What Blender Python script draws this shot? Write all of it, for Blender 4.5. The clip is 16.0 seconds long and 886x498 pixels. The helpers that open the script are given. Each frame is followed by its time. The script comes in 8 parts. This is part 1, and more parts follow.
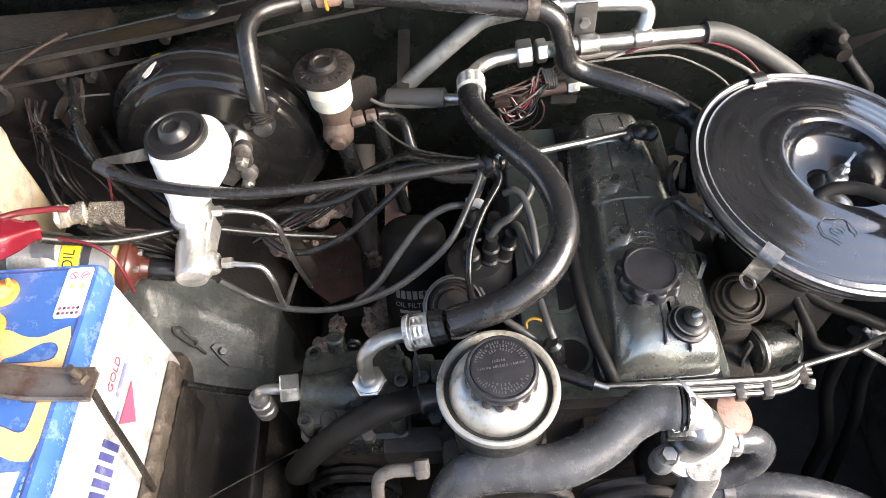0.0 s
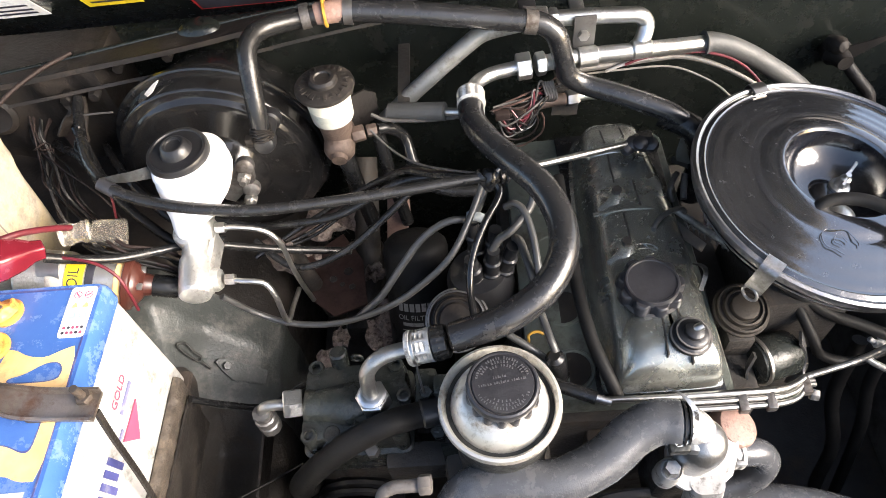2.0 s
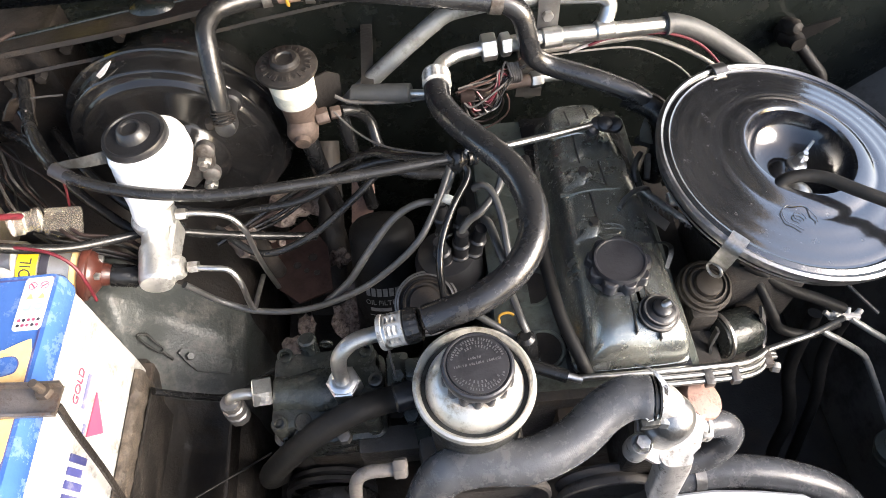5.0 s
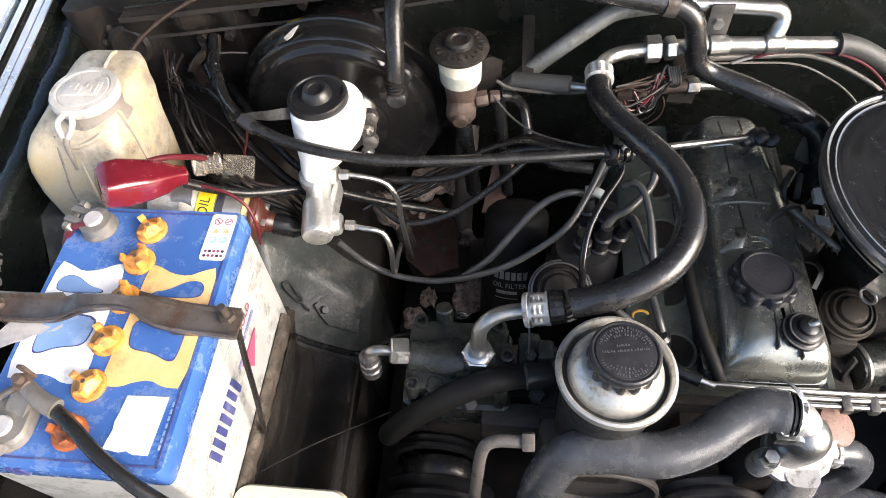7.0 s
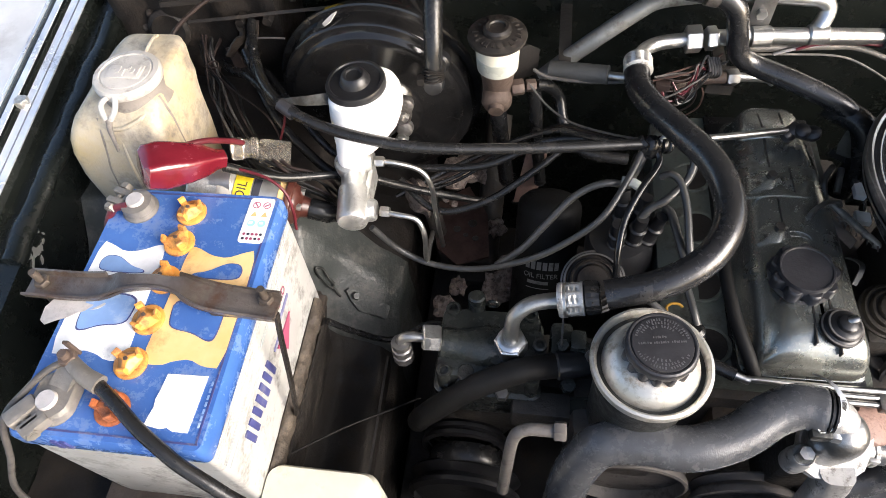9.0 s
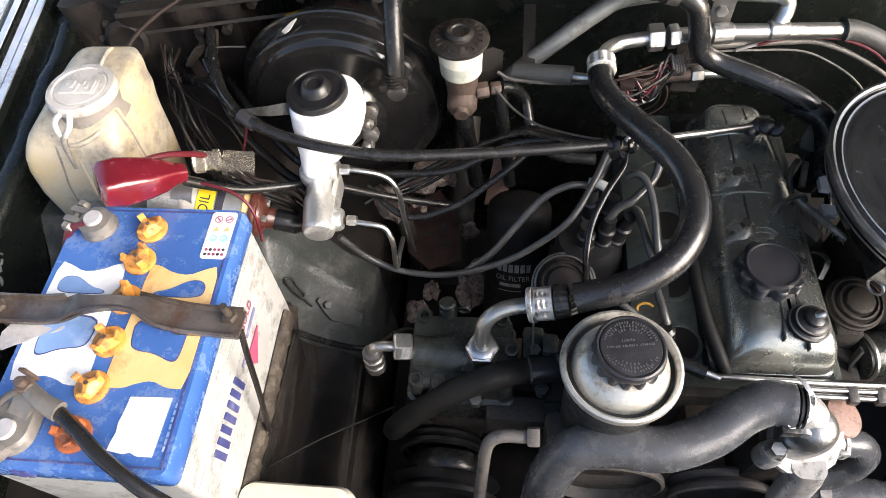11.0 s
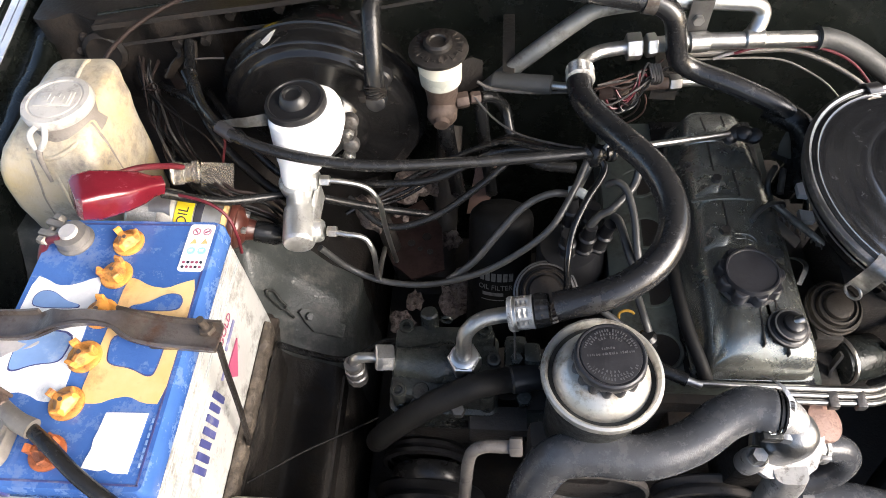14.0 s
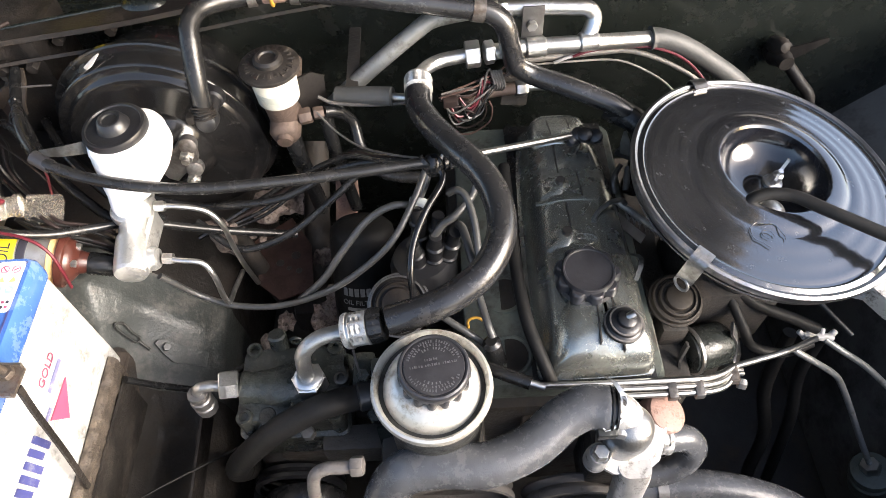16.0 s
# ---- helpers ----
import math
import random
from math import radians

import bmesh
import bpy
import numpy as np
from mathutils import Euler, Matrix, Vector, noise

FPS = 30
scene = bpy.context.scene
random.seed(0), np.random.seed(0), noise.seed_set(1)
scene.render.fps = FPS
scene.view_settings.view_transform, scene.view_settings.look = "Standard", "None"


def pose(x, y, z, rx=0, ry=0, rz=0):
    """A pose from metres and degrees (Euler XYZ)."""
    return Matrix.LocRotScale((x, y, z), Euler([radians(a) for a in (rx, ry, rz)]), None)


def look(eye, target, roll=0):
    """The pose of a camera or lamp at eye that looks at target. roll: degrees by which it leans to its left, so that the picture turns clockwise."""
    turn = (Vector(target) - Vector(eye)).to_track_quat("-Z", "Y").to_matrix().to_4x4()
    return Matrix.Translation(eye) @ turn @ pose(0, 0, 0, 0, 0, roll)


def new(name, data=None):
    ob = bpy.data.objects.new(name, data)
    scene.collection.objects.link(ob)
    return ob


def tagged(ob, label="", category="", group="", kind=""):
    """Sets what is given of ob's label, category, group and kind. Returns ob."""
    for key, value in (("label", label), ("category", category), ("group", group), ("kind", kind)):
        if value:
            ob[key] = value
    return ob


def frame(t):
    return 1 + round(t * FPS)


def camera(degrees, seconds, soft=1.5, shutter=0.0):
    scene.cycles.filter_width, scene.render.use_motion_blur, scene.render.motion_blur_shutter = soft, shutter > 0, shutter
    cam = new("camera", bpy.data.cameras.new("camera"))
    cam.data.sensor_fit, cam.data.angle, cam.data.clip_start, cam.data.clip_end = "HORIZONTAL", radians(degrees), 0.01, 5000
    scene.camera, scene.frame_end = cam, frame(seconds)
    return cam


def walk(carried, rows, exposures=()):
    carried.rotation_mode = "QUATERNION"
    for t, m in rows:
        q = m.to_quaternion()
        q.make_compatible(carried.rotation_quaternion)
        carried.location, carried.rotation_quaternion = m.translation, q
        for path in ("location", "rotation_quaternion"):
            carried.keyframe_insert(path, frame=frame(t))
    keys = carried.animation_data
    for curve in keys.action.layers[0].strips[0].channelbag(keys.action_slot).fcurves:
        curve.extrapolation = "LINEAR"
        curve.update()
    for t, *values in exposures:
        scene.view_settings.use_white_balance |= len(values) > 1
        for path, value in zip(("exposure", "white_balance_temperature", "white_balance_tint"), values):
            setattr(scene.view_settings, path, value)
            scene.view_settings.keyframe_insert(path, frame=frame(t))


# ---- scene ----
cam = camera(67.0, 16.0, 0.8)
PATH = [
    (0, (0.0603, 0.0597, 1.3456), (-0.0295, 1.1979, -0.2965), -7.36),
    (0.5, (0.0678, 0.0658, 1.3447), (0.0215, 1.1975, -0.3036), -6.15),
    (1, (0.0718, 0.0643, 1.3485), (0.0116, 1.2134, -0.2873), -7.21),
    (1.5, (0.0683, 0.0652, 1.3493), (-0.0058, 1.2177, -0.2835), -7.55),
    (2, (0.0669, 0.0670, 1.3525), (-0.0419, 1.2172, -0.2800), -8.69),
    (2.5, (0.0651, 0.0676, 1.3489), (-0.0132, 1.2205, -0.2835), -7.05),
    (3, (0.0692, 0.0644, 1.3464), (-0.0051, 1.2166, -0.2867), -7.22),
    (3.5, (0.0702, 0.0607, 1.3444), (0.0070, 1.2108, -0.2906), -6.56),
    (3.7, (0.0696, 0.0584, 1.3415), (0.0226, 1.1971, -0.3020), -6.08),
    (5.8, (0.0359, 0.0715, 1.3494), (0.0589, 1.1569, -0.3303), -4.44),
    (6, (0.0311, 0.0685, 1.3481), (0.0324, 1.1443, -0.3380), -4.44),
    (6.5, (0.0080, 0.0557, 1.3529), (-0.0738, 1.1330, -0.3302), -5.30),
    (7, (-0.0266, 0.0366, 1.3612), (-0.2222, 1.1430, -0.2934), -5.93),
    (7.5, (-0.0400, 0.0275, 1.3658), (-0.2860, 1.1303, -0.2845), -7.09),
    (8, (-0.0409, 0.0295, 1.3634), (-0.2995, 1.1159, -0.2958), -7.44),
    (10.5, (-0.0339, 0.0408, 1.3607), (-0.2629, 1.1154, -0.3105), -7.24),
    (11, (-0.0271, 0.0460, 1.3610), (-0.2295, 1.1205, -0.3137), -7.17),
    (11.5, (-0.0314, 0.0459, 1.3626), (-0.2568, 1.1206, -0.3089), -7.79),
    (12, (-0.0283, 0.0430, 1.3635), (-0.2607, 1.1238, -0.3032), -8.31),
    (12.5, (-0.0231, 0.0452, 1.3619), (-0.2184, 1.1388, -0.3013), -6.67),
    (13, (-0.0223, 0.0462, 1.3613), (-0.1956, 1.1452, -0.3006), -5.93),
    (13.5, (-0.0225, 0.0456, 1.3587), (-0.1898, 1.1437, -0.3044), -5.64),
    (14, (-0.0190, 0.0481, 1.3594), (-0.1881, 1.1479, -0.3025), -6.20),
    (14.5, (-0.0074, 0.0535, 1.3611), (-0.1625, 1.1525, -0.3027), -6.75),
    (15, (0.0152, 0.0623, 1.3561), (-0.0593, 1.1542, -0.3178), -5.02),
    (15.5, (0.0540, 0.0582, 1.3560), (0.0410, 1.1750, -0.3031), -3.54),
    (16, (0.0948, 0.0580, 1.3488), (0.0804, 1.1861, -0.3027), -3.43),
]
walk(cam, [(t, look(eye, target, roll)) for t, eye, target, roll in PATH], [(t, stops, kelvin, 12.5) for t, stops, kelvin in ((0.0, 1.83, 6580), (3.7, 1.88, 6580), (5.8, 1.93, 6560), (6.5, 1.68, 6500), (7.0, 1.36, 6460), (8.2, 1.28, 6450), (14.0, 1.26, 6450), (15.0, 1.43, 6450), (15.5, 1.54, 6500), (16.0, 1.81, 6560))])

# ---- light ----
world = bpy.data.worlds.new("sky")
scene.world = world
world.use_nodes = True
wn = world.node_tree.nodes
sky = wn.new("ShaderNodeTexSky")
sky.sky_type, sky.sun_disc = "NISHITA", False
sky.sun_elevation, sky.sun_rotation = radians(26), radians(115)
sky.air_density, sky.dust_density, sky.ozone_density = 1.0, 3.2, 0.8
wn["Background"].inputs["Strength"].default_value = 0.15
world.node_tree.links.new(sky.outputs["Color"], wn["Background"].inputs["Color"])

sun_data = bpy.data.lights.new("sun", "SUN")
sun_data.energy, sun_data.angle, sun_data.color = 2.6, radians(40), (1.0, 0.965, 0.918)
sun = new("sun", sun_data)
sun.matrix_world = look((2.4, -0.72, 2.15), (0, 0.4, 0.8))


# ---- materials ----
def mat(name, col, rough=0.5, metal=0.0, col2=None, scale=30.0, bump=0.15, fine=220.0, dirt=None, dirt_amt=0.0,
        dirt_scale=14.0, coat=0.0, spec=0.5, transmission=0.0, rough_var=0.12, coat_ior=1.5):
    m = bpy.data.materials.new(name)
    m.use_nodes = True
    nt = m.node_tree
    n, link = nt.nodes, nt.links.new
    b = n["Principled BSDF"]
    tc = n.new("ShaderNodeTexCoord")

    def noise_tex(sc, detail=5.0, rg=0.6):
        t = n.new("ShaderNodeTexNoise")
        t.inputs["Scale"].default_value, t.inputs["Detail"].default_value, t.inputs["Roughness"].default_value = sc, detail, rg
        link(tc.outputs["Object"], t.inputs["Vector"])
        return t

    def ramp(src, lo, hi):
        r = n.new("ShaderNodeMapRange")
        r.inputs["From Min"].default_value, r.inputs["From Max"].default_value = lo, hi
        link(src, r.inputs["Value"])
        return r.outputs["Result"]

    def mix(fac, a, c):
        x = n.new("ShaderNodeMix")
        x.data_type = "RGBA"
        link(fac, x.inputs["Factor"])
        for sock, v in ((x.inputs["A"], a), (x.inputs["B"], c)):
            if isinstance(v, tuple):
                sock.default_value = (*v, 1)
            else:
                link(v, sock)
        return x.outputs["Result"]

    big, small = noise_tex(scale), noise_tex(fine, 3.0)
    c2 = col2 or tuple(min(1, v * 1.35 + 0.004) for v in col)
    colour = mix(ramp(big.outputs["Fac"], 0.35, 0.68), col, c2)
    if dirt:
        cloud, crumb = noise_tex(dirt_scale, 8.0, 0.7), noise_tex(dirt_scale * 7.0, 4.0, 0.65)
        d = n.new("ShaderNodeMath")
        d.operation = "MULTIPLY_ADD"
        d.inputs[1].default_value = 0.24
        link(crumb.outputs["Fac"], d.inputs[0])
        shift = n.new("ShaderNodeMath")
        shift.operation = "ADD"
        shift.inputs[1].default_value = -0.12
        link(cloud.outputs["Fac"], shift.inputs[0])
        link(shift.outputs["Value"], d.inputs[2])
        lo = 0.72 - 0.5 * dirt_amt
        colour = mix(ramp(d.outputs["Value"], lo, lo + 0.20), colour, dirt)
        rr = n.new("ShaderNodeMapRange")
        rr.inputs["From Min"].default_value, rr.inputs["From Max"].default_value = lo, lo + 0.16
        rr.inputs["To Min"].default_value, rr.inputs["To Max"].default_value = rough, min(1.0, rough + 0.35)
        link(d.outputs["Value"], rr.inputs["Value"])
        link(rr.outputs["Result"], b.inputs["Roughness"])
    else:
        rr = n.new("ShaderNodeMapRange")
        rr.inputs["From Min"].default_value, rr.inputs["From Max"].default_value = 0.3, 0.7
        rr.inputs["To Min"].default_value, rr.inputs["To Max"].default_value = max(0.03, rough - rough_var), min(1, rough + rough_var)
        link(big.outputs["Fac"], rr.inputs["Value"])
        link(rr.outputs["Result"], b.inputs["Roughness"])
    link(colour, b.inputs["Base Color"])
    b.inputs["Metallic"].default_value = metal
    b.inputs["Specular IOR Level"].default_value = spec
    b.inputs["Coat Weight"].default_value = coat
    b.inputs["Coat Roughness"].default_value, b.inputs["Coat IOR"].default_value = 0.10, coat_ior
    b.inputs["Transmission Weight"].default_value = transmission
    if bump:
        add = n.new("ShaderNodeMath")
        add.operation = "ADD"
        link(big.outputs["Fac"], add.inputs[0])
        link(small.outputs["Fac"], add.inputs[1])
        bp = n.new("ShaderNodeBump")
        bp.inputs["Strength"].default_value, bp.inputs["Distance"].default_value = min(1.0, 1.35 * bump), 0.002
        link(add.outputs["Value"], bp.inputs["Height"])
        link(bp.outputs["Normal"], b.inputs["Normal"])
    return m


RUBBER = mat("black_rubber", (0.010, 0.010, 0.0102), 0.26, spec=0.40, scale=25, bump=0.12, dirt=(0.022, 0.020, 0.018), dirt_amt=0.30, dirt_scale=45)
HOSE = mat("grey_rubber", (0.058, 0.060, 0.064), 0.25, scale=60, bump=0.14, fine=420, dirt=(0.095, 0.093, 0.09), dirt_amt=0.36, dirt_scale=70)
PLASTIC = mat("black_plastic", (0.011, 0.011, 0.012), 0.34, scale=30, bump=0.12, dirt=(0.045, 0.041, 0.037), dirt_amt=0.3, dirt_scale=30)
CAP = mat("dark_grey_plastic", (0.019, 0.019, 0.022), 0.33, scale=60, bump=0.16, dirt=(0.05, 0.048, 0.045), dirt_amt=0.28, dirt_scale=26)
GLOSS = mat("gloss_black_paint", (0.0085, 0.0082, 0.0082), 0.16, scale=18, bump=0.05, coat=0.25, spec=0.4, dirt=(0.023, 0.0205, 0.0185), dirt_amt=0.27, dirt_scale=45)
AIRLID = mat("satin_black_enamel", (0.0085, 0.0090, 0.0108), 0.14, scale=16, bump=0.10, coat=1.0, coat_ior=2.0, spec=0.8, dirt=(0.030, 0.031, 0.035), dirt_amt=0.27, dirt_scale=60)
BODY = mat("dark_green_paint", (0.0058, 0.0074, 0.0062), 0.27, scale=9, bump=0.05, coat=0.18, spec=0.35, dirt=(0.0115, 0.0108, 0.0092), dirt_amt=0.36, dirt_scale=30)
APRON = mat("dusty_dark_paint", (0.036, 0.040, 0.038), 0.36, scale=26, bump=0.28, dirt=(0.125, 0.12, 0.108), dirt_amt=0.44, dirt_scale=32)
ENGINE = mat("oily_grey_green_enamel", (0.075, 0.086, 0.074), 0.40, scale=22, bump=0.25, dirt=(0.04, 0.035, 0.028), dirt_amt=0.48, dirt_scale=22)
COVER = mat("worn_green_grey_enamel", (0.30, 0.31, 0.285), 0.27, metal=0.85, scale=14, bump=0.06, dirt=(0.18, 0.18, 0.16), dirt_amt=0.30, dirt_scale=20)
BLOCK = mat("greasy_iron", (0.034, 0.031, 0.028), 0.5, spec=0.25, scale=25, bump=0.4, dirt=(0.068, 0.054, 0.043), dirt_amt=0.42, dirt_scale=22)
ARCHGREY = mat("dull_grey_wing_paint", (0.10, 0.096, 0.09), 0.6, spec=0.2, scale=9, bump=0.2, dirt=(0.05, 0.046, 0.042), dirt_amt=0.5, dirt_scale=10)
ALU = mat("aluminium", (0.58, 0.58, 0.57), 0.34, metal=1.0, scale=30, bump=0.14, dirt=(0.27, 0.255, 0.23), dirt_amt=0.36, dirt_scale=40)
COMPCAST = mat("dark_cast_housing", (0.024, 0.027, 0.024), 0.26, metal=0.15, scale=40, bump=0.3, dirt=(0.010, 0.009, 0.008), dirt_amt=0.44, dirt_scale=26)
CAST = mat("cast_aluminium", (0.57, 0.57, 0.55), 0.40, metal=0.88, scale=40, bump=0.22, dirt=(0.24, 0.22, 0.19), dirt_amt=0.38, dirt_scale=30)
DULLCAST = mat("grimy_cast_aluminium", (0.062, 0.063, 0.059), 0.38, metal=0.7, scale=30, bump=0.35, dirt=(0.028, 0.0255, 0.021), dirt_amt=0.5)
STEEL = mat("steel", (0.50, 0.49, 0.47), 0.36, metal=1.0, scale=50, bump=0.1, dirt=(0.22, 0.18, 0.14), dirt_amt=0.35)
GREYPIPE = mat("grey_painted_pipe", (0.175, 0.178, 0.172), 0.38, metal=0.35, scale=30, bump=0.12, dirt=(0.075, 0.068, 0.06), dirt_amt=0.40, dirt_scale=40)
RUSTY = mat("rusty_steel", (0.045, 0.035, 0.028), 0.6, metal=0.3, col2=(0.085, 0.068, 0.055), scale=26, bump=0.45, dirt=(0.11, 0.075, 0.045), dirt_amt=0.36, dirt_scale=40)
BARSTEEL = mat("tarnished_plate_steel", (0.085, 0.067, 0.056), 0.33, metal=0.65, col2=(0.25, 0.21, 0.18), scale=18, bump=0.3, dirt=(0.11, 0.052, 0.030), dirt_amt=0.36, dirt_scale=26)
BROWN = mat("brown_oxide_casting", (0.09, 0.064, 0.051), 0.55, metal=0.3, scale=40, bump=0.35, dirt=(0.05, 0.034, 0.025), dirt_amt=0.42)
REDOX = mat("red_oxide_primer", (0.050, 0.026, 0.021), 0.65, spec=0.3, scale=20, bump=0.3, dirt=(0.03, 0.02, 0.016), dirt_amt=0.45)
WHITE = mat("white_plastic", (0.88, 0.88, 0.86), 0.3, scale=12, bump=0.03, dirt=(0.70, 0.68, 0.60), dirt_amt=0.2)
YELLOWED = mat("yellowed_plastic", (0.46, 0.435, 0.385), 0.34, col2=(0.45, 0.345, 0.16), scale=11, bump=0.22, dirt=(0.18, 0.162, 0.145), dirt_amt=0.45, dirt_scale=17)
CREAM = mat("cream_plastic", (0.62, 0.60, 0.50), 0.4, scale=12, bump=0.05, dirt=(0.40, 0.37, 0.28), dirt_amt=0.3, dirt_scale=20)
BLUE = mat("blue_plastic", (0.034, 0.098, 0.32), 0.20, col2=(0.070, 0.165, 0.44), scale=9, bump=0.18, coat=0.35, dirt=(0.155, 0.225, 0.40), dirt_amt=0.42, dirt_scale=40)
PALEBLUE = mat("pale_blue_print", (0.16, 0.26, 0.46), 0.3, scale=20, bump=0.06, dirt=(0.42, 0.48, 0.58), dirt_amt=0.42, dirt_scale=24)
CASE = mat("white_case_plastic", (0.375, 0.375, 0.36), 0.36, scale=14, bump=0.08, dirt=(0.17, 0.16, 0.145), dirt_amt=0.44, dirt_scale=26)
PRINTW = mat("white_print", (0.68, 0.68, 0.67), 0.4, scale=30, bump=0.06, dirt=(0.32, 0.335, 0.38), dirt_amt=0.36, dirt_scale=30)
PRINTO = mat("orange_print", (0.70, 0.42, 0.15), 0.42, col2=(0.76, 0.56, 0.28), scale=14, bump=0.06, dirt=(0.42, 0.22, 0.085), dirt_amt=0.36, dirt_scale=24)
ORANGE = mat("orange_plastic", (0.56, 0.25, 0.05), 0.38, scale=40, bump=0.1, dirt=(0.20, 0.078, 0.027), dirt_amt=0.52, dirt_scale=50)
RED = mat("red_vinyl", (0.125, 0.008, 0.016), 0.18, scale=24, bump=0.2, coat=0.8, dirt=(0.19, 0.045, 0.058), dirt_amt=0.38, dirt_scale=22)
REDWIRE = mat("red_wire", (0.085, 0.008, 0.014), 0.4, scale=60, bump=0.05, dirt=(0.05, 0.02, 0.02), dirt_amt=0.35, dirt_scale=60)
GREYWIRE = mat("grey_wire", (0.060, 0.055, 0.051), 0.5, scale=60, bump=0.05, dirt=(0.035, 0.030, 0.027), dirt_amt=0.4, dirt_scale=50)
BROWNWIRE = mat("brown_wire", (0.016, 0.010, 0.0088), 0.6, spec=0.25, scale=60, bump=0.05)
LEAD = mat("oxidised_lead", (0.165, 0.152, 0.135), 0.5, metal=0.35, scale=60, bump=0.28, dirt=(0.30, 0.28, 0.255), dirt_amt=0.36, dirt_scale=50)
COILBROWN = mat("brown_bakelite", (0.055, 0.016, 0.011), 0.3, scale=40, bump=0.1, dirt=(0.07, 0.045, 0.035), dirt_amt=0.4)
YELLOW = mat("yellow_paint", (0.75, 0.55, 0.02), 0.45, scale=40, bump=0.05)
REDPRINT = mat("red_print", (0.55, 0.03, 0.03), 0.45, scale=40, bump=0.0)
INK = mat("black_ink", (0.02, 0.02, 0.03), 0.5, scale=40, bump=0.0)
NAVY = mat("navy_print", (0.04, 0.045, 0.15), 0.5, scale=40, bump=0.0, dirt=(0.20, 0.20, 0.26), dirt_amt=0.36, dirt_scale=70)
MAROON = mat("maroon_print", (0.26, 0.05, 0.10), 0.5, scale=40, bump=0.0)
DULLNAVY = mat("worn_navy_print", (0.13, 0.13, 0.24), 0.5, scale=60, bump=0.0, dirt=(0.4, 0.4, 0.42), dirt_amt=0.4, dirt_scale=60)
CYAN = mat("cyan_print", (0.25, 0.55, 0.62), 0.45, scale=40, bump=0.0)
PALEPRINT = mat("pale_grey_print", (0.34, 0.36, 0.36), 0.55, scale=60, bump=0.0)
FAINTPRINT = mat("faint_grey_print", (0.17, 0.172, 0.17), 0.55, scale=60, bump=0.0, dirt=(0.05, 0.05, 0.05), dirt_amt=0.4, dirt_scale=120)
CLEAR = mat("clear_plastic", (0.62, 0.57, 0.50), 0.12, scale=60, bump=0.35, transmission=0.88, dirt=(0.20, 0.16, 0.12), dirt_amt=0.30, dirt_scale=40)
CHROME = mat("plated_rim", (0.30, 0.30, 0.31), 0.3, metal=1.0, scale=30, bump=0.1, dirt=(0.14, 0.13, 0.12), dirt_amt=0.42)
SILVERPAINT = mat("worn_silver_paint", (0.49, 0.475, 0.435), 0.34, metal=0.65, scale=16, bump=0.12, dirt=(0.18, 0.145, 0.10), dirt_amt=0.42, dirt_scale=26)
CONCRETE = mat("pale_concrete", (0.55, 0.54, 0.51), 0.8, scale=3, bump=0.3, fine=60, dirt=(0.40, 0.38, 0.35), dirt_amt=0.4, dirt_scale=2)
LEADGREY = mat("grey_lead_sheath", (0.038, 0.038, 0.037), 0.30, scale=40, bump=0.08, dirt=(0.072, 0.068, 0.063), dirt_amt=0.36, dirt_scale=50)
DARKSTEEL = mat("dull_dark_steel", (0.16, 0.155, 0.15), 0.42, metal=0.8, scale=40, bump=0.2, dirt=(0.07, 0.055, 0.045), dirt_amt=0.45)
# Arch paint with shade put into its colour; also fills the plug wells.
SHADEPAINT = mat("shade_dark_dirty_paint", (0.015, 0.0132, 0.0118), 0.5, spec=0.25, scale=26, bump=0.35, dirt=(0.034, 0.028, 0.022), dirt_amt=0.46, dirt_scale=24)
# Brown grime; on the rear arch its darkness stands for shade.
GRIMESHADE = mat("brown_grime_and_shade", (0.0105, 0.0090, 0.0080), 0.5, spec=0.25, scale=14, bump=0.35, dirt=(0.029, 0.0225, 0.018), dirt_amt=0.44, dirt_scale=24)
DUSTCAP = mat("dusty_black_plastic", (0.014, 0.0125, 0.0115), 0.38, scale=60, bump=0.2, dirt=(0.06, 0.048, 0.039), dirt_amt=0.40, dirt_scale=70)
OLDWHITE = mat("aged_white_plastic", (0.40, 0.385, 0.36), 0.45, scale=20, bump=0.14, dirt=(0.19, 0.17, 0.15), dirt_amt=0.42, dirt_scale=34)
EMBOSS = mat("worn_raised_plastic", (0.075, 0.075, 0.079), 0.5, scale=60, bump=0.1, dirt=(0.03, 0.03, 0.032), dirt_amt=0.4, dirt_scale=200)
PIPESTEEL = mat("dull_pipe_steel", (0.30, 0.295, 0.285), 0.34, metal=1.0, scale=50, bump=0.12, dirt=(0.12, 0.10, 0.08), dirt_amt=0.36, dirt_scale=40)
OCHRE = mat("aged_yellow_plastic", (0.36, 0.20, 0.025), 0.45, scale=40, bump=0.1, dirt=(0.14, 0.08, 0.02), dirt_amt=0.4, dirt_scale=60)
# Pale paint that stands for sky reflected along the fender edge.
GLINT = mat("pale_glint_paint", (0.72, 0.75, 0.80), 0.2, metal=0.5, scale=20, bump=0.1, dirt=(0.16, 0.17, 0.19), dirt_amt=0.36, dirt_scale=18)
OXIDE = mat("oxidised_cast_alloy", (0.44, 0.43, 0.41), 0.44, metal=0.65, scale=50, bump=0.22, dirt=(0.10, 0.085, 0.07), dirt_amt=0.40, dirt_scale=90)
DUSTYSTEEL = mat("dusty_grey_steel", (0.11, 0.10, 0.092), 0.55, metal=0.2, scale=30, bump=0.2, dirt=(0.04, 0.035, 0.03), dirt_amt=0.4, dirt_scale=30)
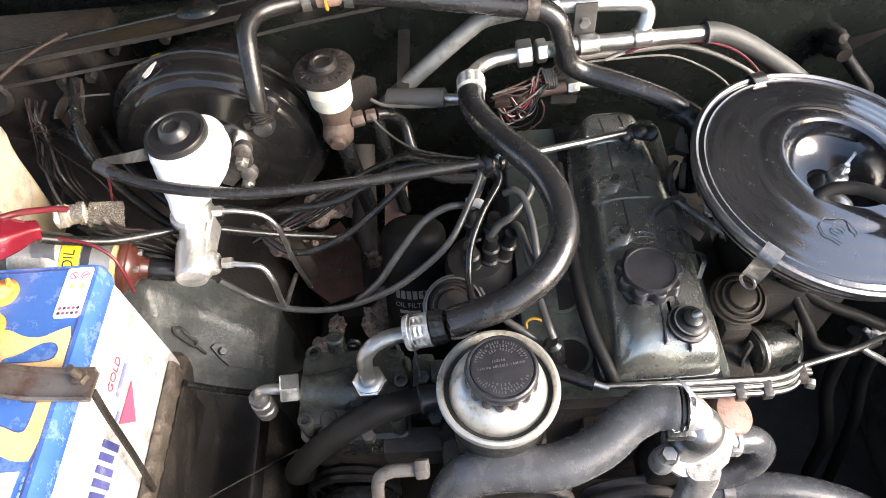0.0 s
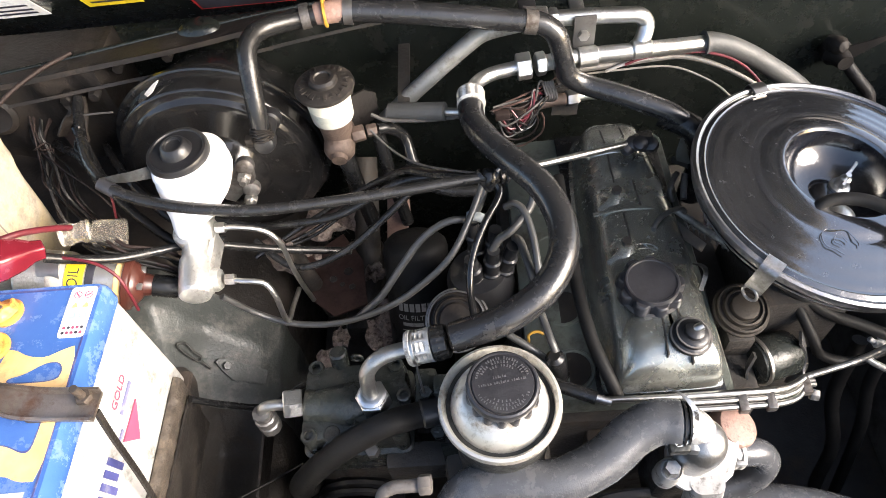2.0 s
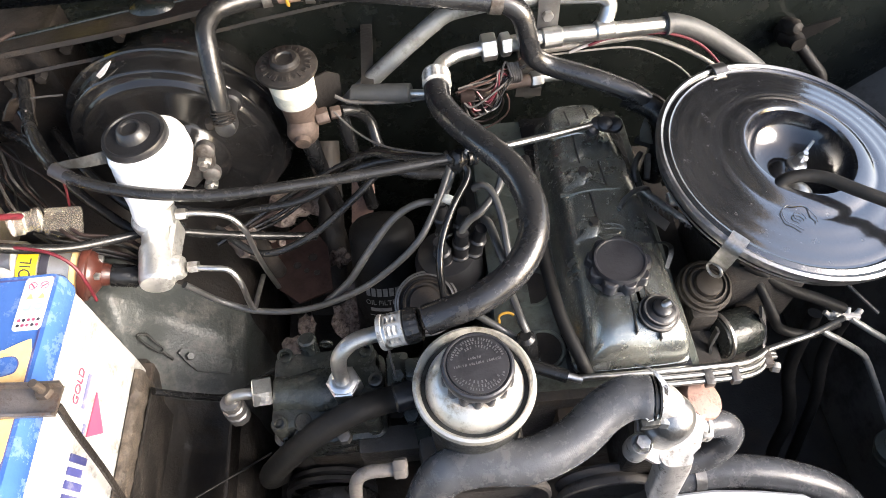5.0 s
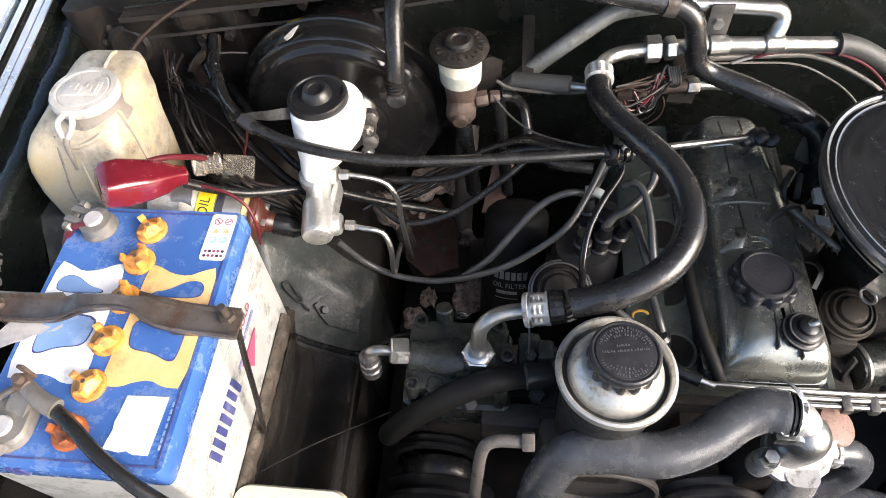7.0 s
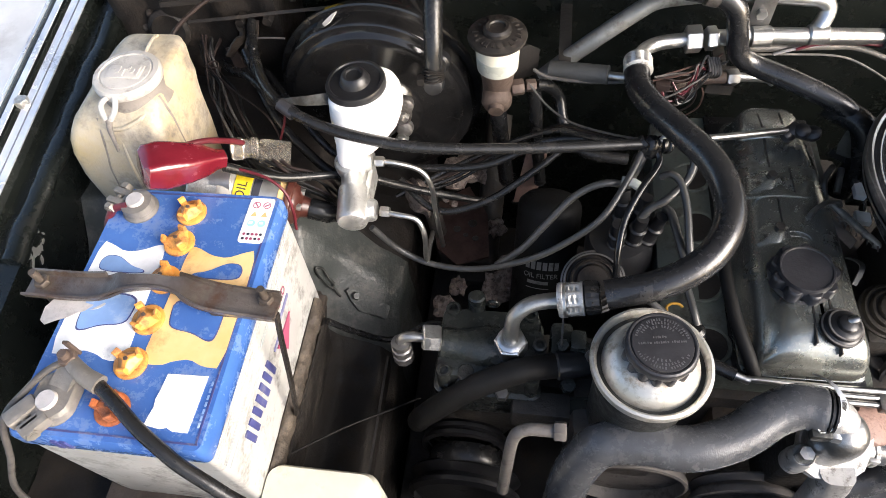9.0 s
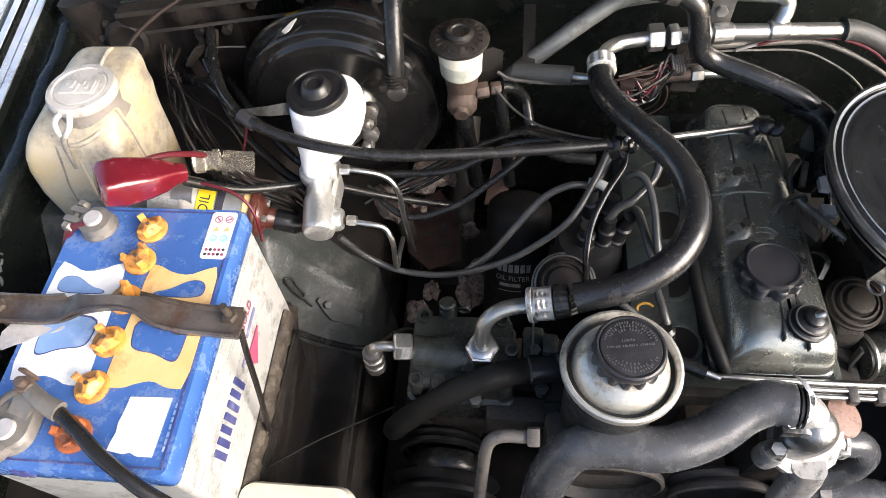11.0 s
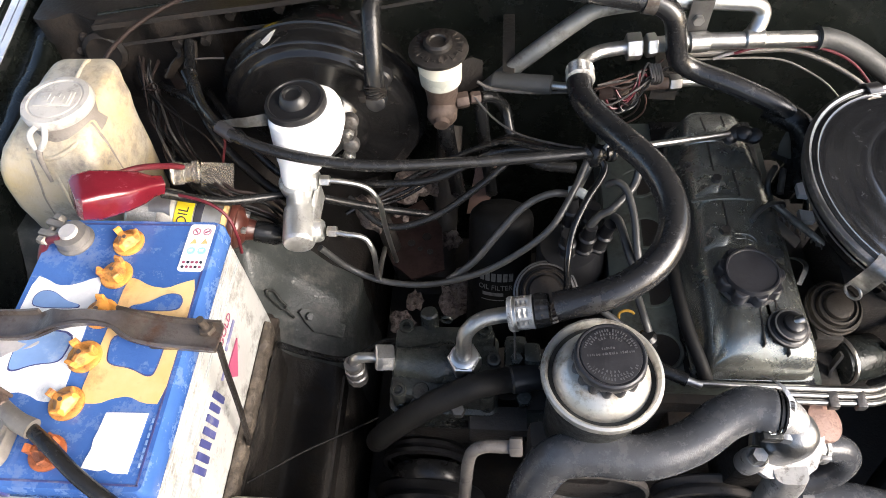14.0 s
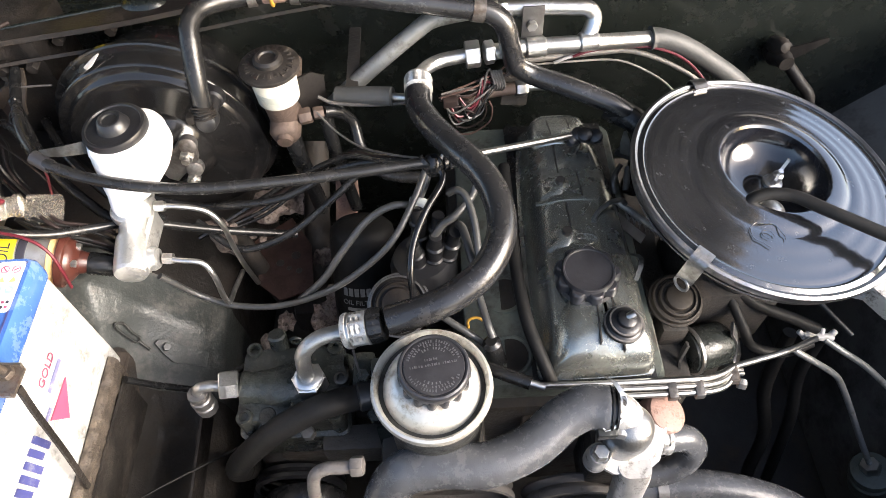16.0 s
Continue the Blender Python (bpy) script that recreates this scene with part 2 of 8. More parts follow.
PALEFAN = mat("pale_grey_paint", (0.55, 0.56, 0.58), 0.35, scale=12, bump=0.05, dirt=(0.40, 0.40, 0.41), dirt_amt=0.3, dirt_scale=14)
FLUID = mat("grey_tinted_plastic", (0.40, 0.41, 0.36), 0.35, scale=20, bump=0.05)
SENDER = mat("pinkish_brown_paint", (0.24, 0.15, 0.12), 0.55, scale=60, bump=0.4, dirt=(0.10, 0.06, 0.045), dirt_amt=0.4, dirt_scale=60)
ACRUBBER = mat("satin_black_hose", (0.014, 0.014, 0.0148), 0.23, scale=25, bump=0.08, spec=0.6, dirt=(0.030, 0.029, 0.028), dirt_amt=0.30, dirt_scale=60)
FOAM = mat("grey_foam", (0.042, 0.043, 0.042), 0.55, scale=40, bump=0.2, dirt=(0.075, 0.070, 0.064), dirt_amt=0.3, dirt_scale=40)
# Rust on the brake valve; speckled as gravel for the deep plates.
FLAKE = mat("brown_rust_and_gravel", (0.13, 0.095, 0.08), 0.75, metal=0.0, col2=(0.25, 0.205, 0.18), scale=90, bump=0.9, dirt=(0.025, 0.017, 0.014), dirt_amt=0.50, dirt_scale=130)
VDM = mat("yellowed_plate", (0.026, 0.0215, 0.017), 0.6, metal=0.2, spec=0.3, scale=30, bump=0.2, dirt=(0.015, 0.012, 0.0095), dirt_amt=0.45, dirt_scale=30)
BOWL = mat("clean_gloss_black", (0.005, 0.005, 0.0065), 0.06, scale=26, bump=0.10, coat=0.9, rough_var=0.04)
FOIL = mat("grey_tape", (0.40, 0.38, 0.37), 0.5, metal=0.2, scale=40, bump=0.4, dirt=(0.2, 0.17, 0.15), dirt_amt=0.4)
TRAYRUST = mat("dusty_flaked_steel", (0.036, 0.028, 0.021), 0.7, metal=0.1, col2=(0.085, 0.068, 0.052), scale=70, bump=0.7, dirt=(0.15, 0.122, 0.09), dirt_amt=0.42, dirt_scale=60)
MUD = mat("dried_road_dirt", (0.026, 0.020, 0.017), 0.75, spec=0.25, col2=(0.055, 0.045, 0.037), scale=60, bump=0.7, dirt=(0.11, 0.09, 0.073), dirt_amt=0.36, dirt_scale=40)
MATT = mat("dull_black_hose", (0.0075, 0.0073, 0.0070), 0.55, spec=0.18, scale=30, bump=0.12, dirt=(0.017, 0.0155, 0.014), dirt_amt=0.36, dirt_scale=50)
DOME = mat("tarnished_alloy", (0.30, 0.295, 0.28), 0.30, metal=0.85, scale=40, bump=0.2, dirt=(0.14, 0.125, 0.105), dirt_amt=0.36, dirt_scale=40)
BLACKGLOSS = mat("shiny_black_sheath", (0.007, 0.007, 0.0075), 0.14, spec=0.5, scale=40, bump=0.05)
# Grey film, dark enough to carry the shade under the bottle's cap.
FILMSHADE = mat("grey_film_and_shade", (0.19, 0.172, 0.155), 0.6, scale=40, bump=0.3, dirt=(0.09, 0.078, 0.068), dirt_amt=0.45, dirt_scale=40)
CAPRUST = mat("stained_orange_plastic", (0.30, 0.085, 0.025), 0.42, scale=40, bump=0.2, dirt=(0.13, 0.045, 0.02), dirt_amt=0.48, dirt_scale=60)

# ---- mesh tools ----
BASE = {}


def thing(name, base, label, category, group="", kind=""):
    """An empty at the thing's base, to carry its parts."""
    ob = new(name)
    ob.location = base
    ob.empty_display_size = 0.02
    BASE[ob.name] = Vector(base)
    return tagged(ob, label, category, group, kind)


def to_mesh(name, bm, material, base, angle=38):
    bmesh.ops.recalc_face_normals(bm, faces=bm.faces)
    bmesh.ops.translate(bm, verts=bm.verts, vec=-Vector(base))
    me = bpy.data.meshes.new(name)
    bm.to_mesh(me)
    bm.free()
    me.materials.append(material)
    me.shade_smooth()
    me.set_sharp_from_angle(angle=radians(angle))
    return me


def part(name, bm, material, parent, label="", angle=38):
    """A bmesh in world places, linked as one mesh under a thing or a part."""
    base = BASE[parent.name]
    ob = new(name, to_mesh(name, bm, material, base, angle))
    ob.parent = parent
    BASE[ob.name] = base
    return tagged(ob, label)


def solo(name, bm, material, label, category, group="", kind="", angle=38):
    """A thing that is one mesh."""
    lo = [min(v.co[k] for v in bm.verts) for k in range(3)]
    hi = [max(v.co[k] for v in bm.verts) for k in range(3)]
    base = Vector(((lo[0] + hi[0]) / 2, (lo[1] + hi[1]) / 2, lo[2]))
    ob = new(name, to_mesh(name, bm, material, base, angle))
    ob.location = base
    BASE[ob.name] = base
    return tagged(ob, label, category, group, kind)


def B():
    return bmesh.new()


def V(*a):
    return Vector(a)


def axis_m(origin, axis, up=None):
    """A matrix at origin whose z lies along axis."""
    z = Vector(axis).normalized()
    ref = Vector(up) if up else (Vector((0, 0, 1)) if abs(z.z) < 0.9 else Vector((0, 1, 0)))
    x = ref.cross(z).normalized()
    y = z.cross(x)
    return Matrix(((x.x, y.x, z.x, origin[0]), (x.y, y.y, z.y, origin[1]), (x.z, y.z, z.z, origin[2]), (0, 0, 0, 1)))


def rings(bm, loops, close=True, cap0=True, cap1=True):
    """Skins a run of closed loops of equal count."""
    vs = [[bm.verts.new(p) for p in loop] for loop in loops]
    n = len(vs[0])
    for a, b in zip(vs, vs[1:]):
        for k in range(n):
            bm.faces.new((a[k], a[(k + 1) % n], b[(k + 1) % n], b[k]))
    if cap0:
        bm.faces.new(vs[0][::-1])
    if cap1:
        bm.faces.new(vs[-1])
    return bm


def lathe(bm, m, profile, seg=32, cap0=True, cap1=True):
    loops = []
    for r, z in profile:
        r = max(r, 0.0002)
        loops.append([m @ V(r * math.cos(2 * math.pi * k / seg), r * math.sin(2 * math.pi * k / seg), z) for k in range(seg)])
    return rings(bm, loops, True, cap0, cap1)


def cyl(bm, a, b, r, r2=None, seg=20, bev=0.0):
    a, b = Vector(a), Vector(b)
    h = (b - a).length
    r2 = r if r2 is None else r2
    e = bev
    prof = [(r, 0), (r2, h)] if not e else [(r - e, 0), (r, e), (r2, h - e), (r2 - e, h)]
    return lathe(bm, axis_m(a, b - a), prof, seg)


def nut(bm, a, b, r, bev=0.0015):
    """A hexagon nut from a to b."""
    a, b = Vector(a), Vector(b)
    h = (b - a).length
    return lathe(bm, axis_m(a, b - a), [(r * 0.9, 0), (r, bev), (r, h - bev), (r * 0.9, h)], 6)


def box(bm, lo, hi, bev=0.004, m=None, seg=2):
    """A box from corner to corner with rounded edges."""
    lo, hi = Vector(lo), Vector(hi)
    made = bmesh.ops.create_cube(bm, size=1.0)["verts"]
    for v in made:
        v.co = Vector([(lo[k] + hi[k]) / 2 + v.co[k] * (hi[k] - lo[k]) for k in range(3)])
    if bev:
        es = list({e for v in made for e in v.link_edges})
        out = bmesh.ops.bevel(bm, geom=es, offset=bev, segments=seg, affect="EDGES", profile=0.6)
        made = list({v for f in out["faces"] for v in f.verts} | {v for v in made if v.is_valid})
    if m:
        for v in made:
            v.co = m @ v.co
    return bm


def rrect(cx, cy, hx, hy, r, z, n=5):
    """A level rounded rectangle as a loop."""
    pts = []
    for qx, qy, a0 in ((1, 1, 0), (-1, 1, 90), (-1, -1, 180), (1, -1, 270)):
        for k in range(n):
            a = radians(a0 + 90 * k / (n - 1))
            pts.append(V(cx + qx * (hx - r) + r * math.cos(a), cy + qy * (hy - r) + r * math.sin(a), z))
    return pts


def spline(pts, n=7):
    """Points along a smooth curve through pts."""
    p = [Vector(q) for q in pts]
    p = [2 * p[0] - p[1], *p, 2 * p[-1] - p[-2]]
    out = []
    for a, b, c, d in zip(p, p[1:], p[2:], p[3:]):
        for k in range(n):
            t = k / n
            out.append(0.5 * (2 * b + (c - a) * t + (2 * a - 5 * b + 4 * c - d) * t * t + (3 * b - a - 3 * c + d) * t**3))
    out.append(p[-2])
    return out


def tube(bm, pts, r, seg=12, n=7, straight=False, ends=None):
    """A round tube along a curve; r is a number or a function of the share of the way."""
    path = [Vector(q) for q in pts] if straight else spline(pts, n)
    loops, x = [], None
    for k, p in enumerate(path):
        t = (path[min(k + 1, len(path) - 1)] - path[max(k - 1, 0)]).normalized()
        if x is None:
            x = t.orthogonal().normalized()
        x = (x - t * x.dot(t)).normalized()
        y = t.cross(x)
        rr = r(k / (len(path) - 1)) if callable(r) else r
        loops.append([p + rr * (math.cos(2 * math.pi * j / seg) * x + math.sin(2 * math.pi * j / seg) * y) for j in range(seg)])
    return rings(bm, loops)


def strip(bm, pts, width, thick, side):
    """A flat bar along a curve; side is the way of its width."""
    path = spline(pts, 6)
    loops = []
    for k, p in enumerate(path):
        t = (path[min(k + 1, len(path) - 1)] - path[max(k - 1, 0)]).normalized()
        s = Vector(side(k / (len(path) - 1)) if callable(side) else side)
        s = (s - t * s.dot(t)).normalized()
        u = t.cross(s)
        w = width(k / (len(path) - 1)) if callable(width) else width
        loops.append([p + s * w / 2 * i + u * thick / 2 * j for i, j in ((1, 1), (-1, 1), (-1, -1), (1, -1))])
    return rings(bm, loops)


def knob(bm, m, r, h, lobes=12, depth=0.08, rows=((0.0, 1.0), (0.8, 1.0), (1.0, 0.93)), seg=96):
    """A scalloped cap."""
    loops = []
    for z, s in rows:
        loop = []
        for k in range(seg):
            a = 2 * math.pi * k / seg
            w = 0.5 + 0.5 * math.cos(lobes * a)
            rr = r * s * (1 - depth * (1 - w) ** 2)
            loop.append(m @ V(rr * math.cos(a), rr * math.sin(a), h * z))
        loops.append(loop)
    return rings(bm, loops)


def plate(bm, outline, z0, z1, m=None):
    """A flat outline of (x, y), with thickness from z0 to z1."""
    m = m or Matrix()
    return rings(bm, [[m @ V(x, y, z0) for x, y in outline], [m @ V(x, y, z1) for x, y in outline]])


def lump(p, k=90.0):
    """A fixed unevenness between -1 and 1."""
    x, y, z = p
    return (math.sin(k * x + 1.7 * math.sin(0.6 * k * y)) + math.sin(k * 1.3 * y + 2.1 * math.sin(0.5 * k * z + 1.0)) + math.sin(k * 0.9 * z + 1.3 * math.sin(0.8 * k * x + 2.0)) + 0.6 * math.sin(2.7 * k * (x + y - z))) / 3.6


def dented(loops, amount, k=60.0):
    """Cross-sections with each point pushed in or out a little."""
    return [[p + V(lump(p, k), lump(p + V(3, 1, 2), k), lump(p + V(1, 5, 3), k)) * amount for p in loop] for loop in loops]


def hose(name, pts, r, material, label, category="hose", seg=14, group="", n=7):
    return solo(name, tube(B(), pts, r, seg, n), material, label, category, group)


def hose_clamp(parent, p, axis, r, w=0.01, material=None, name="hose_clamp"):
    """A worm-drive band round a hose, with its screw."""
    m = axis_m(p, axis)
    bm = lathe(B(), m, [(r, -w / 2), (r + 0.0012, -w / 2), (r + 0.0012, w / 2), (r, w / 2)], 24, False, False)
    box(bm, (r, -0.006, -w * 0.55), (r + 0.008, 0.006, w * 0.55), 0.0015, m)
    return part(name, bm, material or DARKSTEEL, parent)


def lettering(name, text, size, material, parent, place):
    """Raised lettering; place maps (x, y) on the text's plane to the world."""
    cu = bpy.data.curves.new(name, "FONT")
    cu.body, cu.size, cu.extrude, cu.align_x, cu.align_y = text, size, 0.0002, "CENTER", "CENTER"
    ob = bpy.data.objects.new(name, cu)
    me = ob.to_mesh()
    bm = bmesh.new()
    bm.from_mesh(me)
    ob.to_mesh_clear()
    bpy.data.objects.remove(ob)
    bpy.data.curves.remove(cu)
    for v in bm.verts:
        v.co = place(v.co.x, v.co.y, v.co.z)
    return part(name, bm, material, parent)


def crimped(bm, m, rows, teeth, depth, seg=48):
    """A ferrule with pressed dents: rows of (radius, z, share of dent)."""
    loops = []
    for r, z, d in rows:
        loops.append([m @ V((r - depth * d * (0.5 + 0.5 * math.cos(teeth * 2 * math.pi * k / seg))) * math.cos(2 * math.pi * k / seg),
                            (r - depth * d * (0.5 + 0.5 * math.cos(teeth * 2 * math.pi * k / seg))) * math.sin(2 * math.pi * k / seg), z) for k in range(seg)])
    return rings(bm, loops)


# ---- the car's shell ----
ground = solo("ground", box(B(), (-40, -40, -0.1), (40, 40, 0), 0), CONCRETE, "pale grey concrete ground under the car", "ground", kind="structure")

FY = 0.80
shell = thing("parked_car", (0.1, 0.5, 0.0), "dark green car with a dusty open engine bay", "car")
bm = B()
box(bm, (-0.66, FY, 0.0), (0.86, FY + 0.02, 0.846), 0.004)
part("firewall", bm, BODY, shell)
# Unseen panels added to keep bright ground out of the hood's reflection.
part("added_rear_floor", box(B(), (-0.66, FY + 0.02, 0.775), (0.86, 1.06, 0.785), 0.002), GRIMESHADE, shell)
part("added_rear_wall", box(B(), (-0.66, 1.04, 0.785), (0.86, 1.06, 0.93), 0.002), GRIMESHADE, shell)
COWL = [(-0.515, 0.692), (-0.46, 0.702), (-0.397, 0.715), (-0.28, 0.737), (-0.159, 0.769), (-0.06, 0.790), (0.10, 0.798), (0.86, 0.798)]
COWL_BACK = [(0.86, 0.816), (0.10, 0.816), (-0.06, 0.806), (-0.176, 0.789), (-0.234, 0.776), (-0.284, 0.768), (-0.418, 0.734), (-0.515, 0.712)]
bm = plate(B(), [*COWL, *COWL_BACK], 0.858, 0.862)
part("cowl_top", bm, GRIMESHADE, shell)
part("cowl_edge", tube(B(), [(x, y, 0.8625) for x, y in COWL_BACK[1:]], 0.0022, 8), BODY, shell)
bm = strip(B(), [(x, y - 0.002, 0.860) for x, y in COWL], 0.006, 0.005, (0, 0.35, 1))
strip(bm, [(x + 0.03, y - 0.006, 0.838) for x, y in COWL[:-2]], 0.004, 0.004, (0, 0.6, 1))
part("cowl_flange", bm, GRIMESHADE, shell)
for bx, by, bz in ((-0.4250, 0.7030, 0.8260), (-0.3880, 0.7030, 0.8290), (-0.30, 0.748, 0.842), (-0.36, 0.735, 0.842), (-0.21, 0.768, 0.844), (-0.58, 0.785, 0.80)):
    part("bolt", nut(B(), (bx, by + 0.014, bz), (bx, by - 0.004, bz), 0.007), GRIMESHADE, shell)
part("corner_wall", rings(B(), dented([[V(-0.605 + 0.228 * q / 30, 0.716 - 0.006 * math.sin(0.7 * q) * (k / 24), 0.66 + 0.197 * k / 24) for q in range(31)] + [V(-0.377, 0.735, 0.66 + 0.197 * k / 24), V(-0.377, 0.80, 0.66 + 0.197 * k / 24), V(-0.605, 0.80, 0.66 + 0.197 * k / 24)] for k in range(25)], 0.0022, 70.0)), GRIMESHADE, shell, "grimy brown firewall corner", 60)
part("stay", strip(B(), [(-0.4080, 0.7060, 0.8280), (-0.4140, 0.7000, 0.8070), (-0.4220, 0.6900, 0.7880), (-0.4240, 0.6840, 0.7750)], 0.014, 0.003, (1, 0, 0.1)), RUSTY, shell)
part("stay", strip(B(), [(-0.4280, 0.7040, 0.8240), (-0.4290, 0.7000, 0.8070), (-0.4420, 0.6950, 0.7930), (-0.4520, 0.6900, 0.7810)], 0.012, 0.003, (0.4, 0, 1)), RUSTY, shell)
part("stay", strip(B(), [(-0.4550, 0.7060, 0.7830), (-0.4490, 0.7000, 0.7670), (-0.4460, 0.6960, 0.7560)], 0.016, 0.003, (1, 0, 0.4)), BROWN, shell)
part("grommet", lathe(B(), axis_m((-0.5330, 0.7160, 0.8050), (0.1, -1, 0.2)), [(0.028, 0), (0.028, 0.008), (0.022, 0.012), (0.018, 0.010), (0, 0.010)], 20), GRIMESHADE, shell)
rng = random.Random(12)
for k in range(7):
    p = V(-0.602 + 0.10 * rng.random(), 0.716, 0.77 + 0.080 * rng.random())
    part("sealant_lump", lathe(B(), axis_m(p, (rng.random() - 0.3, -1, rng.random() - 0.2)), [(0.006 + 0.005 * rng.random(), -0.008), (0.0065, -0.003), (0.005, 0.001), (0.003, 0.0025), (0.0, 0.003)], 14), MUD, shell, "", 70)
for k in range(16):
    c = V(-0.5995, 0.386 + 0.030 * (rng.random() + rng.random() - 1), 0.757 + 0.020 * (rng.random() + rng.random() - 1))
    w, h, tilt = 0.002 + 0.006 * rng.random() ** 2, 0.0012 + 0.003 * rng.random() ** 2, rng.random() * 2
    part("bare_scuff", plate(B(), [(w * (0.7 + 0.6 * rng.random()) * math.cos(a), h * (0.5 + rng.random()) * math.sin(a)) for a in [2 * math.pi * q / 12 for q in range(12)]], 0, 0.0008, axis_m(c, (1, 0, 0.05)) @ Matrix.Rotation(tilt, 4, "Z")), SILVERPAINT, shell)
part("bolt", nut(B(), (-0.669, 0.561, 0.803), (-0.669, 0.561, 0.818), 0.009), SILVERPAINT, shell, "pale fender bolt")
part("cowl_bulge", rings(B(), [[V(-0.257 + rx * math.cos(a), 0.772 + ry * math.sin(a), z) for a in [2 * math.pi * q / 32 for q in range(32)]] for rx, ry, z in ((0.029, 0.018, 0.860), (0.025, 0.016, 0.8655), (0.018, 0.012, 0.8695), (0.008, 0.006, 0.8710))]), BODY, shell, "", 70)
loops = []
for k in range(50):
    y = 0.36 + 0.36 * k / 49
    r = 0.010 + 0.002 * lump(V(0.3, y, 0.1), 40.0)
    c = V(-0.612 + 0.003 * lump(V(0.7, y, 0.5), 30.0), y, 0.716 + 0.14 * y + 0.002 * lump(V(0.2, y, 0.9), 30.0))
    loops.append([c + V(math.cos(a) * r * 1.5, 0, math.sin(a) * r) for a in [2 * math.pi * q / 14 for q in range(14)]])
part("wing_seam", rings(B(), dented(loops, 0.0012, 120.0)), BODY, shell, "dusty lumpy wing seam", 70)
bm = B()
rings(bm, [[V(-0.652, y, 0.30), V(-0.60, y, 0.30), V(-0.60, y, 0.705 + 0.14 * y), V(-0.60, y, 0.715 + 0.14 * y), V(-0.652, y, 0.715 + 0.14 * y), V(-0.652, y, 0.705 + 0.14 * y)] for y in (-0.05, 0.2, 0.45, 0.65, FY)])
part("inner_fender", bm, BODY, shell)
bm = B()
rings(bm, [[V(0.84, y, 0.30), V(0.872, y, 0.30), V(0.872, y, 0.705 + 0.14 * y), V(0.872, y, 0.715 + 0.14 * y), V(0.84, y, 0.715 + 0.14 * y), V(0.84, y, 0.705 + 0.14 * y)] for y in (-0.05, 0.2, 0.45, 0.65, FY)])
part("inner_fender", bm, BODY, shell)
for sx, x0 in ((-1, -0.64), (1, 0.86)):
    bm = B()
    prof = [(0.0, -0.03), (0.0, 0.004), (0.006, 0.010), (0.014, 0.004), (0.026, 0.004), (0.032, 0.012), (0.045, 0.014), (0.062, 0.010), (0.075, -0.006), (0.082, -0.03), (0.085, -0.50), (0.079, -0.50),
            (0.074, -0.03), (0.060, 0.002), (0.012, -0.004), (0.006, -0.03)]
    rings(bm, [[V(x0 + sx * dx, y, 0.722 + 0.14 * y + dz) for dx, dz in prof] for y in (-0.25, 0.0, 0.25, 0.5, 0.8, 1.0)])
    fender = part("outer_fender", bm, BODY, shell)
    # Pale strips paint the sky's glint on the fender's bevelled edges.
    for d0, w, h in ((0.010, 0.009, 0.0105), (0.0235, 0.010, 0.0085), (0.0385, 0.008, 0.0160), (0.056, 0.004, 0.0145)):
        bm = strip(B(), [(x0 + sx * d0, y, 0.722 + 0.14 * y + h) for y in (-0.2, 0.2, 0.6, 0.95)], w, 0.002, (1, 0, 0))
        part("glint_strip", bm, GLINT, fender, "pale strip painted as the sky's reflection on the fender edge")
bm = B()
box(bm, (-0.62, -0.02, 0.0), (0.86, 0.01, 0.80), 0.006)
part("front_panel", bm, BODY, shell)

# Unseen floor added so that the depths of the bay stay dark.
bm = B()
box(bm, (-0.62, -0.04, 0.20), (0.86, 0.80, 0.215), 0)
part("closing_floor", bm, BLOCK, shell, "dark greasy floor added to close the bay below")
bm = B()
rings(bm, [[V(0.86, y, 0.66), V(0.76, y, 0.64), V(0.70, y, 0.58), V(0.68, y, 0.22), V(0.86, y, 0.22)] for y in (-0.04, 0.2, 0.5, 0.8)])
part("wheel_arch", bm, ARCHGREY, shell)

# the wheel arch beside the engine
def arch_section(y):
    lift = 0.0 if y < 0.36 else min(1.0, (y - 0.36) / 0.12)
    top, edge = 0.575 + 0.135 * lift, 0.50 + 0.075 * lift
    return [V(-0.60, y, top + 0.02), V(-0.40, y, top), V(-0.325, y, top - 0.012), V(-0.29, y, top - 0.07), V(-0.235, y, edge), V(-0.215, y, edge - 0.03), V(-0.21, y, 0.25), V(-0.60, y, 0.25)]


def finer_arch(y):
    """The arch's section with the same number of points at every station."""
    pts = arch_section(y)
    out = []
    for (a, b), n in zip(zip(pts, pts[1:] + pts[:1]), (6, 6, 8, 8, 5, 14, 3, 3)):
        out += [a.lerp(b, q / n) for q in range(n)]
    return out


# Front and rear lengths are darkened for shade; the middle is dusty paint.
for ys, material, text in (((0.0, 0.15, 0.30, 0.36, 0.385, 0.405), SHADEPAINT, ""), ((0.405, 0.42, 0.45, 0.48, 0.51, 0.53), APRON, "dusty grey inner wing panel"), ((0.53, 0.58, 0.66, 0.80), GRIMESHADE, "")):
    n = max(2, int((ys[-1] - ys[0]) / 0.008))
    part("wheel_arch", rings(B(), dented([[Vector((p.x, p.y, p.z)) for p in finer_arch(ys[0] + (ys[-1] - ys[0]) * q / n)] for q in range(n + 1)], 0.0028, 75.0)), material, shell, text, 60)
bm = B()
strip(bm, [(-0.215, 0.02, 0.545), (-0.213, 0.2, 0.545), (-0.212, 0.37, 0.56)], 0.05, 0.003, (0.1, 0, 1))
part("rail_flange", bm, GRIMESHADE, shell)
bm = B()
box(bm, (-0.205, 0.0, 0.24), (-0.11, 0.8, 0.36), 0.01)
part("frame_rail", bm, BLOCK, shell)

